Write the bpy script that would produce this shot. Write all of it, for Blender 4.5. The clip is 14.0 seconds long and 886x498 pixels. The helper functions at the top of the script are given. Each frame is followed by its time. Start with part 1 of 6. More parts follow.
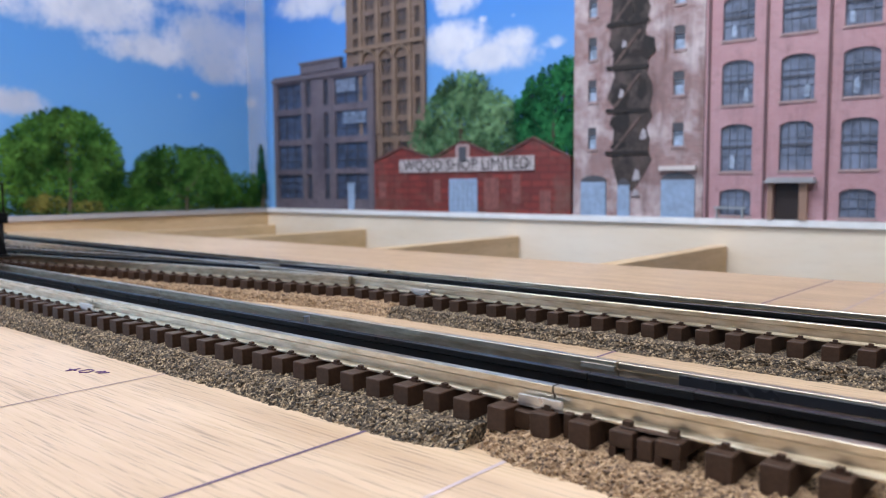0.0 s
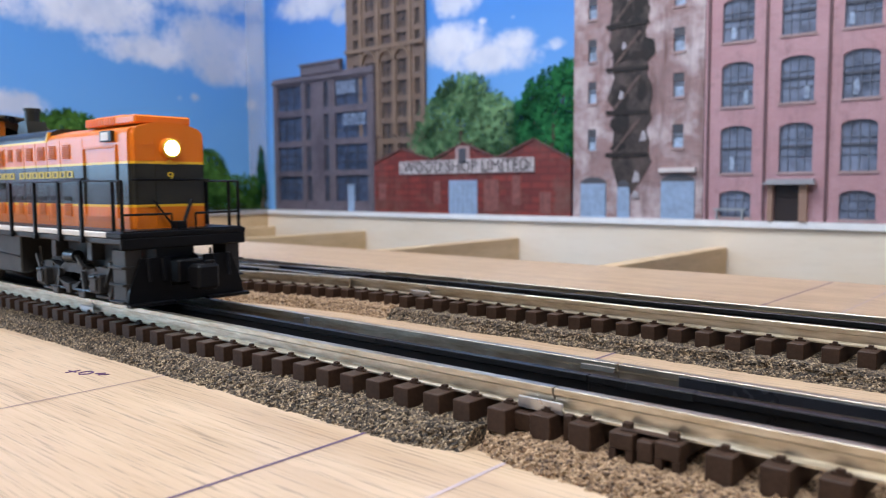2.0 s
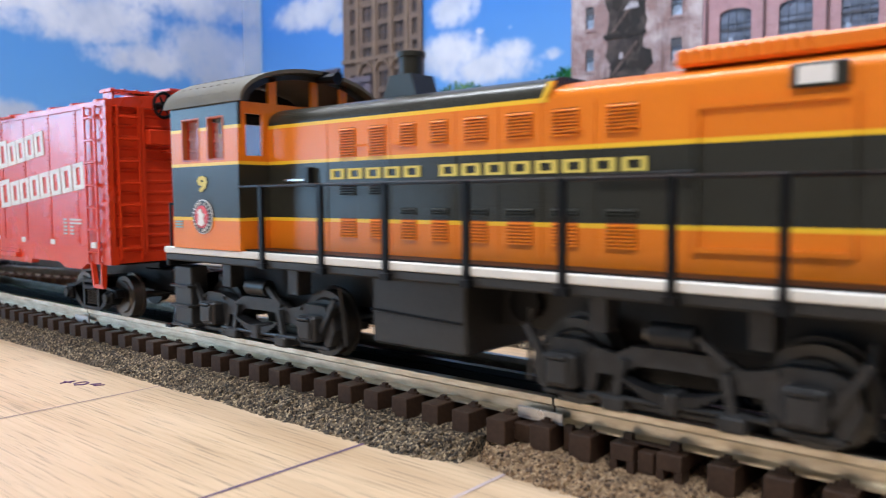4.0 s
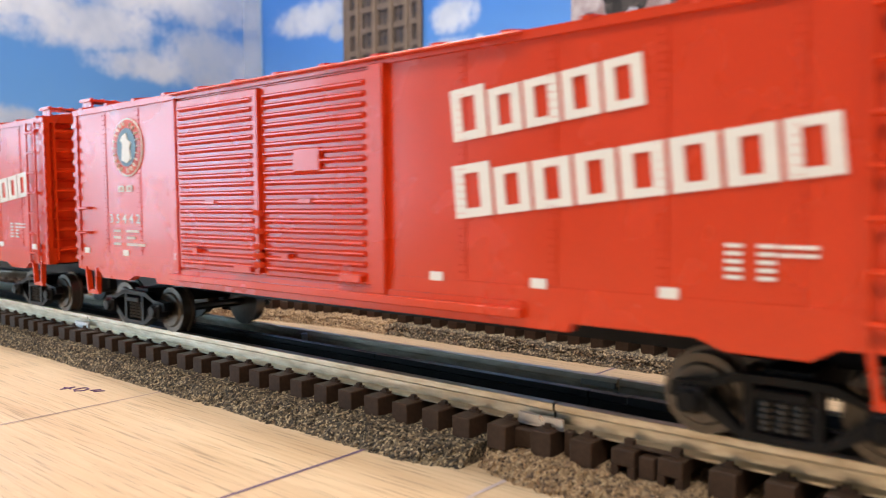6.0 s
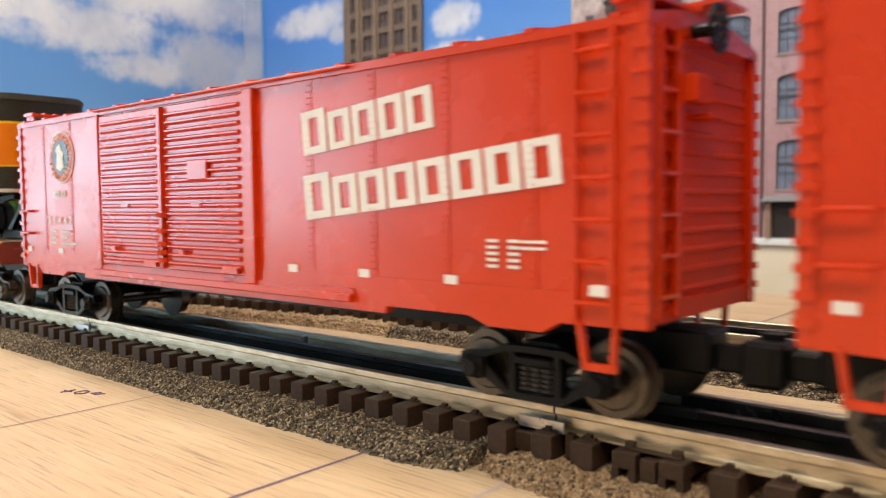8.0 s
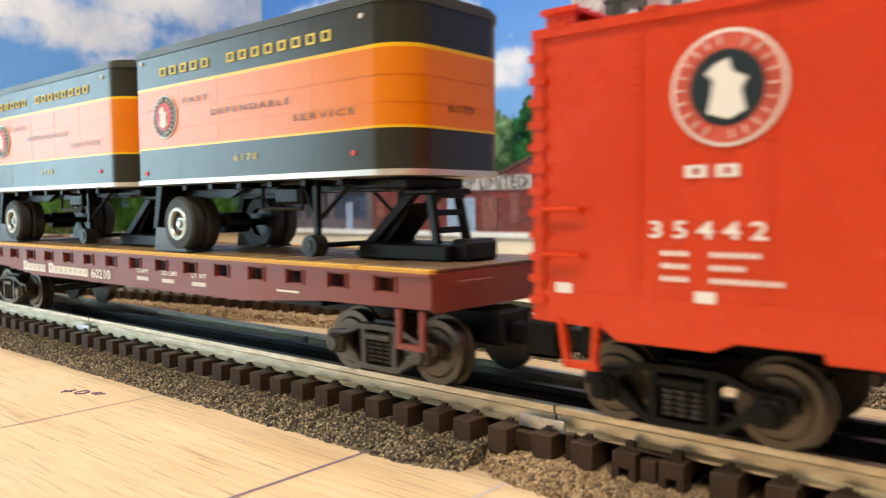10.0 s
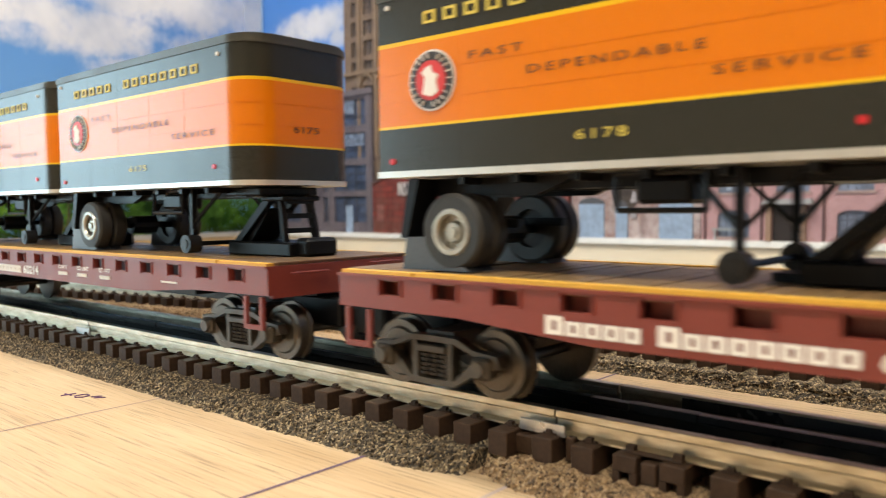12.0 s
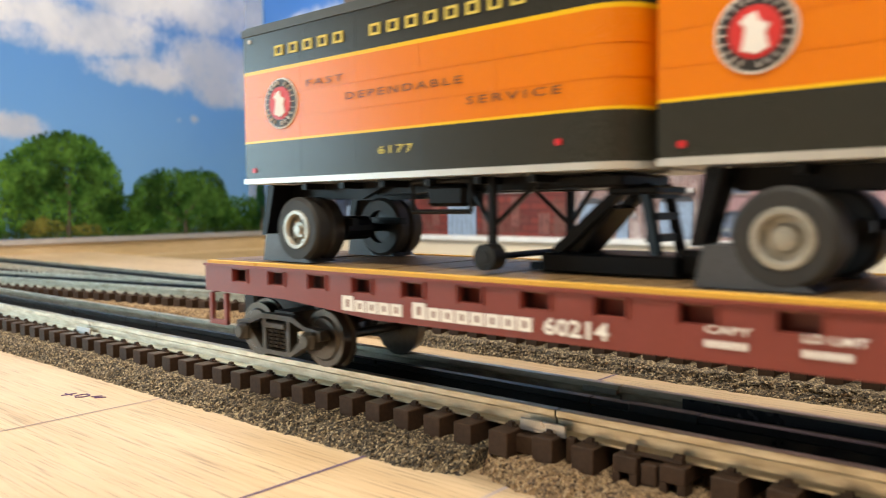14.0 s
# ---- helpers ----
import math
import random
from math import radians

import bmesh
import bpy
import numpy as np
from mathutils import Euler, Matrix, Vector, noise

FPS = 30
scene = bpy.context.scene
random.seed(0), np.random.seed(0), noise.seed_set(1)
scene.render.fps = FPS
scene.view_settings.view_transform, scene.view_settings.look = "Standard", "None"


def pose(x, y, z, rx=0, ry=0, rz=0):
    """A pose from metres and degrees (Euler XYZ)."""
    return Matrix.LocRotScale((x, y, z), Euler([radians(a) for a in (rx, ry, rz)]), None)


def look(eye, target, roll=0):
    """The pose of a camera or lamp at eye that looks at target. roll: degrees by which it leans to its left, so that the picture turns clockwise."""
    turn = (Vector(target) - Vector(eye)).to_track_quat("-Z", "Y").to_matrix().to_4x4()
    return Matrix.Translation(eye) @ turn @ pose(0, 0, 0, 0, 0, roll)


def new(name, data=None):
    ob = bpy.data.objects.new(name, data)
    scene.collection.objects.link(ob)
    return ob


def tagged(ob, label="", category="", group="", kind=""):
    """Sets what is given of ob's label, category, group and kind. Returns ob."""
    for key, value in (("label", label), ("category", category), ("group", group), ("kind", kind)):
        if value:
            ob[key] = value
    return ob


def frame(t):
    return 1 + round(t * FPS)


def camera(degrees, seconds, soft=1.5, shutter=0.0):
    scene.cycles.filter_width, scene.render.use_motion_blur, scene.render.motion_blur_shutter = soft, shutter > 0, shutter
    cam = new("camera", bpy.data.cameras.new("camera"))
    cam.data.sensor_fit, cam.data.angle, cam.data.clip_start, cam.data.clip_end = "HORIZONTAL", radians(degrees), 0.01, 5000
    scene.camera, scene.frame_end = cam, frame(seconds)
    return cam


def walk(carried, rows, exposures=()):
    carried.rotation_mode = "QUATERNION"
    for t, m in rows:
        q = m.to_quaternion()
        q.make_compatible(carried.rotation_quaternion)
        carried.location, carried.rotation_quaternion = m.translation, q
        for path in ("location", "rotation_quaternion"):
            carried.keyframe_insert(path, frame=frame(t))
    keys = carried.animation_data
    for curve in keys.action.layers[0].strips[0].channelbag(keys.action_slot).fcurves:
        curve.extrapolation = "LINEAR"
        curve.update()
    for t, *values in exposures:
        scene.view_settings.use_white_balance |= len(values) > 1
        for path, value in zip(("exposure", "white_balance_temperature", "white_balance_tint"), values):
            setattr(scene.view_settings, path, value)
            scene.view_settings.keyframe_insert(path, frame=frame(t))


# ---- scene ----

# ---------------- camera ----------------
cam = camera(59.2, 14.0, soft=1.1, shutter=0.4)
cam.data.dof.use_dof = True
cam.data.dof.focus_distance = 0.28
cam.data.dof.aperture_fstop = 19.0

FIRST = (0.35137, -0.19057, 0.07054)
SETTLED = (0.34997, -0.18967, 0.07024)
walk(cam, [(t, pose(*p, 90 + pitch, roll, yaw)) for t, p, yaw, pitch, roll in [
    (0.0, FIRST, 40.807, -4.763, 0.423), (1.2, FIRST, 40.807, -4.763, 0.423),
    (1.6, FIRST, 40.807, -4.715, 0.423), (2.0, FIRST, 40.80, -4.640, 0.423), (2.2, FIRST, 40.78, -4.580, 0.423),
    (4.3, SETTLED, 40.575, -3.865, 0.450), (4.5, SETTLED, 40.57, -3.831, 0.453), (5.0, SETTLED, 40.58, -3.73, 0.47),
    (5.5, SETTLED, 40.59, -3.63, 0.49), (6.0, SETTLED, 40.60, -3.53, 0.51), (6.5, SETTLED, 40.61, -3.43, 0.52),
    (7.0, SETTLED, 40.614, -3.355, 0.531), (7.5, SETTLED, 40.62, -3.34, 0.54), (8.0, SETTLED, 40.63, -3.34, 0.55),
    (10.5, SETTLED, 40.657, -3.35, 0.585), (11.0, SETTLED, 40.66, -3.26, 0.585), (11.5, SETTLED, 40.66, -3.17, 0.58),
    (12.0, SETTLED, 40.66, -3.10, 0.58), (12.5, SETTLED, 40.66, -3.06, 0.579), (14.0, SETTLED, 40.698, -3.08, 0.521)]],
    exposures=[(0.0, 0.30, 5550, 10), (2.0, 0.30, 5550, 10), (4.3, 0.34, 5600, 8), (5.5, 0.37, 6200, 8), (7.0, 0.33, 6900, 8),
               (8.0, 0.31, 7150, 7), (10.5, 0.50, 7250, 4), (14.0, 0.50, 7200, 4)])

# ---------------- light ----------------
world = bpy.data.worlds.new("room_air")
scene.world = world
world.use_nodes = True
world.node_tree.nodes["Background"].inputs[0].default_value = (0.9, 0.95, 1.0, 1)
world.node_tree.nodes["Background"].inputs[1].default_value = 0.05


def area_lamp(name, x, y, z, sx, sy, watts, colour, target=None):
    data = bpy.data.lights.new(name, "AREA")
    data.shape, data.size, data.size_y, data.energy, data.color = "RECTANGLE", sx, sy, watts, colour
    ob = new(name, data)
    ob.matrix_world = pose(x, y, z) if target is None else look((x, y, z), target)
    return ob


area_lamp("ceiling_lamp_light", -0.35, 0.05, 1.36, 1.1, 0.28, 17.0, (1.0, 0.95, 0.90))
area_lamp("ceiling_lamp_light", 0.55, -0.74, 1.36, 1.1, 0.28, 15.0, (1.0, 0.95, 0.90))
# daylight from the window beside the layout
area_lamp("window_daylight", -1.035, -0.78, 0.165, 0.80, 0.55, 6.8, (0.50, 0.76, 1.0), (0.5, -0.70, 0.165))

# ---------------- materials ----------------
MATS = {}


def nodes_of(name):
    m = bpy.data.materials.new(name)
    m.use_nodes = True
    nt = m.node_tree
    return m, nt, nt.nodes, nt.links, nt.nodes["Principled BSDF"]


def mixer(nt, a, b, fac, mode="MIX"):
    """A colour mix; a, b and fac are sockets or values."""
    n = nt.nodes.new("ShaderNodeMix")
    n.data_type, n.blend_type = "RGBA", mode
    for socket, v in ((n.inputs[0], fac), (n.inputs[6], a), (n.inputs[7], b)):
        if isinstance(v, bpy.types.NodeSocket):
            nt.links.new(v, socket)
        else:
            socket.default_value = v if isinstance(v, (int, float)) else (*v, 1)[:4]
    return n.outputs[2]


def noise_tex(nt, scale, detail=4, vec=None, rough=0.6):
    n = nt.nodes.new("ShaderNodeTexNoise")
    n.inputs["Scale"].default_value, n.inputs["Detail"].default_value, n.inputs["Roughness"].default_value = scale, detail, rough
    if vec is not None:
        nt.links.new(vec, n.inputs["Vector"])
    return n.outputs["Fac"]


def obj_coord(nt, scale=(1, 1, 1)):
    c = nt.nodes.new("ShaderNodeTexCoord")
    m = nt.nodes.new("ShaderNodeMapping")
    m.inputs["Scale"].default_value = scale
    nt.links.new(c.outputs["Object"], m.inputs["Vector"])
    return m.outputs["Vector"]


def remap(nt, v, a, b, c=0.0, d=1.0):
    n = nt.nodes.new("ShaderNodeMapRange")
    n.inputs[1].default_value, n.inputs[2].default_value, n.inputs[3].default_value, n.inputs[4].default_value = a, b, c, d
    nt.links.new(v, n.inputs[0])
    return n.outputs[0]


def math_node(nt, op, a, b):
    n = nt.nodes.new("ShaderNodeMath")
    n.operation = op
    for socket, v in zip(n.inputs, (a, b)):
        if isinstance(v, bpy.types.NodeSocket):
            nt.links.new(v, socket)
        else:
            socket.default_value = v
    return n.outputs[0]


def bump(nt, bsdf, height, strength, distance):
    n = nt.nodes.new("ShaderNodeBump")
    n.inputs["Strength"].default_value, n.inputs["Distance"].default_value = strength, distance
    nt.links.new(height, n.inputs["Height"])
    nt.links.new(n.outputs[0], bsdf.inputs["Normal"])


def plain(name, colour, rough=0.5, metal=0.0, var=0.12, fine=900, coarse=60, relief=0.0, coat=0.0, spec=0.5):
    """A painted, moulded or metal surface with faint grain and broad unevenness."""
    if name in MATS:
        return MATS[name]
    m, nt, nodes, links, bsdf = nodes_of(name)
    vec = obj_coord(nt)
    f, c = noise_tex(nt, fine, 3, vec), noise_tex(nt, coarse, 3, vec)
    both = math_node(nt, "ADD", math_node(nt, "MULTIPLY", f, 0.5), math_node(nt, "MULTIPLY", c, 0.5))
    dark = tuple(v * (1 - var) for v in colour)
    light = tuple(min(1, v * (1 + var)) for v in colour)
    links.new(mixer(nt, dark, light, remap(nt, both, 0.3, 0.7)), bsdf.inputs["Base Color"])
    links.new(remap(nt, c, 0.3, 0.7, max(0.02, rough - 0.06), min(1, rough + 0.08)), bsdf.inputs["Roughness"])
    bsdf.inputs["Metallic"].default_value = metal
    bsdf.inputs["Specular IOR Level"].default_value = spec
    if coat:
        bsdf.inputs["Coat Weight"].default_value, bsdf.inputs["Coat Roughness"].default_value = coat, 0.25
    if relief:
        bump(nt, bsdf, f, 0.5, relief)
    MATS[name] = m
    return m


def banded(name, stops, rough=0.27, low=0.04, high=0.14, spec=0.5):
    """Livery: paint bands by height, stops of (z, colour) from below."""
    if name in MATS:
        return MATS[name]
    m, nt, nodes, links, bsdf = nodes_of(name)
    c = nodes.new("ShaderNodeTexCoord")
    sep = nodes.new("ShaderNodeSeparateXYZ")
    links.new(c.outputs["Object"], sep.inputs[0])
    ramp = nodes.new("ShaderNodeValToRGB")
    ramp.color_ramp.interpolation = "CONSTANT"
    links.new(remap(nt, sep.outputs[2], low, high), ramp.inputs[0])
    el = ramp.color_ramp.elements
    while len(el) > 1:
        el.remove(el[-1])
    for i, (z, col) in enumerate(stops):
        p = min(1, max(0, (z - low) / (high - low)))
        e = el[0] if i == 0 else el.new(p)
        e.position, e.color = p, (*col, 1)
    n = noise_tex(nt, 300, 4)
    links.new(mixer(nt, ramp.outputs[0], (0.5, 0.5, 0.5), remap(nt, n, 0.4, 0.8, 0.0, 0.05)), bsdf.inputs["Base Color"])
    links.new(remap(nt, n, 0.3, 0.7, rough - 0.05, rough + 0.08), bsdf.inputs["Roughness"])
    bsdf.inputs["Specular IOR Level"].default_value = spec
    MATS[name] = m
    return m


def glowing(name, colour, strength):
    m, nt, nodes, links, bsdf = nodes_of(name)
    bsdf.inputs["Base Color"].default_value = (*colour, 1)
    bsdf.inputs["Emission Color"].default_value = (*colour, 1)
    bsdf.inputs["Emission Strength"].default_value = strength
    return m


def wood(name, light, dark, along="x", rough=0.5, grain=55, stretch=18, streak=0.5):
    m, nt, nodes, links, bsdf = nodes_of(name)
    s = {"x": (1, stretch, stretch), "y": (stretch, 1, stretch), "z": (stretch, stretch, 1)}[along]
    vec = obj_coord(nt, s)
    big, small = noise_tex(nt, grain * 0.12, 5, vec), noise_tex(nt, grain, 4, vec, 0.7)
    pores = noise_tex(nt, grain * 1.6, 2, vec, 0.5)
    col = mixer(nt, light, dark, remap(nt, big, 0.35, 0.7))
    col = mixer(nt, col, tuple(v * 0.72 for v in dark), remap(nt, small, 0.5, 0.75, 0, 0.5 * streak))
    col = mixer(nt, col, tuple(v * 0.42 for v in dark), remap(nt, pores, 0.56, 0.66, 0, 0.6 * streak))
    patches = noise_tex(nt, 5, 3, obj_coord(nt))
    col = mixer(nt, col, (0.9, 0.72, 0.55), remap(nt, patches, 0.45, 0.75, 0, 0.25))
    links.new(col, bsdf.inputs["Base Color"])
    links.new(remap(nt, small, 0.3, 0.7, rough - 0.08, rough + 0.1), bsdf.inputs["Roughness"])
    bump(nt, bsdf, pores, 0.25, 0.0003)
    return m


def granules(name, a, b, c, size):
    """Crumbled granular bed: cells of three tones with deep gaps."""
    m, nt, nodes, links, bsdf = nodes_of(name)
    vec = obj_coord(nt)
    v = nodes.new("ShaderNodeTexVoronoi")
    v.inputs["Scale"].default_value = 1 / size
    links.new(vec, v.inputs["Vector"])
    sep = nodes.new("ShaderNodeSeparateColor")
    links.new(v.outputs["Color"], sep.inputs[0])
    col = mixer(nt, a, b, remap(nt, sep.outputs[0], 0.35, 0.75))
    col = mixer(nt, col, c, remap(nt, sep.outputs[1], 0.8, 0.86))
    links.new(col, bsdf.inputs["Base Color"])
    bsdf.inputs["Roughness"].default_value = 0.85
    bump(nt, bsdf, remap(nt, v.outputs["Distance"], 0.0, 0.7, 1, 0), 1.0, size * 0.8)
    return m


def sky_print(name, axes, clouds, low, high):
    """A printed sky sheet: blue fading downward, with soft clouds given as (u, v, ru, rv)."""
    m, nt, nodes, links, bsdf = nodes_of(name)
    c = nodes.new("ShaderNodeTexCoord")
    sep = nodes.new("ShaderNodeSeparateXYZ")
    links.new(c.outputs["Object"], sep.inputs[0])
    u, v = sep.outputs["XYZ".index(axes[0])], sep.outputs["XYZ".index(axes[1])]
    field = None
    for cu, cv, ru, rv, *peak in clouds:
        du = math_node(nt, "DIVIDE", math_node(nt, "SUBTRACT", u, cu), ru)
        dv = math_node(nt, "DIVIDE", math_node(nt, "SUBTRACT", v, cv), rv)
        r2 = math_node(nt, "ADD", math_node(nt, "MULTIPLY", du, du), math_node(nt, "MULTIPLY", dv, dv))
        f = math_node(nt, "SUBTRACT", peak[0] if peak else 1.0, r2)
        field = f if field is None else math_node(nt, "MAXIMUM", field, f)
    field = math_node(nt, "MAXIMUM", field, -1.5)
    n1, n2 = noise_tex(nt, 17, 8, None, 0.66), noise_tex(nt, 5, 4)
    for tex in [n for n in nodes if n.type == "TEX_NOISE"]:
        links.new(c.outputs["Object"], tex.inputs["Vector"])
    field = math_node(nt, "ADD", field, remap(nt, n1, 0.2, 0.8, -0.75, 0.75))
    field = math_node(nt, "ADD", field, remap(nt, noise_tex(nt, 75, 4, c.outputs["Object"], 0.6), 0.25, 0.75, -0.24, 0.24))
    cover = nodes.new("ShaderNodeMapRange")
    cover.interpolation_type = "SMOOTHSTEP"
    cover.inputs[1].default_value, cover.inputs[2].default_value = -0.42, 0.95
    links.new(field, cover.inputs[0])
    blue = mixer(nt, low, high, remap(nt, v, 0.05, 0.40))
    blue = mixer(nt, blue, tuple(x * 1.25 for x in high), remap(nt, n2, 0.5, 0.8, 0, 0.3))
    white = mixer(nt, (0.70, 0.71, 0.78), (0.42, 0.47, 0.60), remap(nt, n2, 0.36, 0.62))
    links.new(mixer(nt, blue, white, cover.outputs[0]), bsdf.inputs["Base Color"])
    bsdf.inputs["Roughness"].default_value = 0.42
    return m


def brickwork(name, a, b, mortar, width, stain, streak_amount=0.5):
    m, nt, nodes, links, bsdf = nodes_of(name)
    c = nodes.new("ShaderNodeTexCoord")
    sep = nodes.new("ShaderNodeSeparateXYZ")
    links.new(c.outputs["Object"], sep.inputs[0])
    comb = nodes.new("ShaderNodeCombineXYZ")
    links.new(sep.outputs[0], comb.inputs[0])
    links.new(sep.outputs[2], comb.inputs[1])
    br = nodes.new("ShaderNodeTexBrick")
    br.inputs["Scale"].default_value = 1.0
    br.inputs["Brick Width"].default_value, br.inputs["Row Height"].default_value = width, width * 0.36
    br.inputs["Mortar Size"].default_value = width * 0.05
    br.inputs["Color1"].default_value, br.inputs["Color2"].default_value, br.inputs["Mortar"].default_value = (*a, 1), (*b, 1), (*mortar, 1)
    links.new(comb.outputs[0], br.inputs["Vector"])
    big, fine = noise_tex(nt, 16, 5, c.outputs["Object"], 0.65), noise_tex(nt, 90, 5, c.outputs["Object"], 0.7)
    col = mixer(nt, br.outputs[0], stain, remap(nt, big, 0.48, 0.66, 0, streak_amount))
    runs = noise_tex(nt, 26, 5, obj_coord(nt, (2.6, 1, 0.35)), 0.65)
    col = mixer(nt, col, tuple(v * 0.40 for v in a), remap(nt, runs, 0.52, 0.70, 0, streak_amount * 0.8))
    col = mixer(nt, col, tuple(v * 0.45 for v in a), remap(nt, fine, 0.55, 0.75, 0, 0.55))
    links.new(col, bsdf.inputs["Base Color"])
    bsdf.inputs["Roughness"].default_value = 0.6
    return m


def leafy(name, dark, light):
    m, nt, nodes, links, bsdf = nodes_of(name)
    g = nodes.new("ShaderNodeNewGeometry")
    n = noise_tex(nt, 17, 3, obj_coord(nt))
    # printed crowns: clump highlights and shading mixed into the leaf colour by noise
    clump_shade = noise_tex(nt, 46, 4, obj_coord(nt), 0.65)
    f = math_node(nt, "ADD", math_node(nt, "MULTIPLY", g.outputs["Random Per Island"], 0.22), remap(nt, clump_shade, 0.38, 0.64, 0.0, 0.85))
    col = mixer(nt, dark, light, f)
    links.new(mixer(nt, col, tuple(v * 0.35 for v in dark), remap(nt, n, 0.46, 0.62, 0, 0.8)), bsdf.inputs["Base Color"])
    bsdf.inputs["Roughness"].default_value = 0.9
    bsdf.inputs["Specular IOR Level"].default_value = 0.1
    return m


def metal_rail():
    m, nt, nodes, links, bsdf = nodes_of("nickel_rail")
    vec = obj_coord(nt, (6, 30, 30))
    n, n2 = noise_tex(nt, 16, 3, vec), noise_tex(nt, 160, 3, obj_coord(nt))
    links.new(mixer(nt, (0.42, 0.36, 0.26), (0.70, 0.65, 0.54), remap(nt, n, 0.3, 0.7)), bsdf.inputs["Base Color"])
    bsdf.inputs["Metallic"].default_value = 1.0
    links.new(remap(nt, n2, 0.3, 0.7, 0.30, 0.42), bsdf.inputs["Roughness"])
    return m


PLY = wood("birch_plywood", (0.56, 0.405, 0.25), (0.42, 0.28, 0.155), "x", 0.38, 22, 30, 1.2)
PINE = wood("pine_board", (0.84, 0.76, 0.64), (0.76, 0.63, 0.46), "x", 0.6, 22, 5, 0.08)
PINE_Y = wood("pine_joist", (0.66, 0.50, 0.30), (0.52, 0.36, 0.18), "y", 0.6, 30, 10, 0.4)
INK = plain("pencil_line", (0.10, 0.06, 0.12), 0.6, var=0.3, fine=2000)
FAINT = plain("faint_pencil", (0.45, 0.36, 0.36), 0.6, var=0.2, fine=2000)
BED_DARK = granules("dark_granular_bed", (0.034, 0.025, 0.017), (0.165, 0.118, 0.070), (0.40, 0.30, 0.18), 0.00065)
BED_TAN = granules("tan_cork_bed", (0.25, 0.155, 0.082), (0.43, 0.29, 0.16), (0.10, 0.060, 0.035), 0.00075)
RAIL = metal_rail()
BLACK_RAIL = plain("blackened_rail", (0.006, 0.006, 0.007), 0.32, 0.0, 0.2, spec=0.35)
TIE = plain("brown_plastic_tie", (0.046, 0.025, 0.015), 0.55, var=0.4, fine=700, coarse=40, relief=0.0002, spec=0.22)
WHITE_TRIM = plain("white_trim", (0.84, 0.84, 0.85), 0.5)
GREY_LEDGE = plain("grey_ledge", (0.42, 0.40, 0.40), 0.6)
ROOM_WHITE = plain("room_paint", (0.78, 0.76, 0.73), 0.7, fine=300, coarse=4)
ROOM_GREY = plain("room_wall_paint", (0.36, 0.34, 0.31), 0.8, fine=300, coarse=4)
ROOM_FLOOR = plain("room_floor", (0.25, 0.22, 0.2), 0.6, fine=40, coarse=4)
RED = plain("boxcar_red", (0.62, 0.040, 0.006), 0.25, var=0.07, fine=1500, coarse=30, spec=0.62)
RED_DARK = plain("boxcar_shadow_red", (0.60, 0.040, 0.006), 0.5, var=0.08, spec=0.15)
BROWN_RED = plain("oxide_red", (0.20, 0.036, 0.027), 0.42, var=0.1)
# oxide red darkened by hand: shade inside the stake pockets
POCKET_SHADE = plain("shaded_oxide_red", (0.07, 0.014, 0.011), 0.6)
BLACK = plain("moulded_black", (0.006, 0.006, 0.007), 0.36, var=0.3, spec=0.16)
GREY_BLACK = plain("dark_grey_moulding", (0.012, 0.012, 0.013), 0.36, var=0.35, spec=0.28)
FRAME_GREY = plain("dark_frame_paint", (0.028, 0.0265, 0.025), 0.42, var=0.25, spec=0.3)
LOCO_TRUCK = plain("dark_grey_casting", (0.026, 0.025, 0.025), 0.36, var=0.45, fine=500, coarse=120, spec=0.3)
CHOCK_GREY = plain("grey_chock_plastic", (0.055, 0.060, 0.070), 0.4, var=0.2)
CAB_ROOF = plain("khaki_roof", (0.115, 0.098, 0.066), 0.5, var=0.25)
# clear glazing; its pale blue base colour carries the daylight reflection
GLAZING = plain("glazing_with_pale_sheen", (0.62, 0.72, 0.82), 0.08, var=0.15, coarse=120, spec=0.9)
GLAZING.node_tree.nodes["Principled BSDF"].inputs["Alpha"].default_value = 0.22
STEEL = plain("wheel_steel", (0.115, 0.10, 0.085), 0.34, 0.75, 0.25)
TRUCK_TAN = plain("weathered_truck", (0.050, 0.039, 0.028), 0.42, var=0.5, fine=500, coarse=120)
WHITE = plain("white_lettering", (0.80, 0.76, 0.72), 0.5, var=0.05)
CREAM = plain("cream_lettering", (0.72, 0.56, 0.10), 0.5, var=0.05)
YELLOW = plain("yellow_lettering", (0.80, 0.55, 0.03), 0.5, var=0.05)
TEXT_DARK = plain("dark_lettering", (0.03, 0.022, 0.012), 0.5)
ORANGE_C, GREEN_C, YELLOW_C = (0.74, 0.190, 0.0008), (0.022, 0.0205, 0.0135), (0.83, 0.50, 0.015)
ORANGE = plain("orange_paint", ORANGE_C, 0.35, var=0.06)
GREEN = plain("dark_olive_paint", GREEN_C, 0.38, var=0.1)
ROOF_GREY = plain("roof_grey", (0.055, 0.052, 0.042), 0.38, var=0.25)
ALU = plain("aluminium_edge", (0.62, 0.60, 0.56), 0.38, 0.6, 0.08)
DECK = wood("flatcar_deck", (0.32, 0.20, 0.095), (0.21, 0.125, 0.06), "x", 0.42, 120, 8, 0.6)
DECK_EDGE = plain("yellow_deck_edge", (0.72, 0.40, 0.055), 0.5, var=0.15)
RUBBER = plain("tyre_rubber", (0.022, 0.021, 0.020), 0.6, var=0.2)
RIM = plain("cream_wheel_rim", (0.42, 0.40, 0.35), 0.34, 0.45, 0.25)
LAMP_GLOW = glowing("headlight_glow", (1.0, 0.90, 0.72), 12.0)
RED_LENS = plain("red_marker", (0.65, 0.02, 0.03), 0.3)
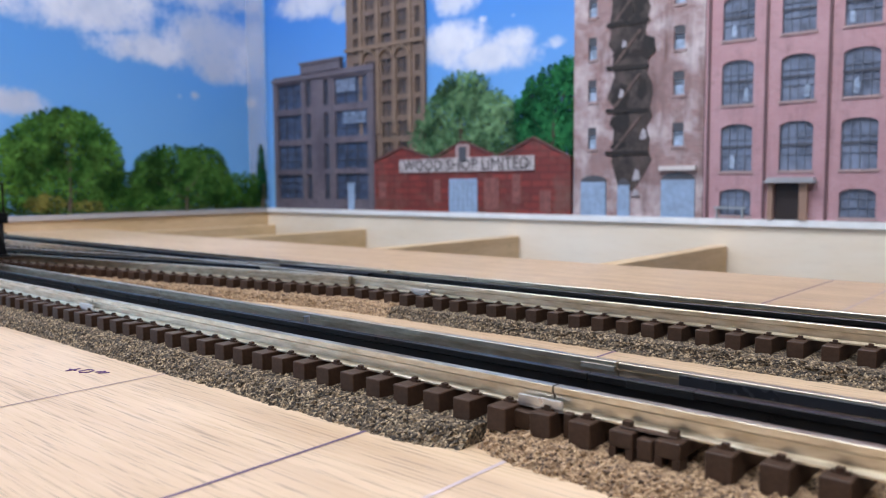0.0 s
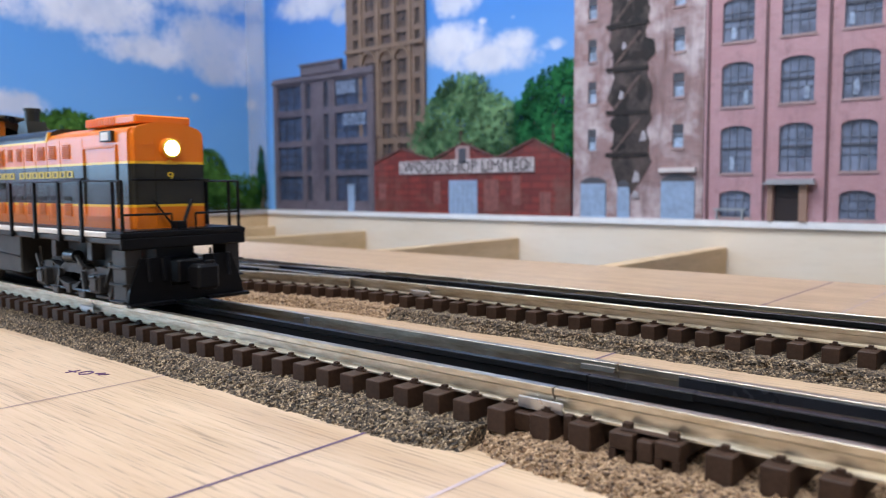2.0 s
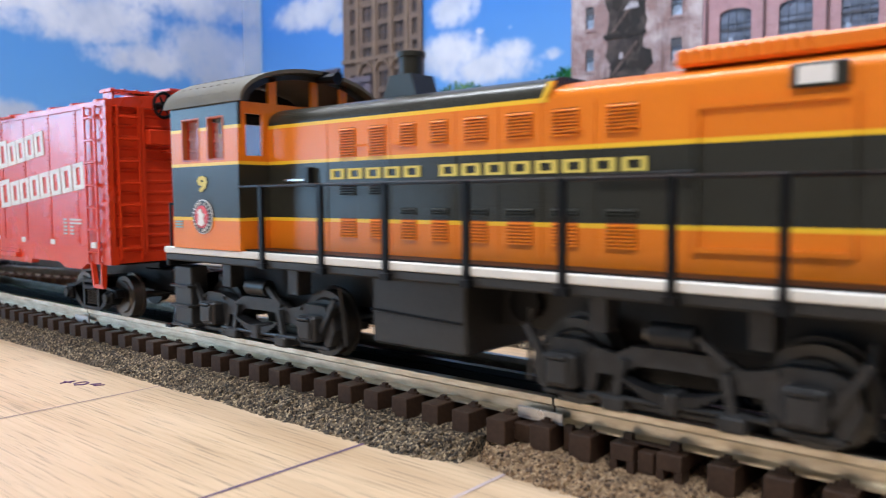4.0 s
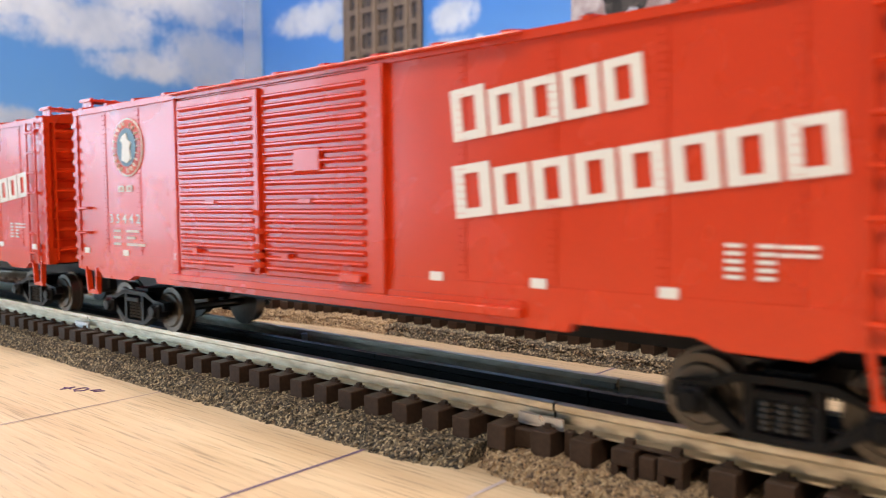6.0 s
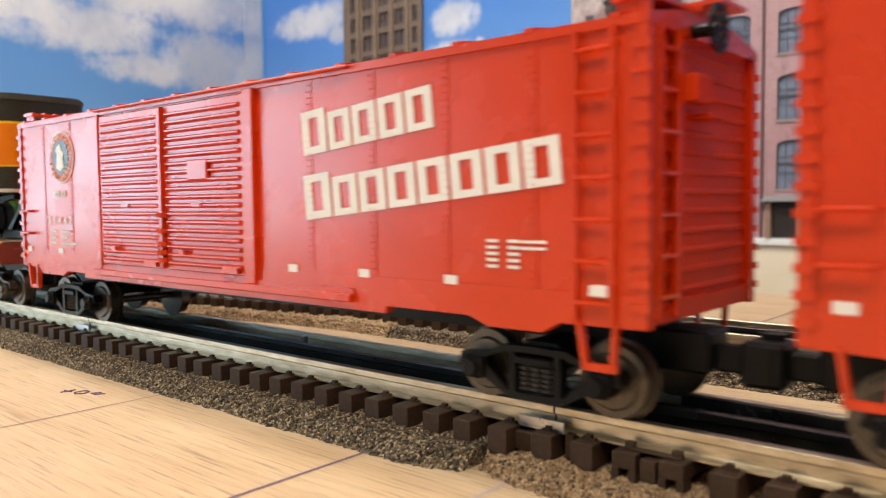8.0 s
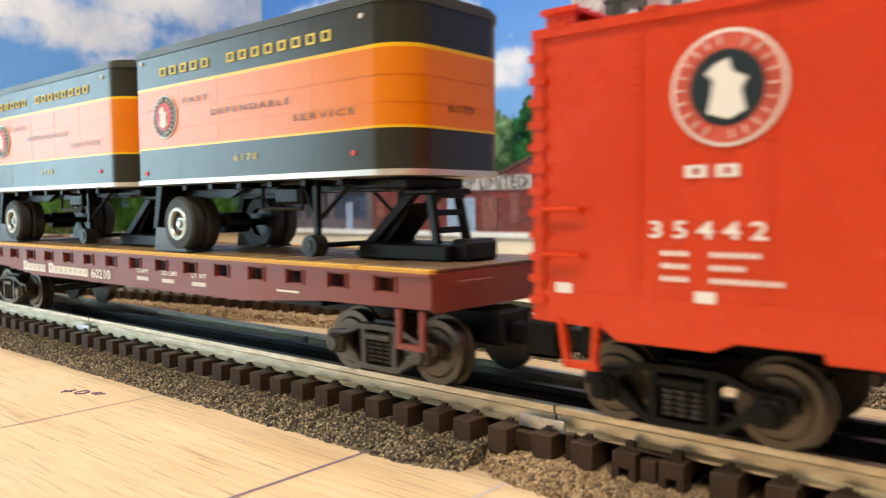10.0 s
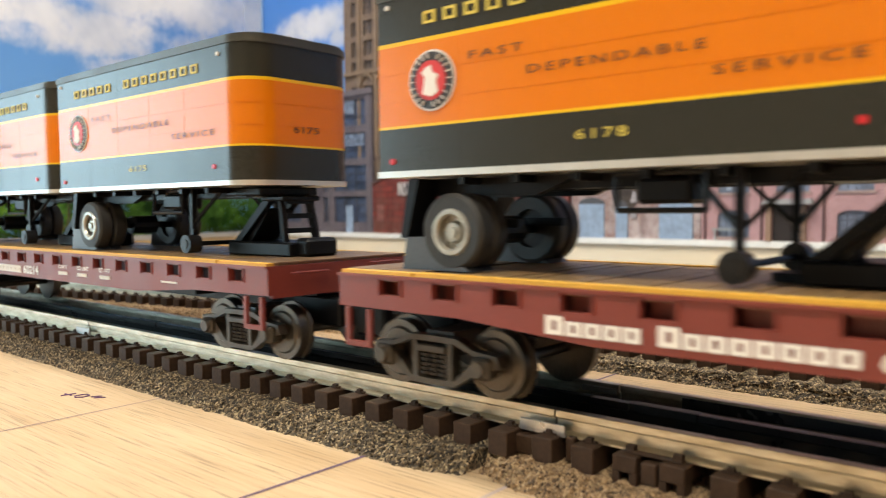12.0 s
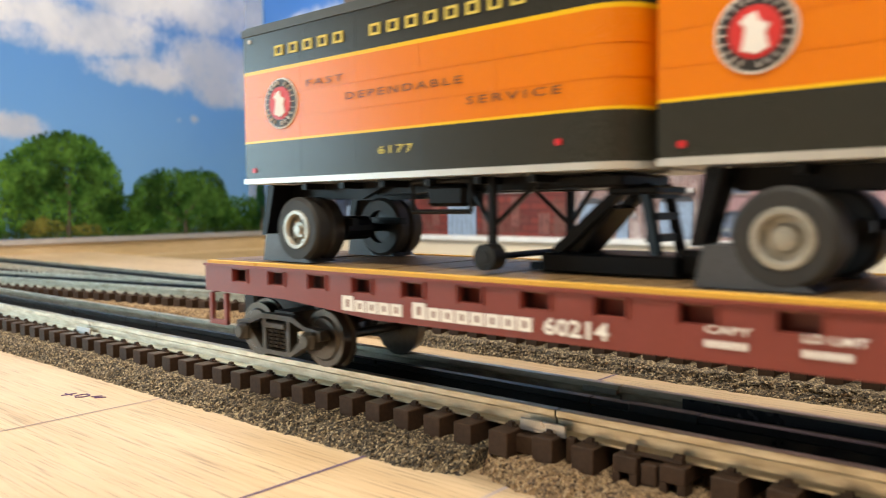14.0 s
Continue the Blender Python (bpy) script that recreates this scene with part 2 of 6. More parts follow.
LOGO_RED = plain("emblem_red", (0.60, 0.03, 0.03), 0.4)
CHROME = plain("bright_wire", (0.55, 0.55, 0.56), 0.3, 0.9, 0.1)
LOCO_BANDS = banded("switcher_livery", spec=0.34, stops=[(0.04, ORANGE_C), (0.0617, YELLOW_C), (0.0628, GREEN_C), (0.0812, YELLOW_C),
                                        (0.0824, ORANGE_C), (0.0938, YELLOW_C), (0.0948, GREEN_C)])
NOSE_BANDS = banded("switcher_nose_livery", spec=0.34, stops=[(0.04, ORANGE_C), (0.0617, YELLOW_C), (0.0628, GREEN_C), (0.0812, YELLOW_C),
                                             (0.0824, ORANGE_C)])
TRAILER_BANDS = banded("trailer_livery", [(0.04, GREEN_C), (0.0924, YELLOW_C), (0.0935, ORANGE_C), (0.1160, YELLOW_C),
                                          (0.1171, GREEN_C)], 0.25, spec=0.42)

# ---------------- mesh helpers ----------------


def thing(name, label, category, group="", kind="", at=None):
    ob = new(name)
    ob.empty_display_size = 0.01
    if at is not None:
        ob.matrix_basis = at
    return tagged(ob, label, category, group, kind)


def part(name, bm, material, parent=None, label="", smooth=False):
    bmesh.ops.recalc_face_normals(bm, faces=bm.faces)
    me = bpy.data.meshes.new(name)
    bm.to_mesh(me)
    bm.free()
    me.materials.append(material)
    if smooth:
        for p in me.polygons:
            p.use_smooth = True
        me.set_sharp_from_angle(angle=radians(38))
    ob = new(name, me)
    ob.parent = parent
    return tagged(ob, label)


def solo(name, bm, material, label, category, kind="", group="", smooth=False):
    return tagged(part(name, bm, material, None, label, smooth), "", category, group, kind)


def bx(bm, x0, x1, y0, y1, z0, z1, bevel=0.0):
    """A box; bevel cuts its edges."""
    r = bmesh.ops.create_cube(bm, size=1.0, matrix=Matrix.LocRotScale(((x0 + x1) / 2, (y0 + y1) / 2, (z0 + z1) / 2), None,
                                                                     (abs(x1 - x0), abs(y1 - y0), abs(z1 - z0))))
    if bevel:
        edges = list({e for v in r["verts"] for e in v.link_edges})
        bmesh.ops.bevel(bm, geom=edges, offset=bevel, segments=1, affect="EDGES", profile=0.5)
    return bm


def rod(bm, p0, p1, r, seg=10, r2=None):
    """A round bar from p0 to p1, tapering to r2."""
    p0, p1 = Vector(p0), Vector(p1)
    d = p1 - p0
    m = Matrix.Translation((p0 + p1) / 2) @ d.to_track_quat("Z", "Y").to_matrix().to_4x4()
    bmesh.ops.create_cone(bm, cap_ends=True, segments=seg, radius1=r, radius2=r if r2 is None else r2, depth=d.length, matrix=m)
    return bm


def beam(bm, p0, p1, w, h):
    """A square bar from p0 to p1."""
    p0, p1 = Vector(p0), Vector(p1)
    d = p1 - p0
    m = Matrix.Translation((p0 + p1) / 2) @ d.to_track_quat("Z", "Y").to_matrix().to_4x4() @ Matrix.Diagonal((w, h, d.length, 1))
    bmesh.ops.create_cube(bm, size=1.0, matrix=m)
    return bm


def slab(bm, pts, axis, a, b):
    """A flat outline carried from a to b along an axis; pts in the two other axes."""
    def at(p, q):
        return {"x": (q, p[0], p[1]), "y": (p[0], q, p[1]), "z": (p[0], p[1], q)}[axis]
    lo = [bm.verts.new(at(p, a)) for p in pts]
    hi = [bm.verts.new(at(p, b)) for p in pts]
    bm.faces.new(lo)
    bm.faces.new(hi[::-1])
    n = len(pts)
    for i in range(n):
        bm.faces.new((lo[i], hi[i], hi[(i + 1) % n], lo[(i + 1) % n]))
    return bm


def B():
    return bmesh.new()


def holed(x0, x1, z0, z1, holes, y, depth):
    """An upright panel with openings (x0, x1, z0, z1), in one piece."""
    xs = sorted({x0, x1, *[w[0] for w in holes], *[w[1] for w in holes]})
    zs = sorted({z0, z1, *[w[2] for w in holes], *[w[3] for w in holes]})
    bm, cache = bmesh.new(), {}

    def v(x, z):
        k = (round(x, 6), round(z, 6))
        if k not in cache:
            cache[k] = bm.verts.new((x, y, z))
        return cache[k]
    for a, c in zip(xs, xs[1:]):
        for d, e in zip(zs, zs[1:]):
            mx, mz = (a + c) / 2, (d + e) / 2
            if not any(w[0] < mx < w[1] and w[2] < mz < w[3] for w in holes):
                bm.faces.new((v(a, d), v(c, d), v(c, e), v(a, e)))
    r = bmesh.ops.extrude_face_region(bm, geom=list(bm.faces))
    bmesh.ops.translate(bm, verts=[g for g in r["geom"] if isinstance(g, bmesh.types.BMVert)], vec=(0, depth, 0))
    return bm


def lettering(name, body, x0, x1, z0, z1, y, material, parent, label="", face=None, bold=0.0, apart=1.0):
    """Printed words fitted into a rectangle on a side that faces -y, or by a pose of its own."""
    cu = bpy.data.curves.new(name, "FONT")
    cu.body, cu.extrude, cu.resolution_u, cu.offset, cu.space_character = body, 0.0, 2, bold, apart
    tmp = bpy.data.objects.new(name, cu)
    me = bpy.data.meshes.new_from_object(tmp)
    bpy.data.objects.remove(tmp)
    co = np.array([v.co[:2] for v in me.vertices])
    lo, hi = co.min(0), co.max(0)
    for v in me.vertices:
        u, w = (v.co.x - lo[0]) / (hi[0] - lo[0]), (v.co.y - lo[1]) / (hi[1] - lo[1])
        v.co = (x0 + u * (x1 - x0), y, z0 + w * (z1 - z0))
    me.materials.clear()
    me.materials.append(material)
    ob = new(name, me)
    ob.parent = parent
    if face is not None:
        me.transform(face)
    return tagged(ob, label)


def mark_blocks(name, counts, x0, x1, z0, z1, y, material, parent, label, caps=1.25, fill=0.86, stem=0.36, slit=0.22, thick=0.0003, slant=0.0, gap=0.7):
    """A painted company mark as a row of plain heavy blocks, each with one slit; counts: blocks in each word."""
    total = sum(counts) + gap * (len(counts) - 1) - (1 - fill) + (0.12 * len(counts) if caps > 1 else 0)
    w = (x1 - x0) / total
    x = x0
    turn = Matrix.Translation((x0, 0, z0)) @ Matrix.Rotation(radians(-slant), 4, "Y") @ Matrix.Translation((-x0, 0, -z0))
    for n in counts:
        for i in range(n):
            bm = B()
            first = i == 0 and caps > 1
            g, top = w * (fill + (0.12 if first else 0)), z0 + (z1 - z0) * (caps if first else 1)
            s, h = g * stem, top - z0
            for p, q in ((x, x + s), (x + g - s, x + g)):
                bx(bm, p, q, y, y + thick, z0, top)
            for p, q in ((z0, z0 + h * slit), (top - h * slit, top)):
                bx(bm, x + s, x + g - s, y, y + thick, p, q)
            bmesh.ops.transform(bm, matrix=turn, verts=bm.verts)
            part(name, bm, material, parent, label)
            x += g + w * (1 - fill)
        x += gap * w


def bars(name, rows, y, material, parent, label=""):
    """Small writing as plain bars of (x0, x1, z0, z1)."""
    bm = B()
    for x0, x1, z0, z1 in rows:
        bx(bm, x0, x1, y, y + 0.0003, z0, z1)
    return part(name, bm, material, parent, label)


def disc(bm, x, y, z, r, depth=0.0003, seg=28, rx=None):
    bmesh.ops.create_cone(bm, cap_ends=True, segments=seg, radius1=r, radius2=r, depth=depth,
                          matrix=Matrix.Translation((x, y, z)) @ Matrix.Rotation(radians(90), 4, "X"))
    return bm


def emblem(parent, x, y, z, r, ring, field, figure):
    """A round painted emblem: rim, dark band, field and a pale plain figure."""
    e = part("emblem", disc(B(), x, y + 0.0001, z, r * 1.05), WHITE, parent, "round painted emblem with pale figure")
    part("band", disc(B(), x, y - 0.0001, z, r * 0.98), ring, e)
    bm = B()
    n = 22
    for i in range(n):
        a = 2 * math.pi * i / n
        if i % 11 == 5:
            continue
        c = Vector((x + math.cos(a) * r * 0.84, y - 0.0004, z + math.sin(a) * r * 0.84))
        beam(bm, c - Vector((math.cos(a) * r * 0.08, 0, math.sin(a) * r * 0.08)), c + Vector((math.cos(a) * r * 0.08, 0, math.sin(a) * r * 0.08)),
             r * (0.15 if ring is not figure else 0.20), 0.0002)
    part("rim_mark", bm, figure if ring is not figure else GREEN, e)
    part("field", disc(B(), x, y - 0.0004, z, r * 0.68), field, e)
    bm = B()
    slab(bm, [(x + u * r * 0.6, z + w * r * 0.6) for u, w in [(-0.55, -0.75), (0.1, -0.95), (0.6, -0.7), (0.45, -0.1), (0.62, 0.25), (0.2, 0.45),
                                                             (0.05, 0.85), (-0.35, 0.7), (-0.62, 0.45), (-0.38, 0.2), (-0.45, -0.25)]],
         "y", y - 0.0009, y - 0.0005)
    part("figure", bm, WHITE, e)
    return e


# ---------------- room and layout table ----------------
BACK, SIDE = 0.785, -0.965


def wall(name, x0, x1, y0, y1, z0, z1, material, label, category="wall"):
    return solo(name, bx(B(), x0, x1, y0, y1, z0, z1), material, label, category, "structure")


wall("floor", -1.2, 2.4, -2.0, 1.0, -1.0, -0.95, ROOM_FLOOR, "plain dark floor of the train room", "floor")
wall("ceiling", -1.2, 2.4, -2.0, 1.0, 1.45, 1.5, ROOM_WHITE, "white painted ceiling above the layout", "ceiling")
wall("wall_north", -1.2, 2.4, 0.84, 0.92, -0.95, 1.45, ROOM_WHITE, "white painted room wall behind the backdrop")
for wy0, wy1, wz0, wz1 in ((-2.0, -1.22, -0.95, 1.45), (-0.34, 0.84, -0.95, 1.45), (-1.22, -0.34, -0.95, -0.15), (-1.22, -0.34, 0.48, 1.45)):
    wall("wall_west", -1.1, -1.02, wy0, wy1, wz0, wz1, ROOM_WHITE, "white painted room wall around the window")
win = thing("window_1", "white framed window letting daylight in beside the layout", "window", "", "structure")
for a, b2, c, d in ((-1.22, -1.18, -0.15, 0.48), (-0.38, -0.34, -0.15, 0.48), (-1.18, -0.38, -0.15, -0.11), (-1.18, -0.38, 0.44, 0.48)):
    part("window_frame", bx(bmesh.new(), -1.09, -1.045, a, b2, c, d), WHITE_TRIM, win)
part("pane", bx(bmesh.new(), -1.072, -1.068, -1.18, -0.38, -0.11, 0.44), glowing("bright_daylight", (0.50, 0.76, 1.0), 0.8), win, "pane bright with daylight")
wall("wall_south", -1.02, 2.3, -2.0, -1.92, -0.95, 1.45, ROOM_GREY, "grey painted room wall")
wall("wall_east", 2.3, 2.38, -2.0, 0.84, -0.95, 1.45, ROOM_GREY, "grey painted room wall")

for lx, ly in ((-0.35, 0.05), (0.55, -0.74)):
    lt = thing("ceiling_light", "white rectangular ceiling light with glowing diffuser", "light", "ceiling lights", at=pose(lx, ly, 1.41))
    fr = B()
    for a in (-1, 1):
        bx(fr, -0.6, 0.6, a * 0.17 - 0.012, a * 0.17 + 0.012, -0.035, 0.04)
        bx(fr, a * 0.59 - 0.012, a * 0.59 + 0.012, -0.158, 0.158, -0.035, 0.04)
    part("frame", fr, WHITE_TRIM, lt)
    part("diffuser", bx(B(), -0.575, 0.575, -0.155, 0.155, 0.0, 0.01), glowing("diffuser_glow", (1, 0.97, 0.93), 2.0), lt)

SKY_BACK = sky_print("printed_sky", "XZ", [(-0.82, 0.42, 0.12, 0.035), (-0.75, 0.385, 0.03, 0.02), (-0.48, 0.30, 0.075, 0.036), (-0.47, 0.37, 0.05, 0.03),
                                          (-0.40, 0.268, 0.085, 0.026), (-0.355, 0.29, 0.045, 0.022), (-0.285, 0.277, 0.030, 0.011, 0.45),
                                          (-0.417, 0.327, 0.013, 0.007, 0.35), (-0.358, 0.325, 0.007, 0.005, 0.3), (-0.62, 0.62, 0.3, 0.08), (0.1, 0.55, 0.3, 0.08)],
                     (0.22, 0.45, 0.78), (0.06, 0.21, 0.62))
SKY_LEFT = sky_print("printed_sky_side", "YZ", [(0.44, 0.372, 0.16, 0.045), (0.36, 0.39, 0.11, 0.035), (0.55, 0.318, 0.12, 0.030), (0.70, 0.34, 0.17, 0.062),
                                               (0.70, 0.295, 0.07, 0.03), (0.29, 0.205, 0.075, 0.022), (0.632, 0.240, 0.013, 0.011, 0.5), (0.60, 0.237, 0.010, 0.008, 0.3), (0.765, 0.235, 0.02, 0.016, 0.5), (0.60, 0.45, 0.3, 0.05),
                                               (0.0, 0.3, 0.2, 0.05)],
                    (0.20, 0.43, 0.78), (0.07, 0.225, 0.58))
wall("backdrop", SIDE - 0.012, 1.6, BACK + 0.012, BACK + 0.02, 0.010, 0.85, SKY_BACK, "printed sheet of blue sky with white clouds behind the layout", "backdrop")
wall("backdrop", SIDE - 0.02, SIDE - 0.012, -0.30, BACK + 0.02, 0.010, 0.85, SKY_LEFT, "printed sheet of blue sky with white clouds beside the layout", "backdrop")
# pale see-through strip and blue rod imitate the glow along the corner seam
SEAM_SHEEN = plain("seam_sheen_film", (0.72, 0.78, 0.88), 0.3)
SEAM_SHEEN.node_tree.nodes["Principled BSDF"].inputs["Alpha"].default_value = 0.26
wall("seam_strip", SIDE - 0.0114, SIDE - 0.0108, BACK - 0.034, BACK + 0.0112, 0.025, 0.85, SEAM_SHEEN, "pale see-through strip imitating the sheen beside the backdrop corner seam", "tape")
solo("backdrop_seam", rod(B(), (SIDE - 0.0095, BACK + 0.0095, 0.026), (SIDE - 0.0095, BACK + 0.0095, 0.85), 0.0022, 8), plain("seam_strip", (0.17, 0.33, 0.60), 0.5),
     "blue rod imitating the reflection along the sky backdrop corner seam", "trim", "structure")

wall("tabletop", -0.962, 1.5, -1.30, 0.412, -0.009, 0.0, PLY, "pale birch plywood layout top with pencil lines", "tabletop")
wall("back_board", -0.965, 1.5, BACK, BACK + 0.010, -0.12, 0.016, PINE, "pale pine board along the rear of the benchwork", "board")
wall("side_board", SIDE - 0.010, SIDE, -1.30, BACK + 0.010, -0.12, 0.016, PINE_Y, "pale pine board along the end of the benchwork", "board")
wall("trim_back", -0.962, 1.5, BACK - 0.004, BACK + 0.0115, 0.0165, 0.0245, WHITE_TRIM, "white painted strip along the foot of the backdrop", "trim")
wall("trim_side", SIDE - 0.0115, SIDE + 0.004, -0.30, BACK - 0.0045, 0.0165, 0.0245, GREY_LEDGE, "grey strip along the foot of the side backdrop", "trim")
for jx in (-0.999 + 0.06, -0.674, -0.337, -0.018, 0.30, 0.62, 0.94, 1.26):
    solo("joist", bx(B(), jx - 0.018, jx, -1.28, BACK - 0.001, -0.10, -0.0093, 0.0008), PINE_Y, "pale pine joist under the plywood top", "joist", "", "joists")
for jx in (-0.9, 0.3, 1.4):
    for jy in (-1.20, 0.70):
        solo("table_leg", bx(B(), jx - 0.03, jx + 0.03, jy - 0.03, jy + 0.03, -0.95, -0.1005, 0.002), PINE, "square pine leg of the layout bench", "leg", "", "bench legs")


def pencil(x0, y0, x1, y1, w, material, label):
    bm = B()
    d = Vector((x1 - x0, y1 - y0, 0)).normalized()
    n = Vector((-d.y, d.x, 0)) * w / 2
    a, b = Vector((x0, y0, 0.00015)), Vector((x1, y1, 0.00015))
    bm.faces.new([bm.verts.new(p) for p in (a - n, b - n, b + n, a + n)])
    return solo("pencil_line", bm, material, label, "line", "structure")


pencil(0.1910, -0.60, 0.1912, 0.0, 0.0011, INK, "dark pencil line drawn across the plywood")
pencil(0.0828, -0.60, 0.0826, 0.0, 0.0008, plain("grey_pencil", (0.28, 0.2, 0.2), 0.6), "thin grey pencil line drawn across the plywood")
pencil(0.2360, -0.60, 0.2366, 0.0, 0.0012, FAINT, "faint pencil line drawn across the plywood")
pencil(0.194, 0.06, 0.201, 0.41, 0.0013, INK, "dark pencil line drawn across the plywood")
pencil(0.240, 0.16, 0.242, 0.41, 0.0012, FAINT, "faint pencil line drawn across the plywood")
pencil(-0.40, 0.300, 0.60, 0.305, 0.0008, FAINT, "faint pencil line along the plywood")

# handwritten ten-inch note
note = thing("handwritten_note", "purple ink note of ten inches on the plywood", "note", at=pose(0.0475, -0.0615, 0.0002, 0, 0, 20))
bm = B()
for pts in ([(0.0, 0.001), (0.0045, 0.0)], [(0.0012, -0.002), (0.0035, 0.003)],
            [(0.0075, 0.0025), (0.0065, -0.0005), (0.0085, -0.0022), (0.0112, -0.0005), (0.011, 0.0022), (0.0088, 0.0033), (0.0075, 0.0025)],
            [(0.0135, 0.0005), (0.0165, 0.0028)], [(0.0158, -0.0005), (0.0192, 0.0018)]):
    for p, q in zip(pts, pts[1:]):
        beam(bm, (*p, 0), (*q, 0), 0.0005, 0.0003)
part("stroke", bm, plain("purple_ink", (0.09, 0.03, 0.14), 0.6), note)

# ---------------- tracks ----------------
TIE_TOP, RAIL_TOP, STEP = 0.011, 0.0172, 0.01185


def bed(name, path, w_top, w_foot, h, material, label, seed, step=0.0011, draw_in=None):
    """A granular strip along path(s) -> (x, y, heading), s from 0 to its length, with ragged flanks; draw_in: (s, length, share) where the foot narrows at an end."""
    at, length = path
    n = max(2, int(length / step))
    prof = [(-w_foot, 0.0), (-w_foot * 0.93, h * 0.42), (-(w_top + w_foot) / 2.05, h * 0.78), (-w_top, h), (-w_top * 0.6, h), (0, h), (w_top * 0.6, h), (w_top, h),
            ((w_top + w_foot) / 2.05, h * 0.78), (w_foot * 0.93, h * 0.42), (w_foot, 0.0)]
    fine = []
    for a, b in zip(prof, prof[1:]):
        k = 4 if abs(a[0]) > w_top * 0.7 or abs(b[0]) > w_top * 0.7 else 3
        fine += [(a[0] + (b[0] - a[0]) * i / k, a[1] + (b[1] - a[1]) * i / k) for i in range(k)]
    fine.append(prof[-1])
    m = len(fine)
    rng = np.random.default_rng(seed)
    jig = rng.normal(0, 0.00042, (n + 1, m, 3))
    verts, faces = [], []
    for i in range(n + 1):
        x, y, a = at(length * i / n)
        ca, sa = math.cos(a), math.sin(a)
        wob = 0.0012 * noise.noise((x * 45, y * 45, seed))
        for j, (o, z) in enumerate(fine):
            o2 = o + jig[i, j, 1] + (wob if abs(o) > w_top else 0)
            if draw_in:
                near_end = max(0.0, 1 - abs(length * i / n - draw_in[0]) / draw_in[1])
                o2 *= 1 - draw_in[2] * near_end ** 2
            verts.append((x - sa * o2 + jig[i, j, 0] * 0.6, y + ca * o2, max(-0.0003, z + jig[i, j, 2] * (1 if z > 0 else 0))))
    for i in range(n):
        for j in range(m - 1):
            p = i * m + j
            faces.append((p, p + m, p + m + 1, p + 1))
    faces.append(tuple(range(m)))
    faces.append(tuple(range(n * m, n * m + m))[::-1])
    me = bpy.data.meshes.new(name)
    me.from_pydata(verts, [], faces)
    me.materials.append(material)
    ob = new(name, me)
    return tagged(ob, label, "roadbed", "", "stuff")


def straight(x0, x1, y):
    return (lambda s: (x0 + s, y, 0.0)), x1 - x0


def leg_path():
    """The diverging leg: leaves the far track and bends towards the near one."""
    pts = []
    x, y, a = 0.06, 0.1384, math.pi
    while x > -0.46:
        pts.append((x, y, a))
        a = min(math.pi + radians(10.6), a + 0.004 / 0.5)
        x, y = x + 0.004 * math.cos(a), y + 0.004 * math.sin(a)
    def at(s):
        k = min(len(pts) - 2, max(0, int(s / 0.004)))
        f = s / 0.004 - k
        p, q = pts[k], pts[k + 1]
        return p[0] + (q[0] - p[0]) * f, p[1] + (q[1] - p[1]) * f, p[2] + (q[2] - p[2]) * f
    return at, 0.004 * (len(pts) - 1)


OVAL_L, OVAL_R, BEND = -0.36, 0.56, 0.5


def oval(s):
    """Point and heading on the near loop; s equals x along the straight in front of the camera."""
    if s < OVAL_L:
        a = (OVAL_L - s) / BEND
        if a > math.pi:
            return OVAL_L + (a - math.pi) * BEND, -2 * BEND, math.pi
        return OVAL_L - BEND * math.sin(a), -BEND + BEND * math.cos(a), a
    if s > OVAL_R:
        a = (s - OVAL_R) / BEND
        if a > math.pi:
            return OVAL_R - (a - math.pi) * BEND, -2 * BEND, -math.pi
        return OVAL_R + BEND * math.sin(a), -BEND + BEND * math.cos(a), -a
    return s, 0.0, 0.0


LEG = leg_path()
NEAR_Y, FAR_Y = 0.0, 0.1384

RAIL_PROFILE = [(-0.0025, 0.0), (0.0025, 0.0), (0.0025, 0.0005), (0.0006, 0.0012), (0.0006, 0.0038), (0.0014, 0.0044), (0.0014, 0.00608),
                (0.00128, 0.0062), (-0.00128, 0.0062), (-0.0014, 0.00608), (-0.0014, 0.0044), (-0.0006, 0.0038), (-0.0006, 0.0012), (-0.0025, 0.0005)]


def rail(path, s0, s1, off, material, parent, label, drop=0.0):
    at, _ = path
    n = 2 if at(s0)[2] == at(s1)[2] else max(2, int((s1 - s0) / 0.012))
    bm, rings = B(), []
    for i in range(n + 1):
        x, y, a = at(s0 + (s1 - s0) * i / n)
        ca, sa = math.cos(a), math.sin(a)
        rings.append([bm.verts.new((x - sa * (off + o), y + ca * (off + o), TIE_TOP - drop + z)) for o, z in RAIL_PROFILE])
    k = len(RAIL_PROFILE)
    for p, q in zip(rings, rings[1:]):
        for j in range(k):
            bm.faces.new((p[j], q[j], q[(j + 1) % k], p[(j + 1) % k]))
    bm.faces.new(rings[0])
    bm.faces.new(rings[-1][::-1])
    return part("rail", bm, material, parent, label)


def tie_mesh(long=0.054):
    bm = B()
    bx(bm, 0, 0.0062, -long / 2, long / 2, 0.0044, TIE_TOP, 0.00025)
    for s in (-1, 1):
        bx(bm, 0.0012, 0.0050, s * 0.0175 - 0.0036, s * 0.0175 + 0.0036, TIE_TOP - 0.0002, TIE_TOP + 0.0006)
        bx(bm, 0.0023, 0.0039, s * 0.0206 - 0.0007, s * 0.0206 + 0.0007, TIE_TOP, TIE_TOP + 0.0014)
    return bm


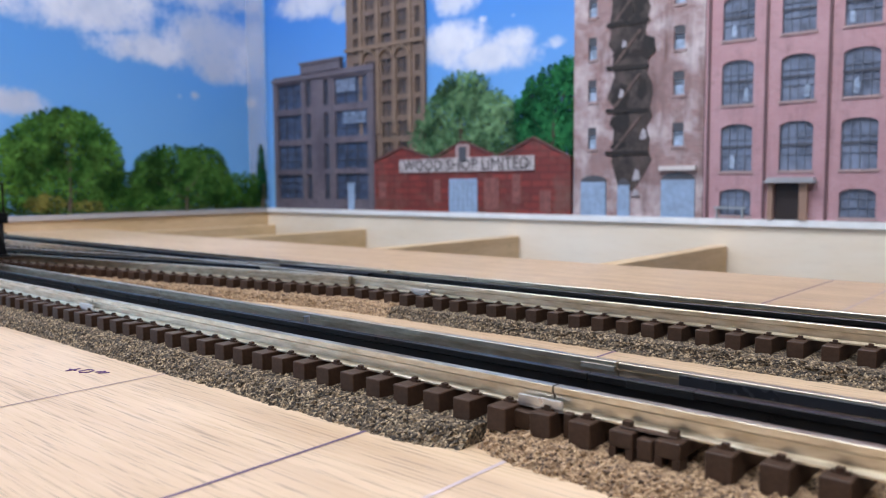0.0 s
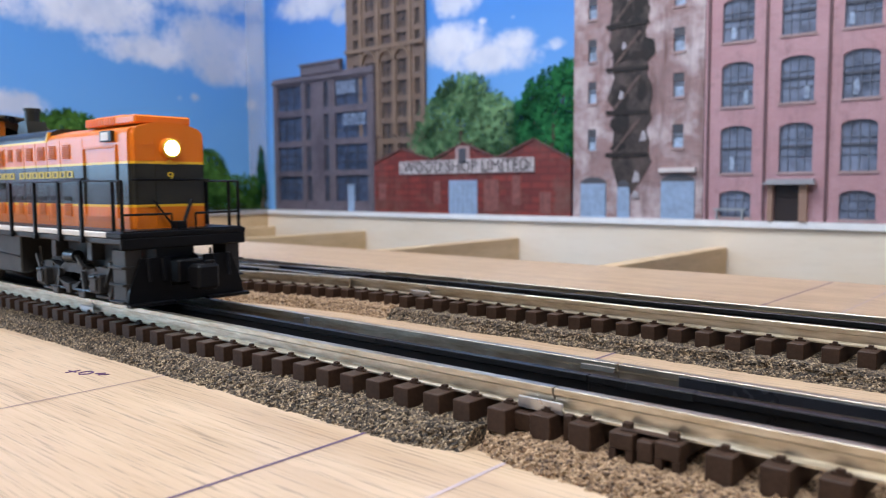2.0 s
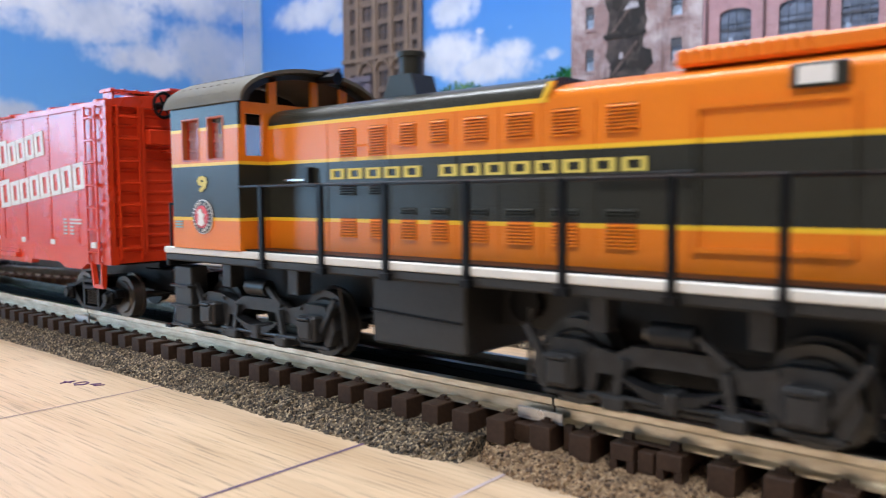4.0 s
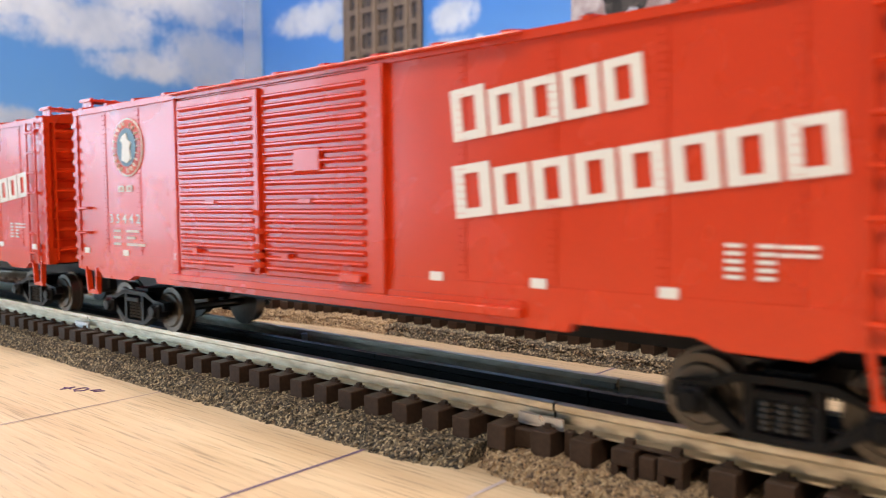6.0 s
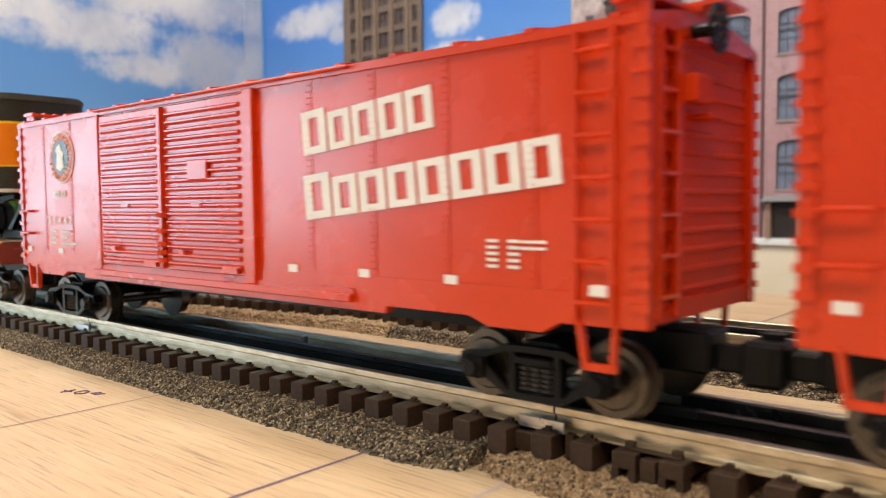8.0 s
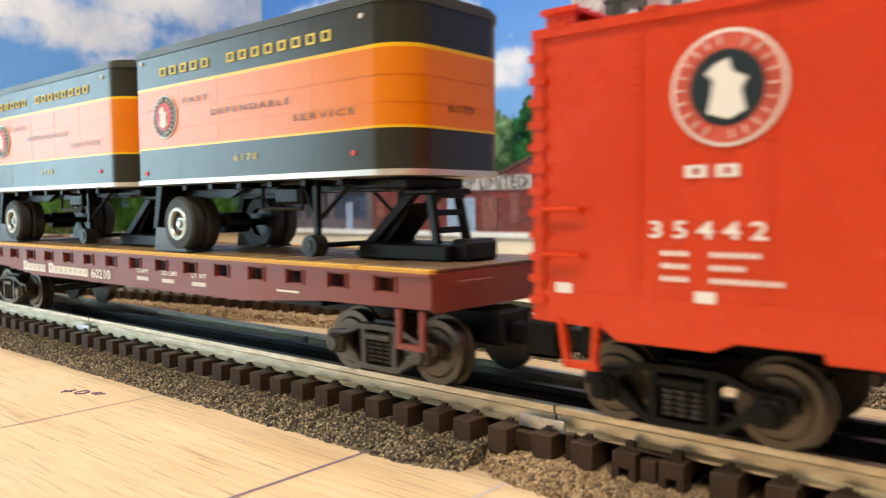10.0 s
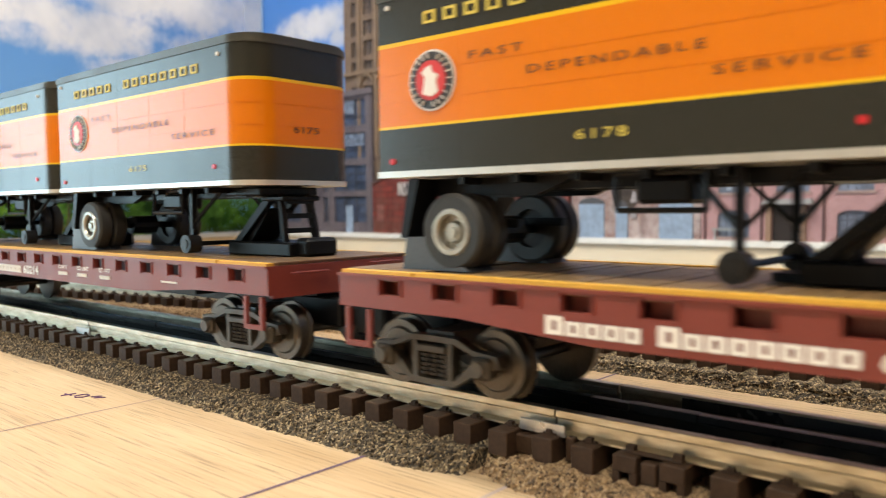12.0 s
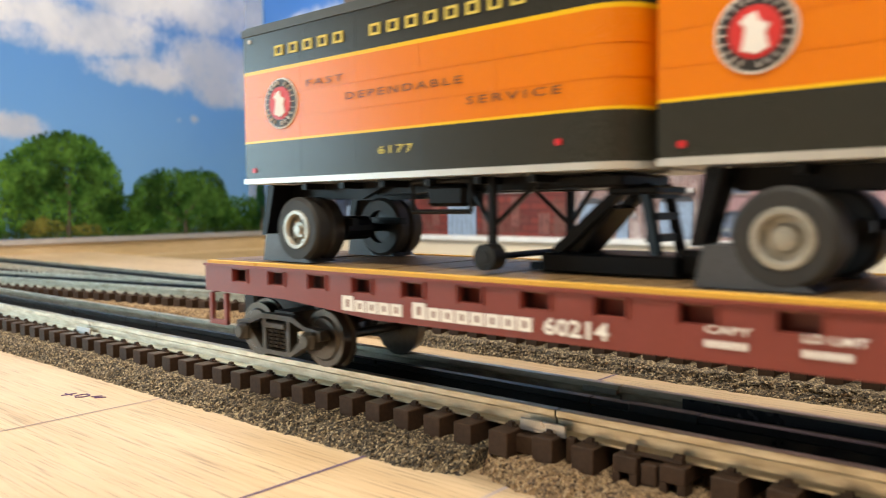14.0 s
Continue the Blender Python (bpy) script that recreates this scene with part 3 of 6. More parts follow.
def lay_ties(parent, spots, long=0.054):
    """Ties that share one mesh at (x, y, heading)."""
    first = None
    for x, y, a in spots:
        if first is None:
            first = part("tie", tie_mesh(long), TIE, parent)
            ob = first
        else:
            ob = new("tie", first.data)
            ob.parent = parent
        ob.matrix_basis = Matrix.Translation((x, y, random.uniform(-0.0001, 0.0001))) @ Matrix.Rotation(a + random.uniform(-0.012, 0.012), 4, "Z")


def joiner(parent, x, y, side=-1):
    bm = B()
    bx(bm, x - 0.010, x + 0.004, y + side * 0.0028 - 0.0004, y + side * 0.0028 + 0.0004, TIE_TOP + 0.0004, TIE_TOP + 0.0030, 0.0002)
    bx(bm, x - 0.010, x + 0.004, y - 0.0030, y + 0.0030, TIE_TOP - 0.0002, TIE_TOP + 0.0006)
    part("rail_joiner", bm, CHROME, parent, "small bright metal rail joiner")


JOINT_A, JOINT_B, JOINT_FAR = 0.2410, -0.0215, 0.0712


def track(name, y, x0, x1, joints, spots, label):
    t = thing(name, label, "railway track", "tracks", "structure")
    cuts = [x0, *joints, x1]
    for a, b in zip(cuts, cuts[1:]):
        for off, mt, lb in ((-0.0175, RAIL, "nickel silver running rail"), (0.0175, RAIL, "nickel silver running rail"), (0.0, BLACK_RAIL, "blackened centre rail")):
            rail(straight(x0, x1, y), a - x0 + 0.0003, b - x0 - 0.0003, off, mt, t, lb)
    for j in joints:
        joiner(t, j, y - 0.0175)
        joiner(t, j, y + 0.0175, 1)
        bm = B()
        bx(bm, j + 0.012, j + 0.031, y - 0.0017, y + 0.0017, TIE_TOP + 0.0040, TIE_TOP + 0.0064, 0.0002)
        part("centre_joiner", bm, GREY_BLACK, t, "black centre rail joiner")
    lay_ties(t, spots)
    return t


near_spots = [(i * STEP, NEAR_Y, 0.0) for i in range(-30, 20)]
short_spots = [(i * STEP + 0.0003, NEAR_Y, 0.0) for i in range(20, 48) if i not in (22, 23)]
far_spots = [(0.1535 + i * STEP, FAR_Y, 0.0) for i in range(-76, 48)]
near_track = track("near_track", NEAR_Y, OVAL_L, OVAL_R, [JOINT_B, JOINT_A, 0.50], near_spots, "near three-rail model track with brown ties on granular bed")
lay_ties(near_track, short_spots, 0.0495)
track("far_track", FAR_Y, -0.80, 0.75, [-0.19, JOINT_FAR, 0.33], far_spots, "far three-rail model track with brown ties on granular bed")
leg_track = thing("turnout_leg", "diverging three-rail turnout track with brown ties", "railway track", "tracks", "structure")
for off, mt in ((-0.0175, RAIL), (0.0175, RAIL), (0.0, BLACK_RAIL)):
    rail(LEG, 0.05, LEG[1] - 0.002, off, mt, leg_track, "turnout rail", 0.0002)
lay_ties(leg_track, [LEG[0](s) for s in np.arange(0.055, LEG[1] - 0.02, STEP)])
loop_track = thing("loop_track", "curved three-rail model track closing the loop on the plywood", "railway track", "tracks", "structure")
REST = 2 * math.pi * BEND + (OVAL_R - OVAL_L)
ROUND = ((lambda s: oval(OVAL_R + 0.0005 + s) if s < math.pi * BEND + 0.4 else oval(OVAL_L - (REST - s))), REST - 0.0005)
for off, mt in ((-0.0175, RAIL), (0.0175, RAIL), (0.0, BLACK_RAIL)):
    rail(ROUND, 0.0, math.pi * BEND + 0.39, off, mt, loop_track, "curved running rail")
    rail(ROUND, math.pi * BEND + 0.41, ROUND[1], off, mt, loop_track, "curved running rail")
bm = B()
for s in np.arange(0.004, ROUND[1] - 0.006, STEP):
    x, y, a = ROUND[0](s)
    bmesh.ops.create_cube(bm, size=1.0, matrix=Matrix.Translation((x, y, 0.0083)) @ Matrix.Rotation(a, 4, "Z") @ Matrix.Diagonal((0.0062, 0.054, 0.0054, 1)))
tagged(part("tie", bm, TIE, loop_track), "", "", "", "stuff")
bed("roadbed", ((lambda s: ROUND[0](s)), math.pi * BEND + 0.39), 0.0300, 0.0395, 0.0056, BED_TAN, "tan crumbly cork roadbed under the loop", 6, 0.006)
bed("roadbed", ((lambda s: ROUND[0](math.pi * BEND + 0.41 + s)), ROUND[1] - math.pi * BEND - 0.41), 0.0300, 0.0395, 0.0056, BED_TAN, "tan crumbly cork roadbed under the loop", 7, 0.006)
bm = B()
rod(bm, (0.1056, 0.0092, TIE_TOP + 0.0035), (0.1056, 0.0092, TIE_TOP + 0.0068), 0.0013, 12)
part("contact_pin", bm, CHROME, near_track, "small white track pin")
part("guard_strip", bx(B(), 0.2605, 0.497, 0.0154, 0.0160, TIE_TOP + 0.0026, TIE_TOP + 0.0056, 0.0001), plain("guard_black", (0.018, 0.019, 0.024), 0.28, var=0.3), near_track, "black guard strip along the rail")
part("rail_clip", bx(B(), 0.2290, 0.2404, 0.0152, 0.0160, TIE_TOP + 0.0034, TIE_TOP + 0.0050, 0.0001), plain("dull_clip", (0.22, 0.21, 0.19), 0.45, 0.5), near_track, "dull metal rail clip")
# moulded ends of the track section at the joint in the foreground
for k in (22, 23):
    for x in (k * STEP, k * STEP + 0.0044):
        part("tie_foot", bx(B(), x, x + 0.0018, -0.0247, -0.0205, 0.0044, 0.0070), TIE, near_track)
    part("tie", bx(B(), k * STEP, k * STEP + 0.0062, -0.0247, 0.0247, 0.0070, TIE_TOP, 0.00025), TIE, near_track)
    part("spike", bx(B(), k * STEP + 0.0020, k * STEP + 0.0042, -0.0217, -0.0199, TIE_TOP, TIE_TOP + 0.0018), TIE, near_track)
part("tie_link", bx(B(), 22 * STEP + 0.0070, 22 * STEP + 0.0110, -0.0243, 0.0243, 0.0050, 0.0102, 0.0003), TIE, near_track)
part("tie_strap", bx(B(), 22 * STEP + 0.0015, 23 * STEP + 0.0045, -0.0222, -0.0196, TIE_TOP, TIE_TOP + 0.0005, 0.0002), TIE, near_track)
part("tie_web", bx(B(), 19 * STEP + 0.0060, 20 * STEP + 0.0005, -0.0228, -0.0130, 0.0050, 0.0100, 0.0003), TIE, near_track)
part("tie_web", bx(B(), 20 * STEP + 0.0088, 20 * STEP + 0.0114, -0.0216, -0.0130, 0.0050, 0.0116, 0.0003), TIE, near_track)

bed("roadbed", straight(OVAL_L, 0.2225, NEAR_Y), 0.0320, 0.0405, 0.0053, BED_DARK, "dark speckled granular roadbed under the track", 1, 0.0011, (0.2225 - OVAL_L, 0.030, 0.14))
bed("roadbed", straight(0.2250, OVAL_R, NEAR_Y), 0.0285, 0.0368, 0.0047, BED_TAN, "tan crumbly cork roadbed under the track", 2, 0.0011, (0.0, 0.035, 0.16))
bed("roadbed", straight(0.0600, 0.75, FAR_Y), 0.0330, 0.0385, 0.0051, BED_DARK, "dark speckled granular roadbed under the track", 3, 0.0016)
bed("roadbed", straight(-0.80, 0.0585, FAR_Y), 0.0300, 0.0385, 0.0056, BED_TAN, "tan crumbly cork roadbed under the track", 4, 0.002)
bed("roadbed", ((lambda s: LEG[0](s + 0.02)), LEG[1] - 0.14), 0.0290, 0.0370, 0.0054, BED_TAN, "tan crumbly cork roadbed under the turnout", 5, 0.0016)

# ---------------- printed scenery along the rear backdrop ----------------
WALL_Y = BACK + 0.0005


def facade(name, outline, windows, material, label, depth=0.010, pane=None, frame_mat=None, grid=(2, 2), arched=0.0, trim=None, parent=None, front=WALL_Y):
    """A low-relief building front: a wall with real openings; windows as (x0, x1, z0, z1). outline: (x0, x1, z0, z1)."""
    b = parent or thing(name, label, "building", "", "", None)
    x0, x1, z0, z1 = outline
    bm = holed(x0, x1, z0, z1, windows, front, depth)
    part("wall", bm, material, b)
    for a, c, d, e in windows:
        w = part("window", bx(B(), a, c, front + 0.0035, front + 0.0045, d, e), pane, b)
        bm = B()
        t = min(0.0011, (c - a) * 0.06)
        for i in range(grid[0] + 1):
            x = a + (c - a) * i / grid[0]
            bx(bm, x - t / 2, x + t / 2, front + 0.0022, front + 0.0034, d, e)
        for j in range(grid[1] + 1):
            z = d + (e - d) * j / grid[1]
            bx(bm, a, c, front + 0.0022, front + 0.0034, z - t / 2, z + t / 2)
        part("frame", bm, frame_mat, w)
        if arched:
            bm = B()
            n = 6
            for s in (-1, 1):
                m, hw = (a + c) / 2, (c - a) / 2
                pts = [(m + s * hw, e + 0.0002)] + [(m + s * hw * math.cos(i * math.pi / 2 / n), e - arched + arched * math.sin(i * math.pi / 2 / n)) for i in range(n + 1)]
                slab(bm, pts, "y", front - 0.0003, front + 0.003)
            part("arch", bm, material, w)
        if trim:
            part("sill", bx(B(), a - 0.002, c + 0.002, front - 0.0015, front + 0.002, d - 0.003, d), trim, w)
    return b


GLASS_PRINT = plain("printed_glass_dark", (0.15, 0.18, 0.26), 0.3, var=0.6, fine=70, coarse=26)
GLASS_PALE = plain("printed_glass_pale", (0.30, 0.37, 0.50), 0.35, var=0.6, fine=160, coarse=60)
GLASS_SKY = plain("printed_glass_sky", (0.15, 0.19, 0.28), 0.35, var=0.9, fine=200, coarse=70)
FRAME_PALE = plain("printed_frame_pale", (0.145, 0.17, 0.235), 0.5)
FRAME_DARK = plain("printed_frame_dark", (0.07, 0.07, 0.085), 0.5)
BRICK_PINK = brickwork("pink_brick", (0.46, 0.26, 0.29), (0.41, 0.225, 0.255), (0.45, 0.32, 0.35), 0.0075, (0.36, 0.18, 0.205), 0.35)
BRICK_WORN = brickwork("worn_brick", (0.30, 0.165, 0.155), (0.19, 0.105, 0.10), (0.36, 0.29, 0.30), 0.0075, (0.56, 0.49, 0.51), 1.0)
TAN_STONE = brickwork("tan_stone", (0.21, 0.150, 0.115), (0.17, 0.120, 0.090), (0.105, 0.072, 0.06), 0.016, (0.16, 0.10, 0.06), 0.6)
GREY_STONE = brickwork("grey_brown_stone", (0.17, 0.145, 0.175), (0.14, 0.12, 0.15), (0.09, 0.075, 0.095), 0.012, (0.06, 0.05, 0.07), 0.7)
SHED_RED = brickwork("red_boards", (0.23, 0.034, 0.026), (0.13, 0.022, 0.02), (0.12, 0.022, 0.018), 0.030, (0.16, 0.075, 0.06), 1.0)
CHARRED = plain("soot_stain", (0.050, 0.037, 0.034), 0.7, var=0.97, fine=90, coarse=38)
DOOR_BLUE = plain("printed_door_blue", (0.27, 0.36, 0.52), 0.5, var=0.25, fine=120, coarse=30)
STONE_PALE = plain("pale_stone_trim", (0.36, 0.26, 0.26), 0.6, var=0.2)

# grey-brown block
b1 = facade("office_building", (-0.938, -0.652, 0.0247, 0.283),
            [(x, x + w, z, z + 0.047) for z in (0.044, 0.101, 0.159, 0.219) for x, w in ((-0.926, 0.074), (-0.838, 0.014), (-0.786, 0.014), (-0.755, 0.086))],
            GREY_STONE, "grey-brown printed office block with dark windows", 0.005, plain("office_glass", (0.050, 0.068, 0.125), 0.35, var=0.7, fine=120, coarse=40), FRAME_DARK, (3, 3))
bm = B()
bx(bm, -0.941, -0.649, WALL_Y - 0.003, WALL_Y, 0.272, 0.278)
bx(bm, -0.850, -0.738, WALL_Y - 0.002, WALL_Y + 0.006, 0.2832, 0.299)
bx(bm, -0.853, -0.735, WALL_Y - 0.004, WALL_Y + 0.006, 0.2992, 0.304)
for x in (-0.934, -0.847, -0.767, -0.660):
    bx(bm, x - 0.004, x + 0.004, WALL_Y - 0.0012, WALL_Y, 0.0247, 0.272)
part("cornice", bm, plain("cornice_stone", (0.125, 0.11, 0.135), 0.6, var=0.3), b1)
part("lit_pane", bx(B(), -0.752, -0.700, WALL_Y + 0.0012, WALL_Y + 0.002, 0.240, 0.263), GLASS_SKY, b1, "pale reflecting window band")
part("lit_pane", bx(B(), -0.735, -0.674, WALL_Y + 0.0012, WALL_Y + 0.002, 0.182, 0.203), GLASS_SKY, b1, "pale reflecting window band")
part("door", bx(B(), -0.722, -0.705, WALL_Y - 0.001, WALL_Y + 0.002, 0.0247, 0.074), DOOR_BLUE, b1)

# tan tower
tw = facade("office_tower", (-0.727, -0.535, 0.0247, 0.62),
            [(x, x + w, z, z + 0.026) for z in (0.118, 0.154, 0.190, 0.226, 0.262, 0.306, 0.342, 0.378, 0.414, 0.450, 0.486, 0.522, 0.558) for x, w in ((-0.708, 0.014), (-0.676, 0.026), (-0.636, 0.026), (-0.598, 0.026), (-0.556, 0.011))],
            TAN_STONE, "tall tan printed stone office tower", 0.004, plain("tower_glass", (0.10, 0.07, 0.055), 0.4, var=0.5, coarse=90), FRAME_DARK, (2, 2), 0.0, None, None, WALL_Y + 0.0055)
bm = B()
for x in (-0.688, -0.645, -0.605, -0.568):
    bx(bm, x - 0.004, x + 0.004, WALL_Y + 0.003, WALL_Y + 0.0054, 0.16, 0.60)
bx(bm, -0.727, -0.535, WALL_Y + 0.001, WALL_Y + 0.0030, 0.309, 0.316)
part("pilaster", bm, plain("tower_pilaster", (0.20, 0.14, 0.10), 0.6, var=0.25), tw)
for c in (-0.6665, -0.625, -0.5865):
    bm = B()
    for i in range(10):
        a, b = i * math.pi / 10, (i + 1) * math.pi / 10
        slab(bm, [(c + math.cos(v) * q, 0.290 + math.sin(v) * q) for v, q in ((a, 0.0145), (a, 0.0185), (b, 0.0185), (b, 0.0145))], "y", WALL_Y + 0.0012, WALL_Y + 0.0054)
    part("arch", bm, plain("tower_pilaster", (0.20, 0.14, 0.10)), tw)

# red shed with three gables
sh = thing("wooden_shed", "weathered red printed works with three gables and a white sign", "building")
pts = [(-0.651, 0.0247), (-0.247, 0.0247), (-0.247, 0.108), (-0.311, 0.139), (-0.362, 0.116), (-0.379, 0.113), (-0.447, 0.139), (-0.500, 0.114), (-0.514, 0.113), (-0.583, 0.134), (-0.651, 0.112)]
part("wall", slab(B(), pts, "y", WALL_Y - 0.001, WALL_Y + 0.005), SHED_RED, sh, "red boarded front")
for a, b in (((-0.651, 0.112), (-0.583, 0.134)), ((-0.583, 0.134), (-0.514, 0.113)), ((-0.514, 0.113), (-0.447, 0.139)), ((-0.447, 0.139), (-0.379, 0.113)), ((-0.379, 0.113), (-0.311, 0.139)), ((-0.311, 0.139), (-0.247, 0.108))):
    part("verge", beam(B(), (a[0], WALL_Y - 0.0015, a[1]), (b[0], WALL_Y - 0.0015, b[1]), 0.003, 0.003), plain("shed_verge", (0.12, 0.05, 0.045), 0.6), sh)
part("sign_board", bx(B(), -0.588, -0.309, WALL_Y - 0.0030, WALL_Y - 0.0012, 0.0905, 0.1125), plain("worn_sign_white", (0.40, 0.36, 0.37), 0.6, var=0.75, fine=220, coarse=70), sh, "white sign board")
lettering("sign_lettering", "WOOD SHOP LIMITED", -0.578, -0.318, 0.0925, 0.1108, WALL_Y - 0.0034, plain("sign_ink", (0.03, 0.025, 0.025), 0.5), sh, "dark sign lettering")
dr = part("door", bx(B(), -0.476, -0.418, WALL_Y - 0.0028, WALL_Y - 0.0012, 0.0247, 0.079), DOOR_BLUE, sh, "pale blue sheet door")
bm = B()
for i in range(1, 6):
    bx(bm, -0.476 + i * 0.0097 - 0.0004, -0.476 + i * 0.0097 + 0.0004, WALL_Y - 0.0034, WALL_Y - 0.0029, 0.0247, 0.079)
part("rib", bm, plain("door_rib", (0.22, 0.28, 0.36), 0.5), dr)
gw = part("gable_window", bx(B(), -0.462, -0.433, WALL_Y - 0.0026, WALL_Y - 0.0012, 0.103, 0.134), STONE_PALE, sh, "pale framed gable window")
part("pane", bx(B(), -0.455, -0.440, WALL_Y - 0.0034, WALL_Y - 0.0027, 0.106, 0.130), FRAME_DARK, gw)
for x0, x1, z0, z1 in ((-0.640, -0.622, 0.045, 0.075), (-0.510, -0.495, 0.040, 0.078), (-0.405, -0.375, 0.030, 0.080), (-0.300, -0.280, 0.028, 0.060), (-0.350, -0.335, 0.040, 0.085)):
    part("board_patch", bx(B(), x0, x1, WALL_Y - 0.0020, WALL_Y - 0.0012, z0, z1), plain("shed_patch", (0.20, 0.075, 0.065), 0.6, var=0.7, coarse=120), sh)

# worn brick block with a charred stair bay
b4 = facade("brick_warehouse", (-0.243, -0.052, 0.0247, 0.60),
            [(x, x + w, z, z + 0.030) for z in (0.118, 0.184, 0.242, 0.300, 0.358) for x, w in ((-0.220, 0.013), (-0.094, 0.015))],
            BRICK_WORN, "stained old brick warehouse print with a charred stair bay", 0.009, GLASS_PALE, FRAME_DARK, (1, 2), 0.0, STONE_PALE)
rng = random.Random(5)
bm = B()
edge_l = [(-0.184 + rng.uniform(-0.006, 0.006), 0.10 + i * 0.0145) for i in range(33)]
edge_r = [(-0.128 + rng.uniform(-0.006, 0.006), 0.10 + i * 0.0145) for i in range(33)]
slab(bm, [(-0.172, 0.066), (-0.150, 0.058), (-0.135, 0.080)] + edge_r + edge_l[::-1], "y", WALL_Y - 0.0008, WALL_Y + 0.001)
part("charred_bay", bm, CHARRED, b4, "soot-black stair bay")
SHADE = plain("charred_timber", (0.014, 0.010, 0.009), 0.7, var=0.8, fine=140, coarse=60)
RUST = plain("rusty_iron", (0.10, 0.068, 0.060), 0.7, var=0.8, fine=160, coarse=70)
for i in range(9):
    z = 0.112 + i * 0.058
    for k in range(5):
        u, w, h = rng.uniform(-0.186, -0.142), rng.uniform(0.010, 0.026), rng.uniform(0.008, 0.026)
        q = z + rng.uniform(-0.010, 0.040)
        part("burnt_board", slab(B(), [(u, q), (u + w * 0.5, q - h * 0.3), (u + w, q + h * 0.1), (u + w * 0.9, q + h * 0.8), (u + w * 0.3, q + h)], "y", WALL_Y - 0.0009 - 0.0001 * (k + 1), WALL_Y - 0.0008), SHADE, b4)
    lean = rng.uniform(-0.004, 0.004)
    part("landing", slab(B(), [(-0.192, z + 0.002), (-0.128, z + lean), (-0.128, z - 0.005 + lean), (-0.190, z - 0.004)], "y", WALL_Y - 0.0019, WALL_Y - 0.0009), SHADE, b4)
    part("stair_flight", slab(B(), [(-0.180, z + 0.004), (-0.176, z + 0.004), (-0.138, z + 0.046), (-0.143, z + 0.047)], "y", WALL_Y - 0.0017, WALL_Y - 0.0009), RUST, b4)
for x, z, w, h in ((-0.172, 0.186, 0.008, 0.012), (-0.140, 0.128, 0.010, 0.015), (-0.168, 0.253, 0.007, 0.010), (-0.150, 0.073, 0.011, 0.016), (-0.152, 0.052, 0.012, 0.010), (-0.160, 0.318, 0.022, 0.010)):
    part("pale_patch", slab(B(), [(x, z), (x + w, z + h * 0.1), (x + w * 0.9, z + h * 0.8), (x + w * 0.4, z + h)], "y", WALL_Y - 0.0019, WALL_Y - 0.001), plain("plaster_patch", (0.38, 0.36, 0.40), 0.7, var=0.5, coarse=120), b4)
for x0, x1, z1 in ((-0.230, -0.190, 0.080), (-0.108, -0.062, 0.082), (-0.172, -0.154, 0.075)):
    d = part("shutter_door", bx(B(), x0, x1, WALL_Y - 0.002, WALL_Y + 0.001, 0.0247, z1 - 0.008), DOOR_BLUE, b4, "pale blue roller door")
    bm = B()
    m, hw = (x0 + x1) / 2, (x1 - x0) / 2
    slab(bm, [(m - hw, z1 - 0.0078)] + [(m - hw * math.cos(i * math.pi / 8), z1 - 0.0078 + 0.009 * math.sin(i * math.pi / 8)) for i in range(1, 8)] + [(m + hw, z1 - 0.0078)], "y", WALL_Y - 0.002, WALL_Y + 0.001)
    part("fanlight", bm, FRAME_DARK, d)
for z in (0.118, 0.184, 0.242, 0.300, 0.358):
    for x, w in ((-0.220, 0.013), (-0.094, 0.015)):
        part("dark_sash", bx(B(), x, x + w, WALL_Y + 0.0012, WALL_Y + 0.0021, z + 0.019, z + 0.030), FRAME_DARK, b4)
part("canopy", bx(B(), -0.110, -0.060, WALL_Y - 0.006, WALL_Y - 0.0005, 0.086, 0.092), plain("canopy_white", (0.6, 0.55, 0.55), 0.5), b4)

# pink brick mill
cols = ((-0.030, 0.009), (0.041, 0.079), (0.109, 0.147), (0.180, 0.218), (0.250, 0.288), (0.320, 0.358), (0.390, 0.428))
b5 = facade("brick_mill", (-0.051, 0.46, 0.0247, 0.60),
            [(a, c, z0, z1) for a, c in cols for z0, z1 in ((0.029, 0.062), (0.084, 0.142), (0.166, 0.220), (0.245, 0.297), (0.322, 0.374), (0.400, 0.452), (0.478, 0.530)) if not (a == 0.041 and z0 < 0.05)],
            BRICK_PINK, "pink brick printed mill with arched windows and downpipes", 0.009, GLASS_PRINT, FRAME_PALE, (4, 3), 0.007, STONE_PALE)
for i in range(7):
    x = -0.046 + i * 0.0705
    bm = B()
    bx(bm, x - 0.0015, x + 0.0015, WALL_Y - 0.002, WALL_Y - 0.0002, 0.0247, 0.60)
    part("downpipe", bm, plain("downpipe_paint", (0.12, 0.062, 0.07), 0.5), b5)
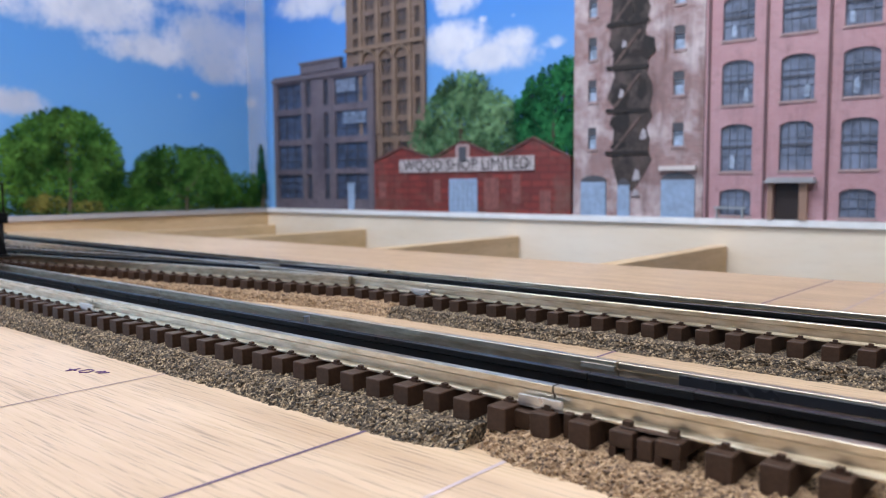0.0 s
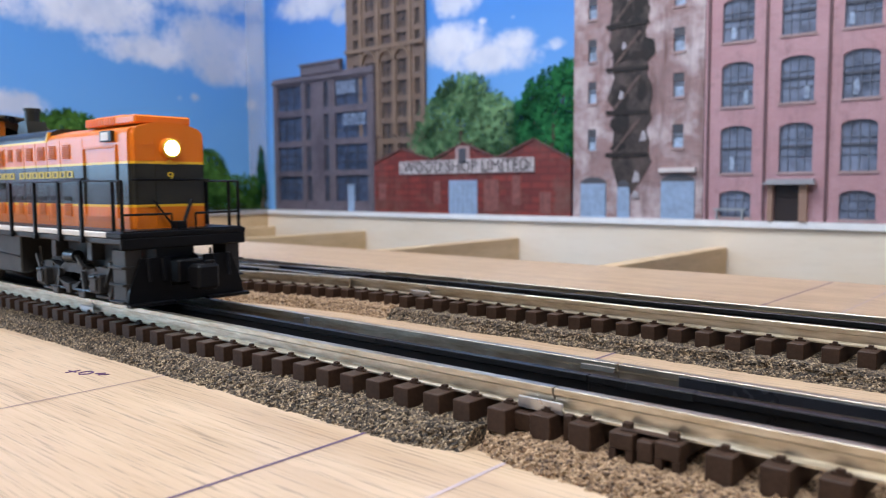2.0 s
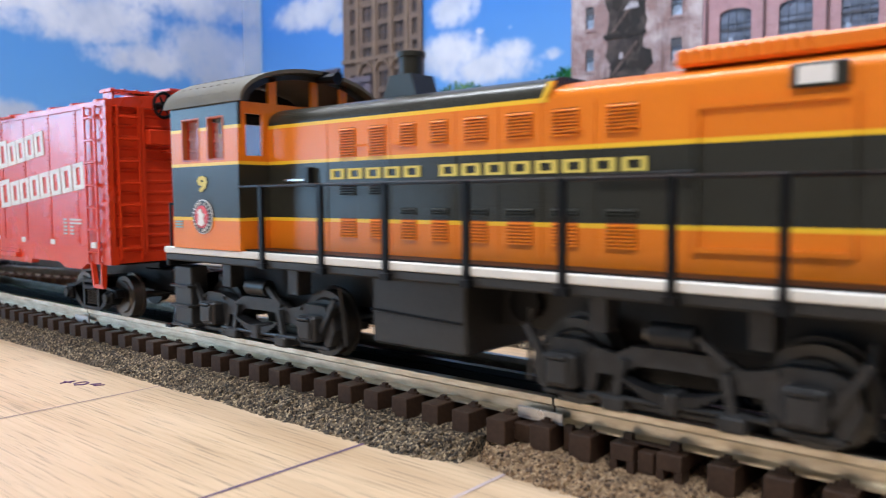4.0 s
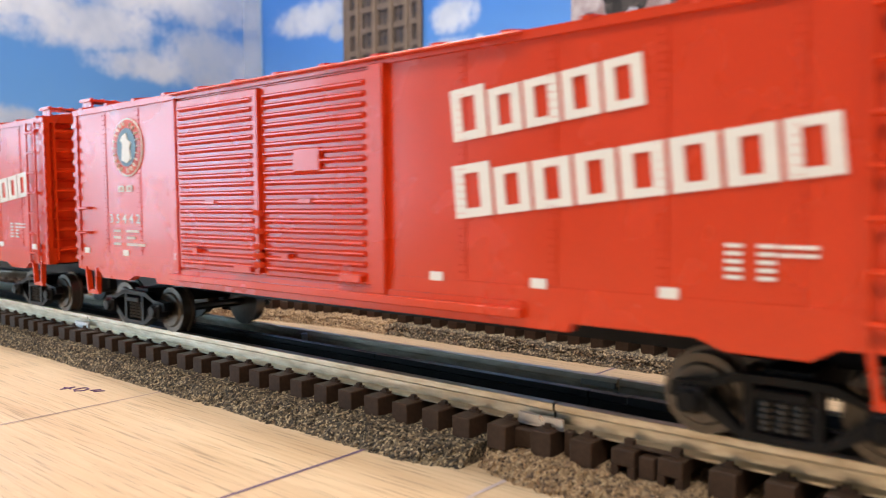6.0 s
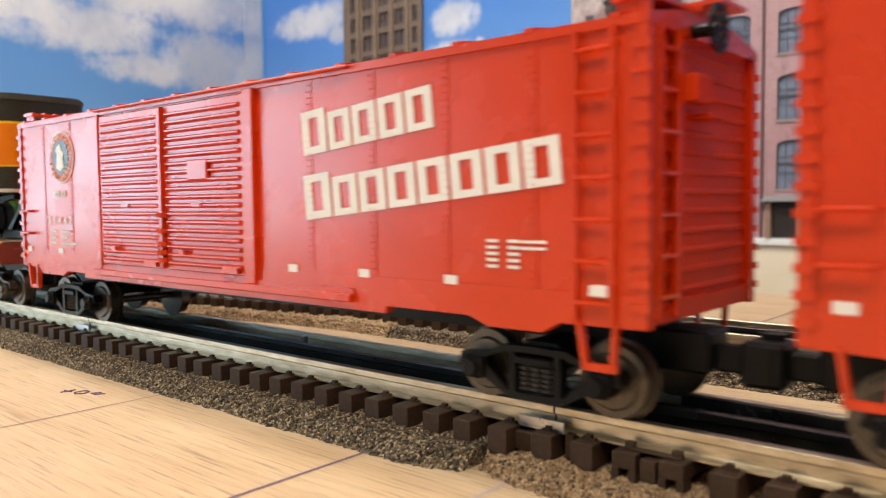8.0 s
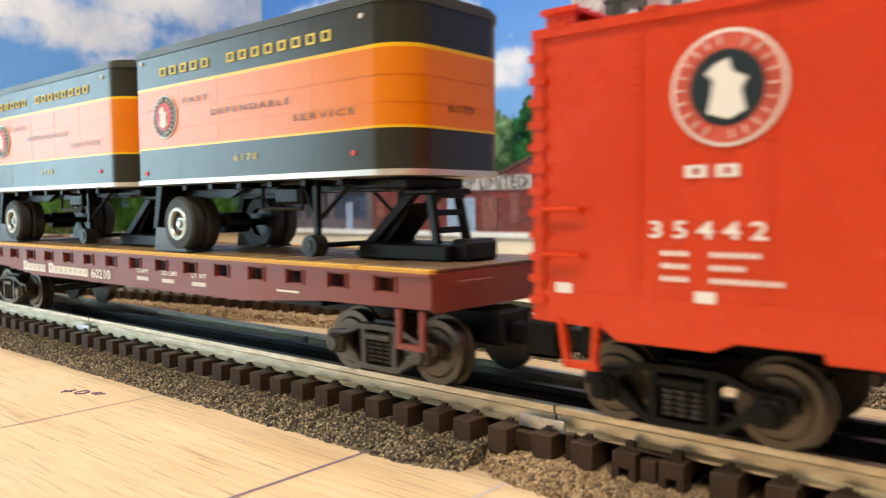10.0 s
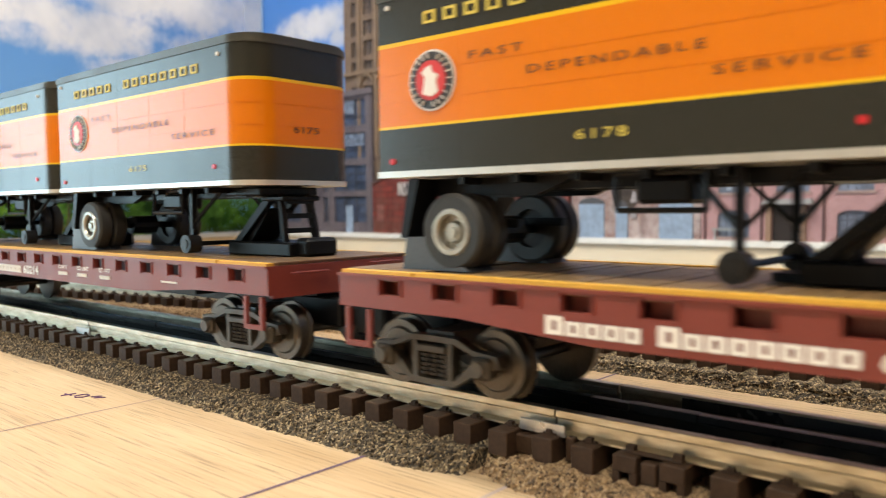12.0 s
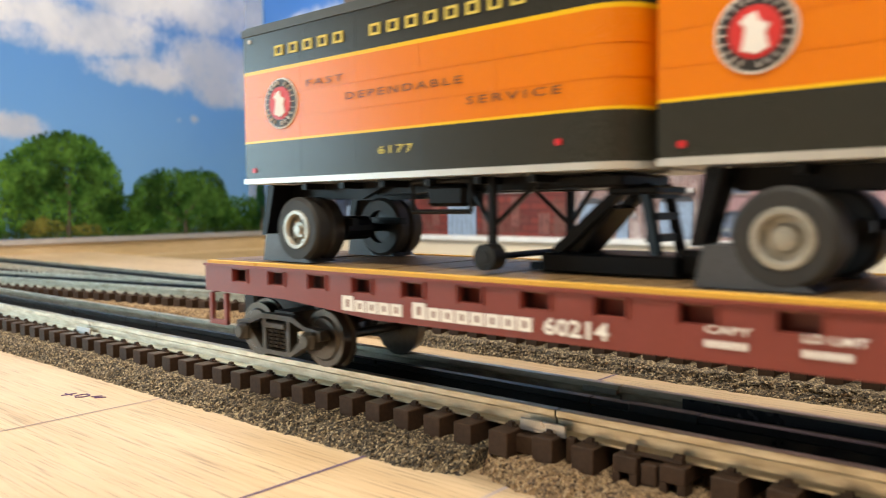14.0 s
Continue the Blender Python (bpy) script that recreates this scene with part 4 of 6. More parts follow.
for a, c in cols:
    for z0, z1 in ((0.084, 0.142), (0.166, 0.220), (0.245, 0.297)):
        mid = z0 + (z1 - z0) * 0.52
        part("meeting_rail", bx(B(), a, c, WALL_Y + 0.0015, WALL_Y + 0.0021, mid - 0.0012, mid + 0.0012), plain("sash_rail", (0.07, 0.075, 0.10), 0.5), b5)
        k = a + (c - a) * rng.uniform(0.1, 0.7)
        if rng.random() < 0.45:
            continue
        part("reflection", slab(B(), [(k, z0 + 0.004), (k + 0.006, z0 + 0.003), (k + 0.007, z0 + 0.012), (k + 0.005, mid - 0.008 + rng.uniform(-0.006, 0.004)), (k + 0.001, mid - 0.010)], "y", WALL_Y + 0.0021, WALL_Y + 0.0033), GLASS_PALE, b5, "pale printed reflection in the glass")
part("porch_roof", slab(B(), [(0.026, 0.0690), (0.086, 0.0690), (0.083, 0.0755), (0.033, 0.0755)], "y", WALL_Y - 0.012, WALL_Y - 0.0003), plain("porch_lead", (0.33, 0.33, 0.36), 0.5), b5, "grey porch roof")
part("entrance", bx(B(), 0.038, 0.066, WALL_Y - 0.0012, WALL_Y + 0.002, 0.0247, 0.0688), plain("dark_entrance", (0.02, 0.012, 0.012), 0.6), b5, "dark open entrance")
for x0, x1 in ((0.067, 0.076), (0.031, 0.037)):
    part("porch_post", bx(B(), x0, x1, WALL_Y - 0.006, WALL_Y - 0.0004, 0.0247, 0.0688), plain("porch_stone", (0.30, 0.19, 0.14), 0.6), b5)
solo("park_bench", bx(bx(bx(B(), -0.036, 0.004, BACK - 0.003, BACK - 0.0005, 0.037, 0.0395), -0.033, -0.031, BACK - 0.003, BACK - 0.0005, 0.0246, 0.037), -0.001, 0.001, BACK - 0.003, BACK - 0.0005, 0.0246, 0.037),
     plain("bench_grey", (0.3, 0.33, 0.36), 0.5), "pale grey bench against the brick mill", "bench")


def tree(name, blobs, axis, plane, base, dark, light, label, n, size, seed, trunk=True):
    """A broad-leaved tree in low relief: trunk, limbs and a crown of small leaf sprays; blobs as (u, z, ru, rz)."""
    def P(u, d, z):
        return Vector((u, plane - d, z)) if axis == "x" else Vector((plane + d, u, z))
    t = thing(name, label, "tree")
    rng = random.Random(seed)
    u0 = sum(b[0] * b[2] for b in blobs) / sum(b[2] for b in blobs)
    if trunk:
        bm = B()
        top = max(b[1] for b in blobs)
        rod(bm, P(u0, 0.003, base), P(u0 + 0.004, 0.004, base + (top - base) * 0.6), 0.0045, 8, 0.002)
        for b in blobs[:6]:
            rod(bm, P(u0 + 0.002, 0.0035, base + (b[1] - base) * 0.35), P(b[0], 0.004, b[1]), 0.0018, 6, 0.0006)
        part("trunk", bm, plain("tree_bark", (0.06, 0.045, 0.03), 0.8, var=0.3), t)
    bm = B()
    area = sum(b[2] * b[3] for b in blobs)
    for u, z, ru, rz in blobs:
        for _ in range(int(n * ru * rz / area)):
            a, r = rng.uniform(0, math.tau), math.sqrt(rng.random()) * rng.uniform(0.85, 1.08)
            c = P(u + math.cos(a) * r * ru, 0.001 + (1 - min(1, r) ** 2) * 0.008 * rng.random(), max(base + 0.003, z + math.sin(a) * r * rz))
            s = size * rng.uniform(0.5, 1.25)
            tilt = rng.uniform(0, math.tau)
            ax = P(math.cos(tilt), -rng.uniform(-0.3, 0.3), math.sin(tilt)) - P(0, 0, 0)
            bx_ = P(-math.sin(tilt), -rng.uniform(-0.3, 0.3), math.cos(tilt)) - P(0, 0, 0)
            k = [c + ax * s, c + bx_ * s * 0.6 + ax * s * 0.1, c - ax * s * 0.8, c - bx_ * s * 0.6]
            if axis == "x":
                for p in k:
                    p.y = min(p.y, plane + 0.006)
            else:
                for p in k:
                    p.x = max(p.x, plane - 0.006)
            bm.faces.new([bm.verts.new(p) for p in k])
    me = bpy.data.meshes.new("crown")
    bm.to_mesh(me)
    bm.free()
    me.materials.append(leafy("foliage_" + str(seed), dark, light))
    ob = new("crown", me)
    ob.parent = t
    return t


tree("broad_tree", [(-0.46, 0.175, 0.095, 0.055), (-0.455, 0.215, 0.060, 0.034), (-0.52, 0.150, 0.060, 0.040), (-0.395, 0.165, 0.050, 0.050), (-0.455, 0.135, 0.115, 0.030)], "x", BACK + 0.009, 0.10,
     (0.015, 0.060, 0.025), (0.22, 0.38, 0.19), "bright green printed tree behind the red works", 5600, 0.0042, 11)
tree("broad_tree", [(-0.275, 0.185, 0.065, 0.060), (-0.255, 0.225, 0.030, 0.028), (-0.315, 0.165, 0.050, 0.050), (-0.28, 0.135, 0.080, 0.040)], "x", BACK + 0.010, 0.10,
     (0.008, 0.060, 0.025), (0.045, 0.21, 0.07), "dark green printed tree beside the old warehouse", 4200, 0.0042, 12)
tree("park_tree", [(0.385, 0.135, 0.085, 0.062), (0.395, 0.175, 0.050, 0.026), (0.330, 0.125, 0.045, 0.050), (0.445, 0.105, 0.040, 0.060), (0.39, 0.075, 0.092, 0.045)], "y", SIDE - 0.009, 0.0247,
     (0.012, 0.055, 0.009), (0.11, 0.24, 0.045), "large dark green park tree on the side backdrop", 7000, 0.0040, 13)
tree("park_tree", [(0.58, 0.100, 0.072, 0.045), (0.64, 0.105, 0.055, 0.042), (0.54, 0.080, 0.042, 0.045), (0.67, 0.075, 0.040, 0.042), (0.60, 0.055, 0.095, 0.030)], "y", SIDE - 0.009, 0.0247,
     (0.012, 0.055, 0.009), (0.10, 0.22, 0.045), "rounded park tree on the side backdrop", 5600, 0.0040, 14)
tree("park_tree", [(0.27, 0.105, 0.055, 0.048), (0.20, 0.11, 0.05, 0.05), (0.25, 0.06, 0.10, 0.035), (0.10, 0.09, 0.08, 0.06)], "y", SIDE - 0.009, 0.0247,
     (0.03, 0.10, 0.015), (0.14, 0.30, 0.05), "light green park tree on the side backdrop", 4200, 0.0042, 15)
tree("cypress", [(0.776, 0.075, 0.012, 0.050), (0.776, 0.115, 0.007, 0.036)], "y", SIDE - 0.008, 0.0247, (0.010, 0.05, 0.02), (0.03, 0.12, 0.04), "narrow dark cypress near the corner", 500, 0.0035, 16)
tree("hedge", [(0.735, 0.062, 0.055, 0.034), (0.49, 0.060, 0.050, 0.036), (0.75, 0.045, 0.035, 0.026), (0.69, 0.050, 0.04, 0.030), (0.52, 0.045, 0.05, 0.028), (0.46, 0.045, 0.05, 0.03)], "y", SIDE - 0.0095, 0.0247, (0.02, 0.08, 0.012), (0.09, 0.20, 0.035), "low green hedge behind the park trees", 3200, 0.0038, 17, False)
tree("shrub", [(0.350, 0.042, 0.034, 0.018), (0.42, 0.036, 0.03, 0.012)], "y", SIDE - 0.006, 0.0247, (0.07, 0.09, 0.02), (0.22, 0.20, 0.05), "yellow-green shrub at the foot of the park tree", 600, 0.0032, 18, False)
tree("grass_bank", [(0.30 + i * 0.05, 0.029, 0.045, 0.006) for i in range(10)], "y", SIDE - 0.007, 0.0247, (0.03, 0.07, 0.02), (0.11, 0.17, 0.05), "strip of grass at the foot of the trees", 900, 0.0028, 19, False)

# ---------------- train ----------------
SPEED = 0.1510
TRAIN, WHEELS = [], []


def wheelset(parent, x, r, gauge=0.0165, tread=STEEL):
    """Two flanged wheels on an axle; turns about y."""
    bm = B()
    for s in (-1, 1):
        rod(bm, (0, s * (gauge - 0.0005), 0), (0, s * (gauge + 0.0035), 0), r, 28)
        rod(bm, (0, s * (gauge - 0.0015), 0), (0, s * (gauge - 0.0004), 0), r + 0.0011, 28)
        rod(bm, (0, s * (gauge + 0.0034), 0), (0, s * (gauge + 0.0042), 0), r * 0.80, 24, r * 0.72)
        rod(bm, (0, s * (gauge + 0.004), 0), (0, s * (gauge + 0.0052), 0), r * 0.28, 12)
    rod(bm, (0, -gauge - 0.0050, 0), (0, gauge + 0.0050, 0), 0.0016, 10)
    w = part("wheelset", bm, tread, parent, "pair of worn metal wheels on an axle", True)
    m = pose(x, 0, RAIL_TOP + r)
    w.matrix_basis = m
    WHEELS.append((w, r, m))
    return w


def freight_truck(car, cx, base, material, r=0.0092, group_label="cast freight truck with springs"):
    """Side frames with arched top bar, spring nest and axle boxes; its wheelsets hang below it."""
    zc = RAIL_TOP + r
    t = part("truck", bx(B(), cx - 0.005, cx + 0.005, -0.0225, 0.0225, zc + 0.001, zc + 0.008), material, car, group_label)
    h = base / 2
    for s in (-1, 1):
        y0, y1 = s * 0.0225, s * 0.0262
        bm = B()
        left = [(-h - 0.0056, 0.0005), (-h - 0.0046, 0.0036), (-h + 0.003, 0.0043), (-h * 0.50, 0.0070), (0, 0.0072), (0, 0.0055), (-h * 0.44, 0.0054), (-h * 0.82, 0.0030), (-h * 0.81, 0.0012),
                (-h * 0.44, -0.0050), (0, -0.0053), (0, -0.0068), (-h * 0.42, -0.0068), (-h + 0.0010, -0.0014)]
        slab(bm, [(cx + x, zc + z) for x, z in left], "y", y0, y1)
        slab(bm, [(cx - x, zc + z) for x, z in left], "y", y0, y1)
        for k in (-1, 1):
            bx(bm, cx + k * h * 0.36 - 0.0009, cx + k * h * 0.36 + 0.0009, y0, y1, zc - 0.0053, zc + 0.0055)
        bmesh.ops.remove_doubles(bm, verts=bm.verts, dist=1e-6)
        part("side_frame", bm, material, t)
    for s in (-1, 1):
        for k in (-1, 1):
            box = part("axle_box", bx(B(), cx + k * base / 2 - 0.0031, cx + k * base / 2 + 0.0031, s * 0.0222, s * 0.0280, zc - 0.0030, zc + 0.0030, 0.0009), material, t)
            part("box_lid", rod(B(), (cx + k * base / 2, s * 0.0278, zc), (cx + k * base / 2, s * 0.0292, zc), 0.0026, 14, 0.0021), material, box, "", True)
        for k in (-1, 0, 1):
            bm = B()
            rod(bm, (cx + k * 0.0034, s * 0.0245, zc - 0.0044), (cx + k * 0.0034, s * 0.0245, zc + 0.0026), 0.0008, 8)
            for q in range(5):
                z = zc - 0.0042 + q * 0.0013
                rod(bm, (cx + k * 0.0034, s * 0.0245, z), (cx + k * 0.0034, s * 0.0245, z + 0.0008), 0.0016, 8)
            part("spring", bm, plain("spring_steel", (0.035, 0.030, 0.026), 0.4, 0.5), t, "coil spring of the truck")
        bm = B()
        bx(bm, cx - 0.0055, cx + 0.0055, s * 0.0226, s * 0.0270, zc + 0.0024, zc + 0.0046, 0.0004)
        part("bolster_end", bm, material, t)
    for k in (-1, 1):
        wheelset(t, cx + k * base / 2, r)
    return t


def coupler(car, x, way, material=BLACK):
    """A knuckle coupler and its draft box at x, reaching forward (way 1) or back (-1)."""
    part("draft_box", bx(B(), x - way * 0.022, x + way * 0.003, -0.0065, 0.0065, 0.0280, 0.0385, 0.0008), material, car)
    c = part("coupler", bx(B(), x + way * 0.003, x + way * 0.0115, -0.0026, 0.0026, 0.0285, 0.0350, 0.0006), material, car, "black knuckle coupler")
    part("knuckle", bx(B(), x + way * 0.010, x + way * 0.0185, -0.0062, 0.0045, 0.0262, 0.0372, 0.0012), material, c)
    part("pin", rod(B(), (x + way * 0.0145, 0.002, 0.0255), (x + way * 0.0145, 0.002, 0.0385), 0.0022, 10), material, c)
    return c


def ladder(parent, x0, x1, y, z0, z1, rungs, material, axis="x", r=0.0006):
    bm = B()
    def P(u, z, out=0.0):
        return (u, y - out, z) if axis == "x" else (y + out, u, z)
    for u in (x0, x1):
        beam(bm, P(u, z0, 0.0016), P(u, z1, 0.0016), 0.0014, 0.0008)
    for i in range(rungs):
        z = z0 + (z1 - z0) * (i + 0.5) / rungs
        rod(bm, P(x0, z, 0.0018), P(x1, z, 0.0018), r, 6)
    for u in (x0, x1):
        for z in (z0 + 0.004, (z0 + z1) / 2, z1 - 0.004):
            beam(bm, P(u, z, -0.0003), P(u, z, 0.0018), 0.0012, 0.0012)
    return part("ladder", bm, material, parent)


def boxcar(front, label):
    L, H = 0.332, 0.0326
    car = thing("boxcar", label, "boxcar", "boxcars of the train")
    # body shell
    bm = B()
    slab(bm, [(-H, 0.0440), (-H, 0.1095), (-H * 0.55, 0.1125), (0, 0.1145), (H * 0.55, 0.1125), (H, 0.1095), (H, 0.0440)], "x", -L + 0.0025, -0.0025)
    body = part("body", bm, RED, car, "red painted riveted steel body")
    # roof with ribs
    bm = B()
    slab(bm, [(-H - 0.0009, 0.1085), (-H - 0.0009, 0.1108), (-H * 0.55, 0.1137), (0, 0.1157), (H * 0.55, 0.1137), (H + 0.0009, 0.1108), (H + 0.0009, 0.1085)], "x", -L, 0)
    part("roof", bm, RED, car)
    for i in range(15):
        x = -0.008 - i * (L - 0.016) / 14
        bm = B()
        slab(bm, [(-H - 0.0011, 0.1104), (-H - 0.0011, 0.1116), (0, 0.1166), (H + 0.0011, 0.1116), (H + 0.0011, 0.1104)], "x", x - 0.0014, x + 0.0014)
        part("roof_rib", bm, RED, car)
    bm = B()
    for j in range(3):
        bx(bm, -L - 0.006, 0.006, -0.0072 + j * 0.005, -0.0028 + j * 0.005, 0.1164, 0.1175)
    for i in range(11):
        x = -i * L / 10
        bx(bm, x - 0.001, x + 0.001, -0.008, 0.008, 0.1150, 0.1164)
    for x in (-0.0055, -L + 0.0055):
        bx(bm, x - 0.005, x + 0.005, -0.0305, -0.0078, 0.1146, 0.1156)
        for k in range(5):
            bx(bm, x - 0.005, x + 0.005, -0.030 + k * 0.0052, -0.0290 + k * 0.0052, 0.1156, 0.1161)
        bx(bm, x - 0.004, x + 0.004, -0.0295, -0.0285, 0.110, 0.1146)
    part("running_board", bm, RED, car, "red slatted roof walk")
    # side sills with their deeper middle and end cuts
    for s in (-1, 1):
        pts = [(0, 0.0420), (0, 0.0495), (-L, 0.0495), (-L, 0.0420), (-L + 0.019, 0.0415), (-L + 0.0225, 0.0390), (-L + 0.044, 0.0390), (-L + 0.049, 0.0412),
               (-L + 0.0655, 0.0412), (-L + 0.0662, 0.0392), (-0.0806, 0.0392), (-0.0800, 0.0413), (-0.0500, 0.0413), (-0.0440, 0.0390), (-0.0275, 0.0390), (-0.0225, 0.0418)]
        part("side_sill", slab(B(), pts, "y", s * (H - 0.003), s * (H + 0.0004)), RED, car)
    # panel seams with rivet rows
    for s in (-1, 1):
        for k in range(11):
            bm = B()
            x = -0.030 - k * 0.0275
            if -0.250 < x < -0.140:
                continue
            bx(bm, x - 0.0011, x + 0.0011, s * H, s * (H + 0.00022), 0.0500, 0.1085)
            for q in range(30):
                z = 0.0515 + q * 0.0019
                for o in (-0.0008, 0.0008):
                    bx(bm, x + o - 0.00022, x + o + 0.00022, s * H, s * (H + 0.0005), z, z + 0.00045)
            part("rivet_seam", bm, RED, car)
        # two doors with pressed ribs
        for d, (a, b) in enumerate(((-0.2473, -0.1985), (-0.1960, -0.1455))):
            bm = B()
            bx(bm, a, b, s * (H - 0.001), s * (H + 0.0012), 0.0462, 0.1078, 0.0004)
            door = part("door", bm, RED, car, "ribbed sliding door")
            bm = B()
            for q in range(19):
                z = 0.0490 + q * 0.00307
                slab(bm, [(s * (H + 0.0011), z - 0.0011), (s * (H + 0.0023), z - 0.0002), (s * (H + 0.0023), z + 0.0003), (s * (H + 0.0011), z + 0.0009)], "x", a + 0.0022, b - 0.0022)
            part("rib", bm, RED, door)
            if d:
                part("placard", bx(B(), a + 0.0175, a + 0.0300, s * (H + 0.001), s * (H + 0.0027), 0.0795, 0.0868, 0.0004), RED, door)
            part("handle", bx(B(), a + 0.020, a + 0.026, s * (H + 0.001), s * (H + 0.0030), 0.0700, 0.0712), RED, door)
            part("hasp", bx(B(), a + 0.012, a + 0.015, s * (H + 0.001), s * (H + 0.0034), 0.0525, 0.0540), RED, door)
            part("door_foot", bx(B(), b - 0.012, b - 0.003, s * (H + 0.001), s * (H + 0.0030), 0.0470, 0.0490), RED, door)
        bm = B()
        bx(bm, -0.1982, -0.1962, s * H, s * (H + 0.0030), 0.0470, 0.1070)
        for z in (0.049, 0.052, 0.055, 0.060, 0.066):
            rod(bm, (-0.1972, s * (H + 0.002), z), (-0.1972, s * (H + 0.002), z + 0.0018), 0.0022, 8)
        part("lock_bar", bm, RED, car)
        bm = B()
        bx(bm, -0.1452, -0.1395, s * H, s * (H + 0.0022), 0.0440, 0.1088, 0.0003)
        part("door_post", bm, RED, car)
        bm = B()
        bx(bm, -0.2495, -0.2476, s * H, s * (H + 0.0018), 0.0440, 0.1088, 0.0003)
        for q in range(24):
            bx(bm, -0.2515, -0.2497, s * H, s * (H + 0.0008), 0.047 + q * 0.0026, 0.0484 + q * 0.0026)
        part("door_post", bm, RED, car)
        bm = B()
        bx(bm, -0.2530, -0.0930, s * H, s * (H + 0.0028), 0.0415, 0.0440, 0.0003)
        bx(bm, -0.2530, -0.0930, s * H, s * (H + 0.0012), 0.0440, 0.0455)
        bx(bm, -0.2500, -0.0930, s * H, s * (H + 0.0028), 0.1098, 0.1106, 0.0003)
        part("door_track", bm, RED, car)
        # stirrup steps
        for x in (-0.0125, -L + 0.0125):
            bm = B()
            beam(bm, (x - 0.0048, s * H, 0.0430), (x - 0.0030, s * H, 0.0325), 0.0022, 0.0012)
            beam(bm, (x + 0.0048, s * H, 0.0430), (x + 0.0040, s * H, 0.0325), 0.0022, 0.0012)
            bx(bm, x - 0.0040, x + 0.0050, s * H - 0.0007, s * H + 0.0007, 0.0315, 0.0333)
            part("stirrup", bm, RED, car)
        # corner posts
        for x in (-0.0016, -L + 0.0016):
            bm = B()
            bx(bm, x - 0.0016, x + 0.0016, s * (H - 0.0022), s * (H + 0.0006), 0.0420, 0.1090, 0.0003)
            for q in range(12):
                bx(bm, x - 0.0022, x + 0.0022, s * (H + 0.0004), s * (H + 0.0012), 0.046 + q * 0.0052, 0.0478 + q * 0.0052)
            part("corner_post", bm, RED, car)
        # grab irons at the rear corner
        bm = B()
        for z in (0.0580, 0.0685):
            rod(bm, (-L + 0.004, s * (H + 0.0022), z), (-L + 0.0135, s * (H + 0.0022), z), 0.0006, 6)
            for x in (-L + 0.004, -L + 0.0135):
                rod(bm, (x, s * H, z), (x, s * (H + 0.0024), z), 0.0006, 6)
        part("grab_iron", bm, RED, car)
    ladder(car, -0.0179, -0.0083, -H, 0.0425, 0.1090, 7, RED)
    # ends: ribbed sheets, ladders and brake wheel
    for x, way in ((-0.0025, 1), (-L + 0.0025, -1)):
        bm = B()
        for q in range(13):
            z = 0.0490 + q * 0.0047
            slab(bm, [(x, z - 0.0013), (x + way * 0.0010, z - 0.0003), (x + way * 0.0010, z + 0.0003), (x, z + 0.0013)], "y", -H + 0.0035, H - 0.0035)
        part("end_sheet", bx(B(), x - way * 0.0002, x + way * 0.0004, -H + 0.001, H - 0.001, 0.0440, 0.1090), RED_DARK, car)
        part("end_rib", bm, RED_DARK, car)
        ladder(car, -0.0285, -0.0190, x + (0.001 if way > 0 else -0.004), 0.0440, 0.1090, 7, RED, "y")
        bm = B()
        bx(bm, x, x + way * 0.003, -0.0180, -0.0165, 0.046, 0.109)
        bx(bm, x, x + way * 0.0018, -H, H, 0.0425, 0.0470)
        bx(bm, x, x + way * 0.0060, -0.0080, 0.0020, 0.0900, 0.0910)
        part("end_post", bm, RED_DARK, car)
        coupler(car, x + way * 0.0025, way)
    bm = B()
    for i in range(20):
        a, b = i * math.tau / 20, (i + 1) * math.tau / 20
        rod(bm, (0.0062, -0.0105 + math.cos(a) * 0.0046, 0.1098 + math.sin(a) * 0.0053), (0.0062, -0.0105 + math.cos(b) * 0.0046, 0.1098 + math.sin(b) * 0.0053), 0.0007, 6)
    for i in range(3):
        a = i * math.pi / 3
        rod(bm, (0.0062, -0.0105 + math.cos(a) * 0.0044, 0.1098 + math.sin(a) * 0.0050), (0.0062, -0.0105 - math.cos(a) * 0.0044, 0.1098 - math.sin(a) * 0.0050), 0.0005, 6)
    rod(bm, (0.0, -0.0105, 0.1098), (0.0064, -0.0105, 0.1098), 0.0016, 10)
    part("brake_wheel", bm, BLACK, car, "black brake wheel")
    bm = B()
    bx(bm, -0.0005, 0.0035, -0.0160, -0.0060, 0.0930, 0.0995, 0.0004)
    part("brake_housing", bm, RED_DARK, car)
    # underframe
    bm = B()
    bx(bm, -L + 0.010, -0.010, -0.006, 0.006, 0.0330, 0.0440)
    bx(bm, -L + 0.004, -0.004, -0.028, 0.028, 0.0415, 0.0440)
    for x in (-0.12, -0.17, -0.22):
        bx(bm, x - 0.002, x + 0.002, -0.029, 0.029, 0.0390, 0.0430)
    rod(bm, (-0.150, 0.014, 0.0350), (-0.178, 0.014, 0.0350), 0.0055, 14)
    part("underframe", bm, BLACK, car)
    freight_truck(car, -0.0345, 0.038, BLACK)
    freight_truck(car, -L + 0.0345, 0.038, BLACK)
    # paint marks
    y = -H - 0.0005
    mark_blocks("company_mark", [5], -0.1150, -0.0612, 0.0853, 0.0967, y, WHITE, car, "white painted company mark", 1.17, 0.90, 0.30, 0.17, 0.0003, 5.6)
    mark_blocks("company_mark", [8], -0.1143, -0.0212, 0.0655, 0.0772, y, WHITE, car, "white painted company mark", 1.17, 0.90, 0.30, 0.17, 0.0003, 5.6)
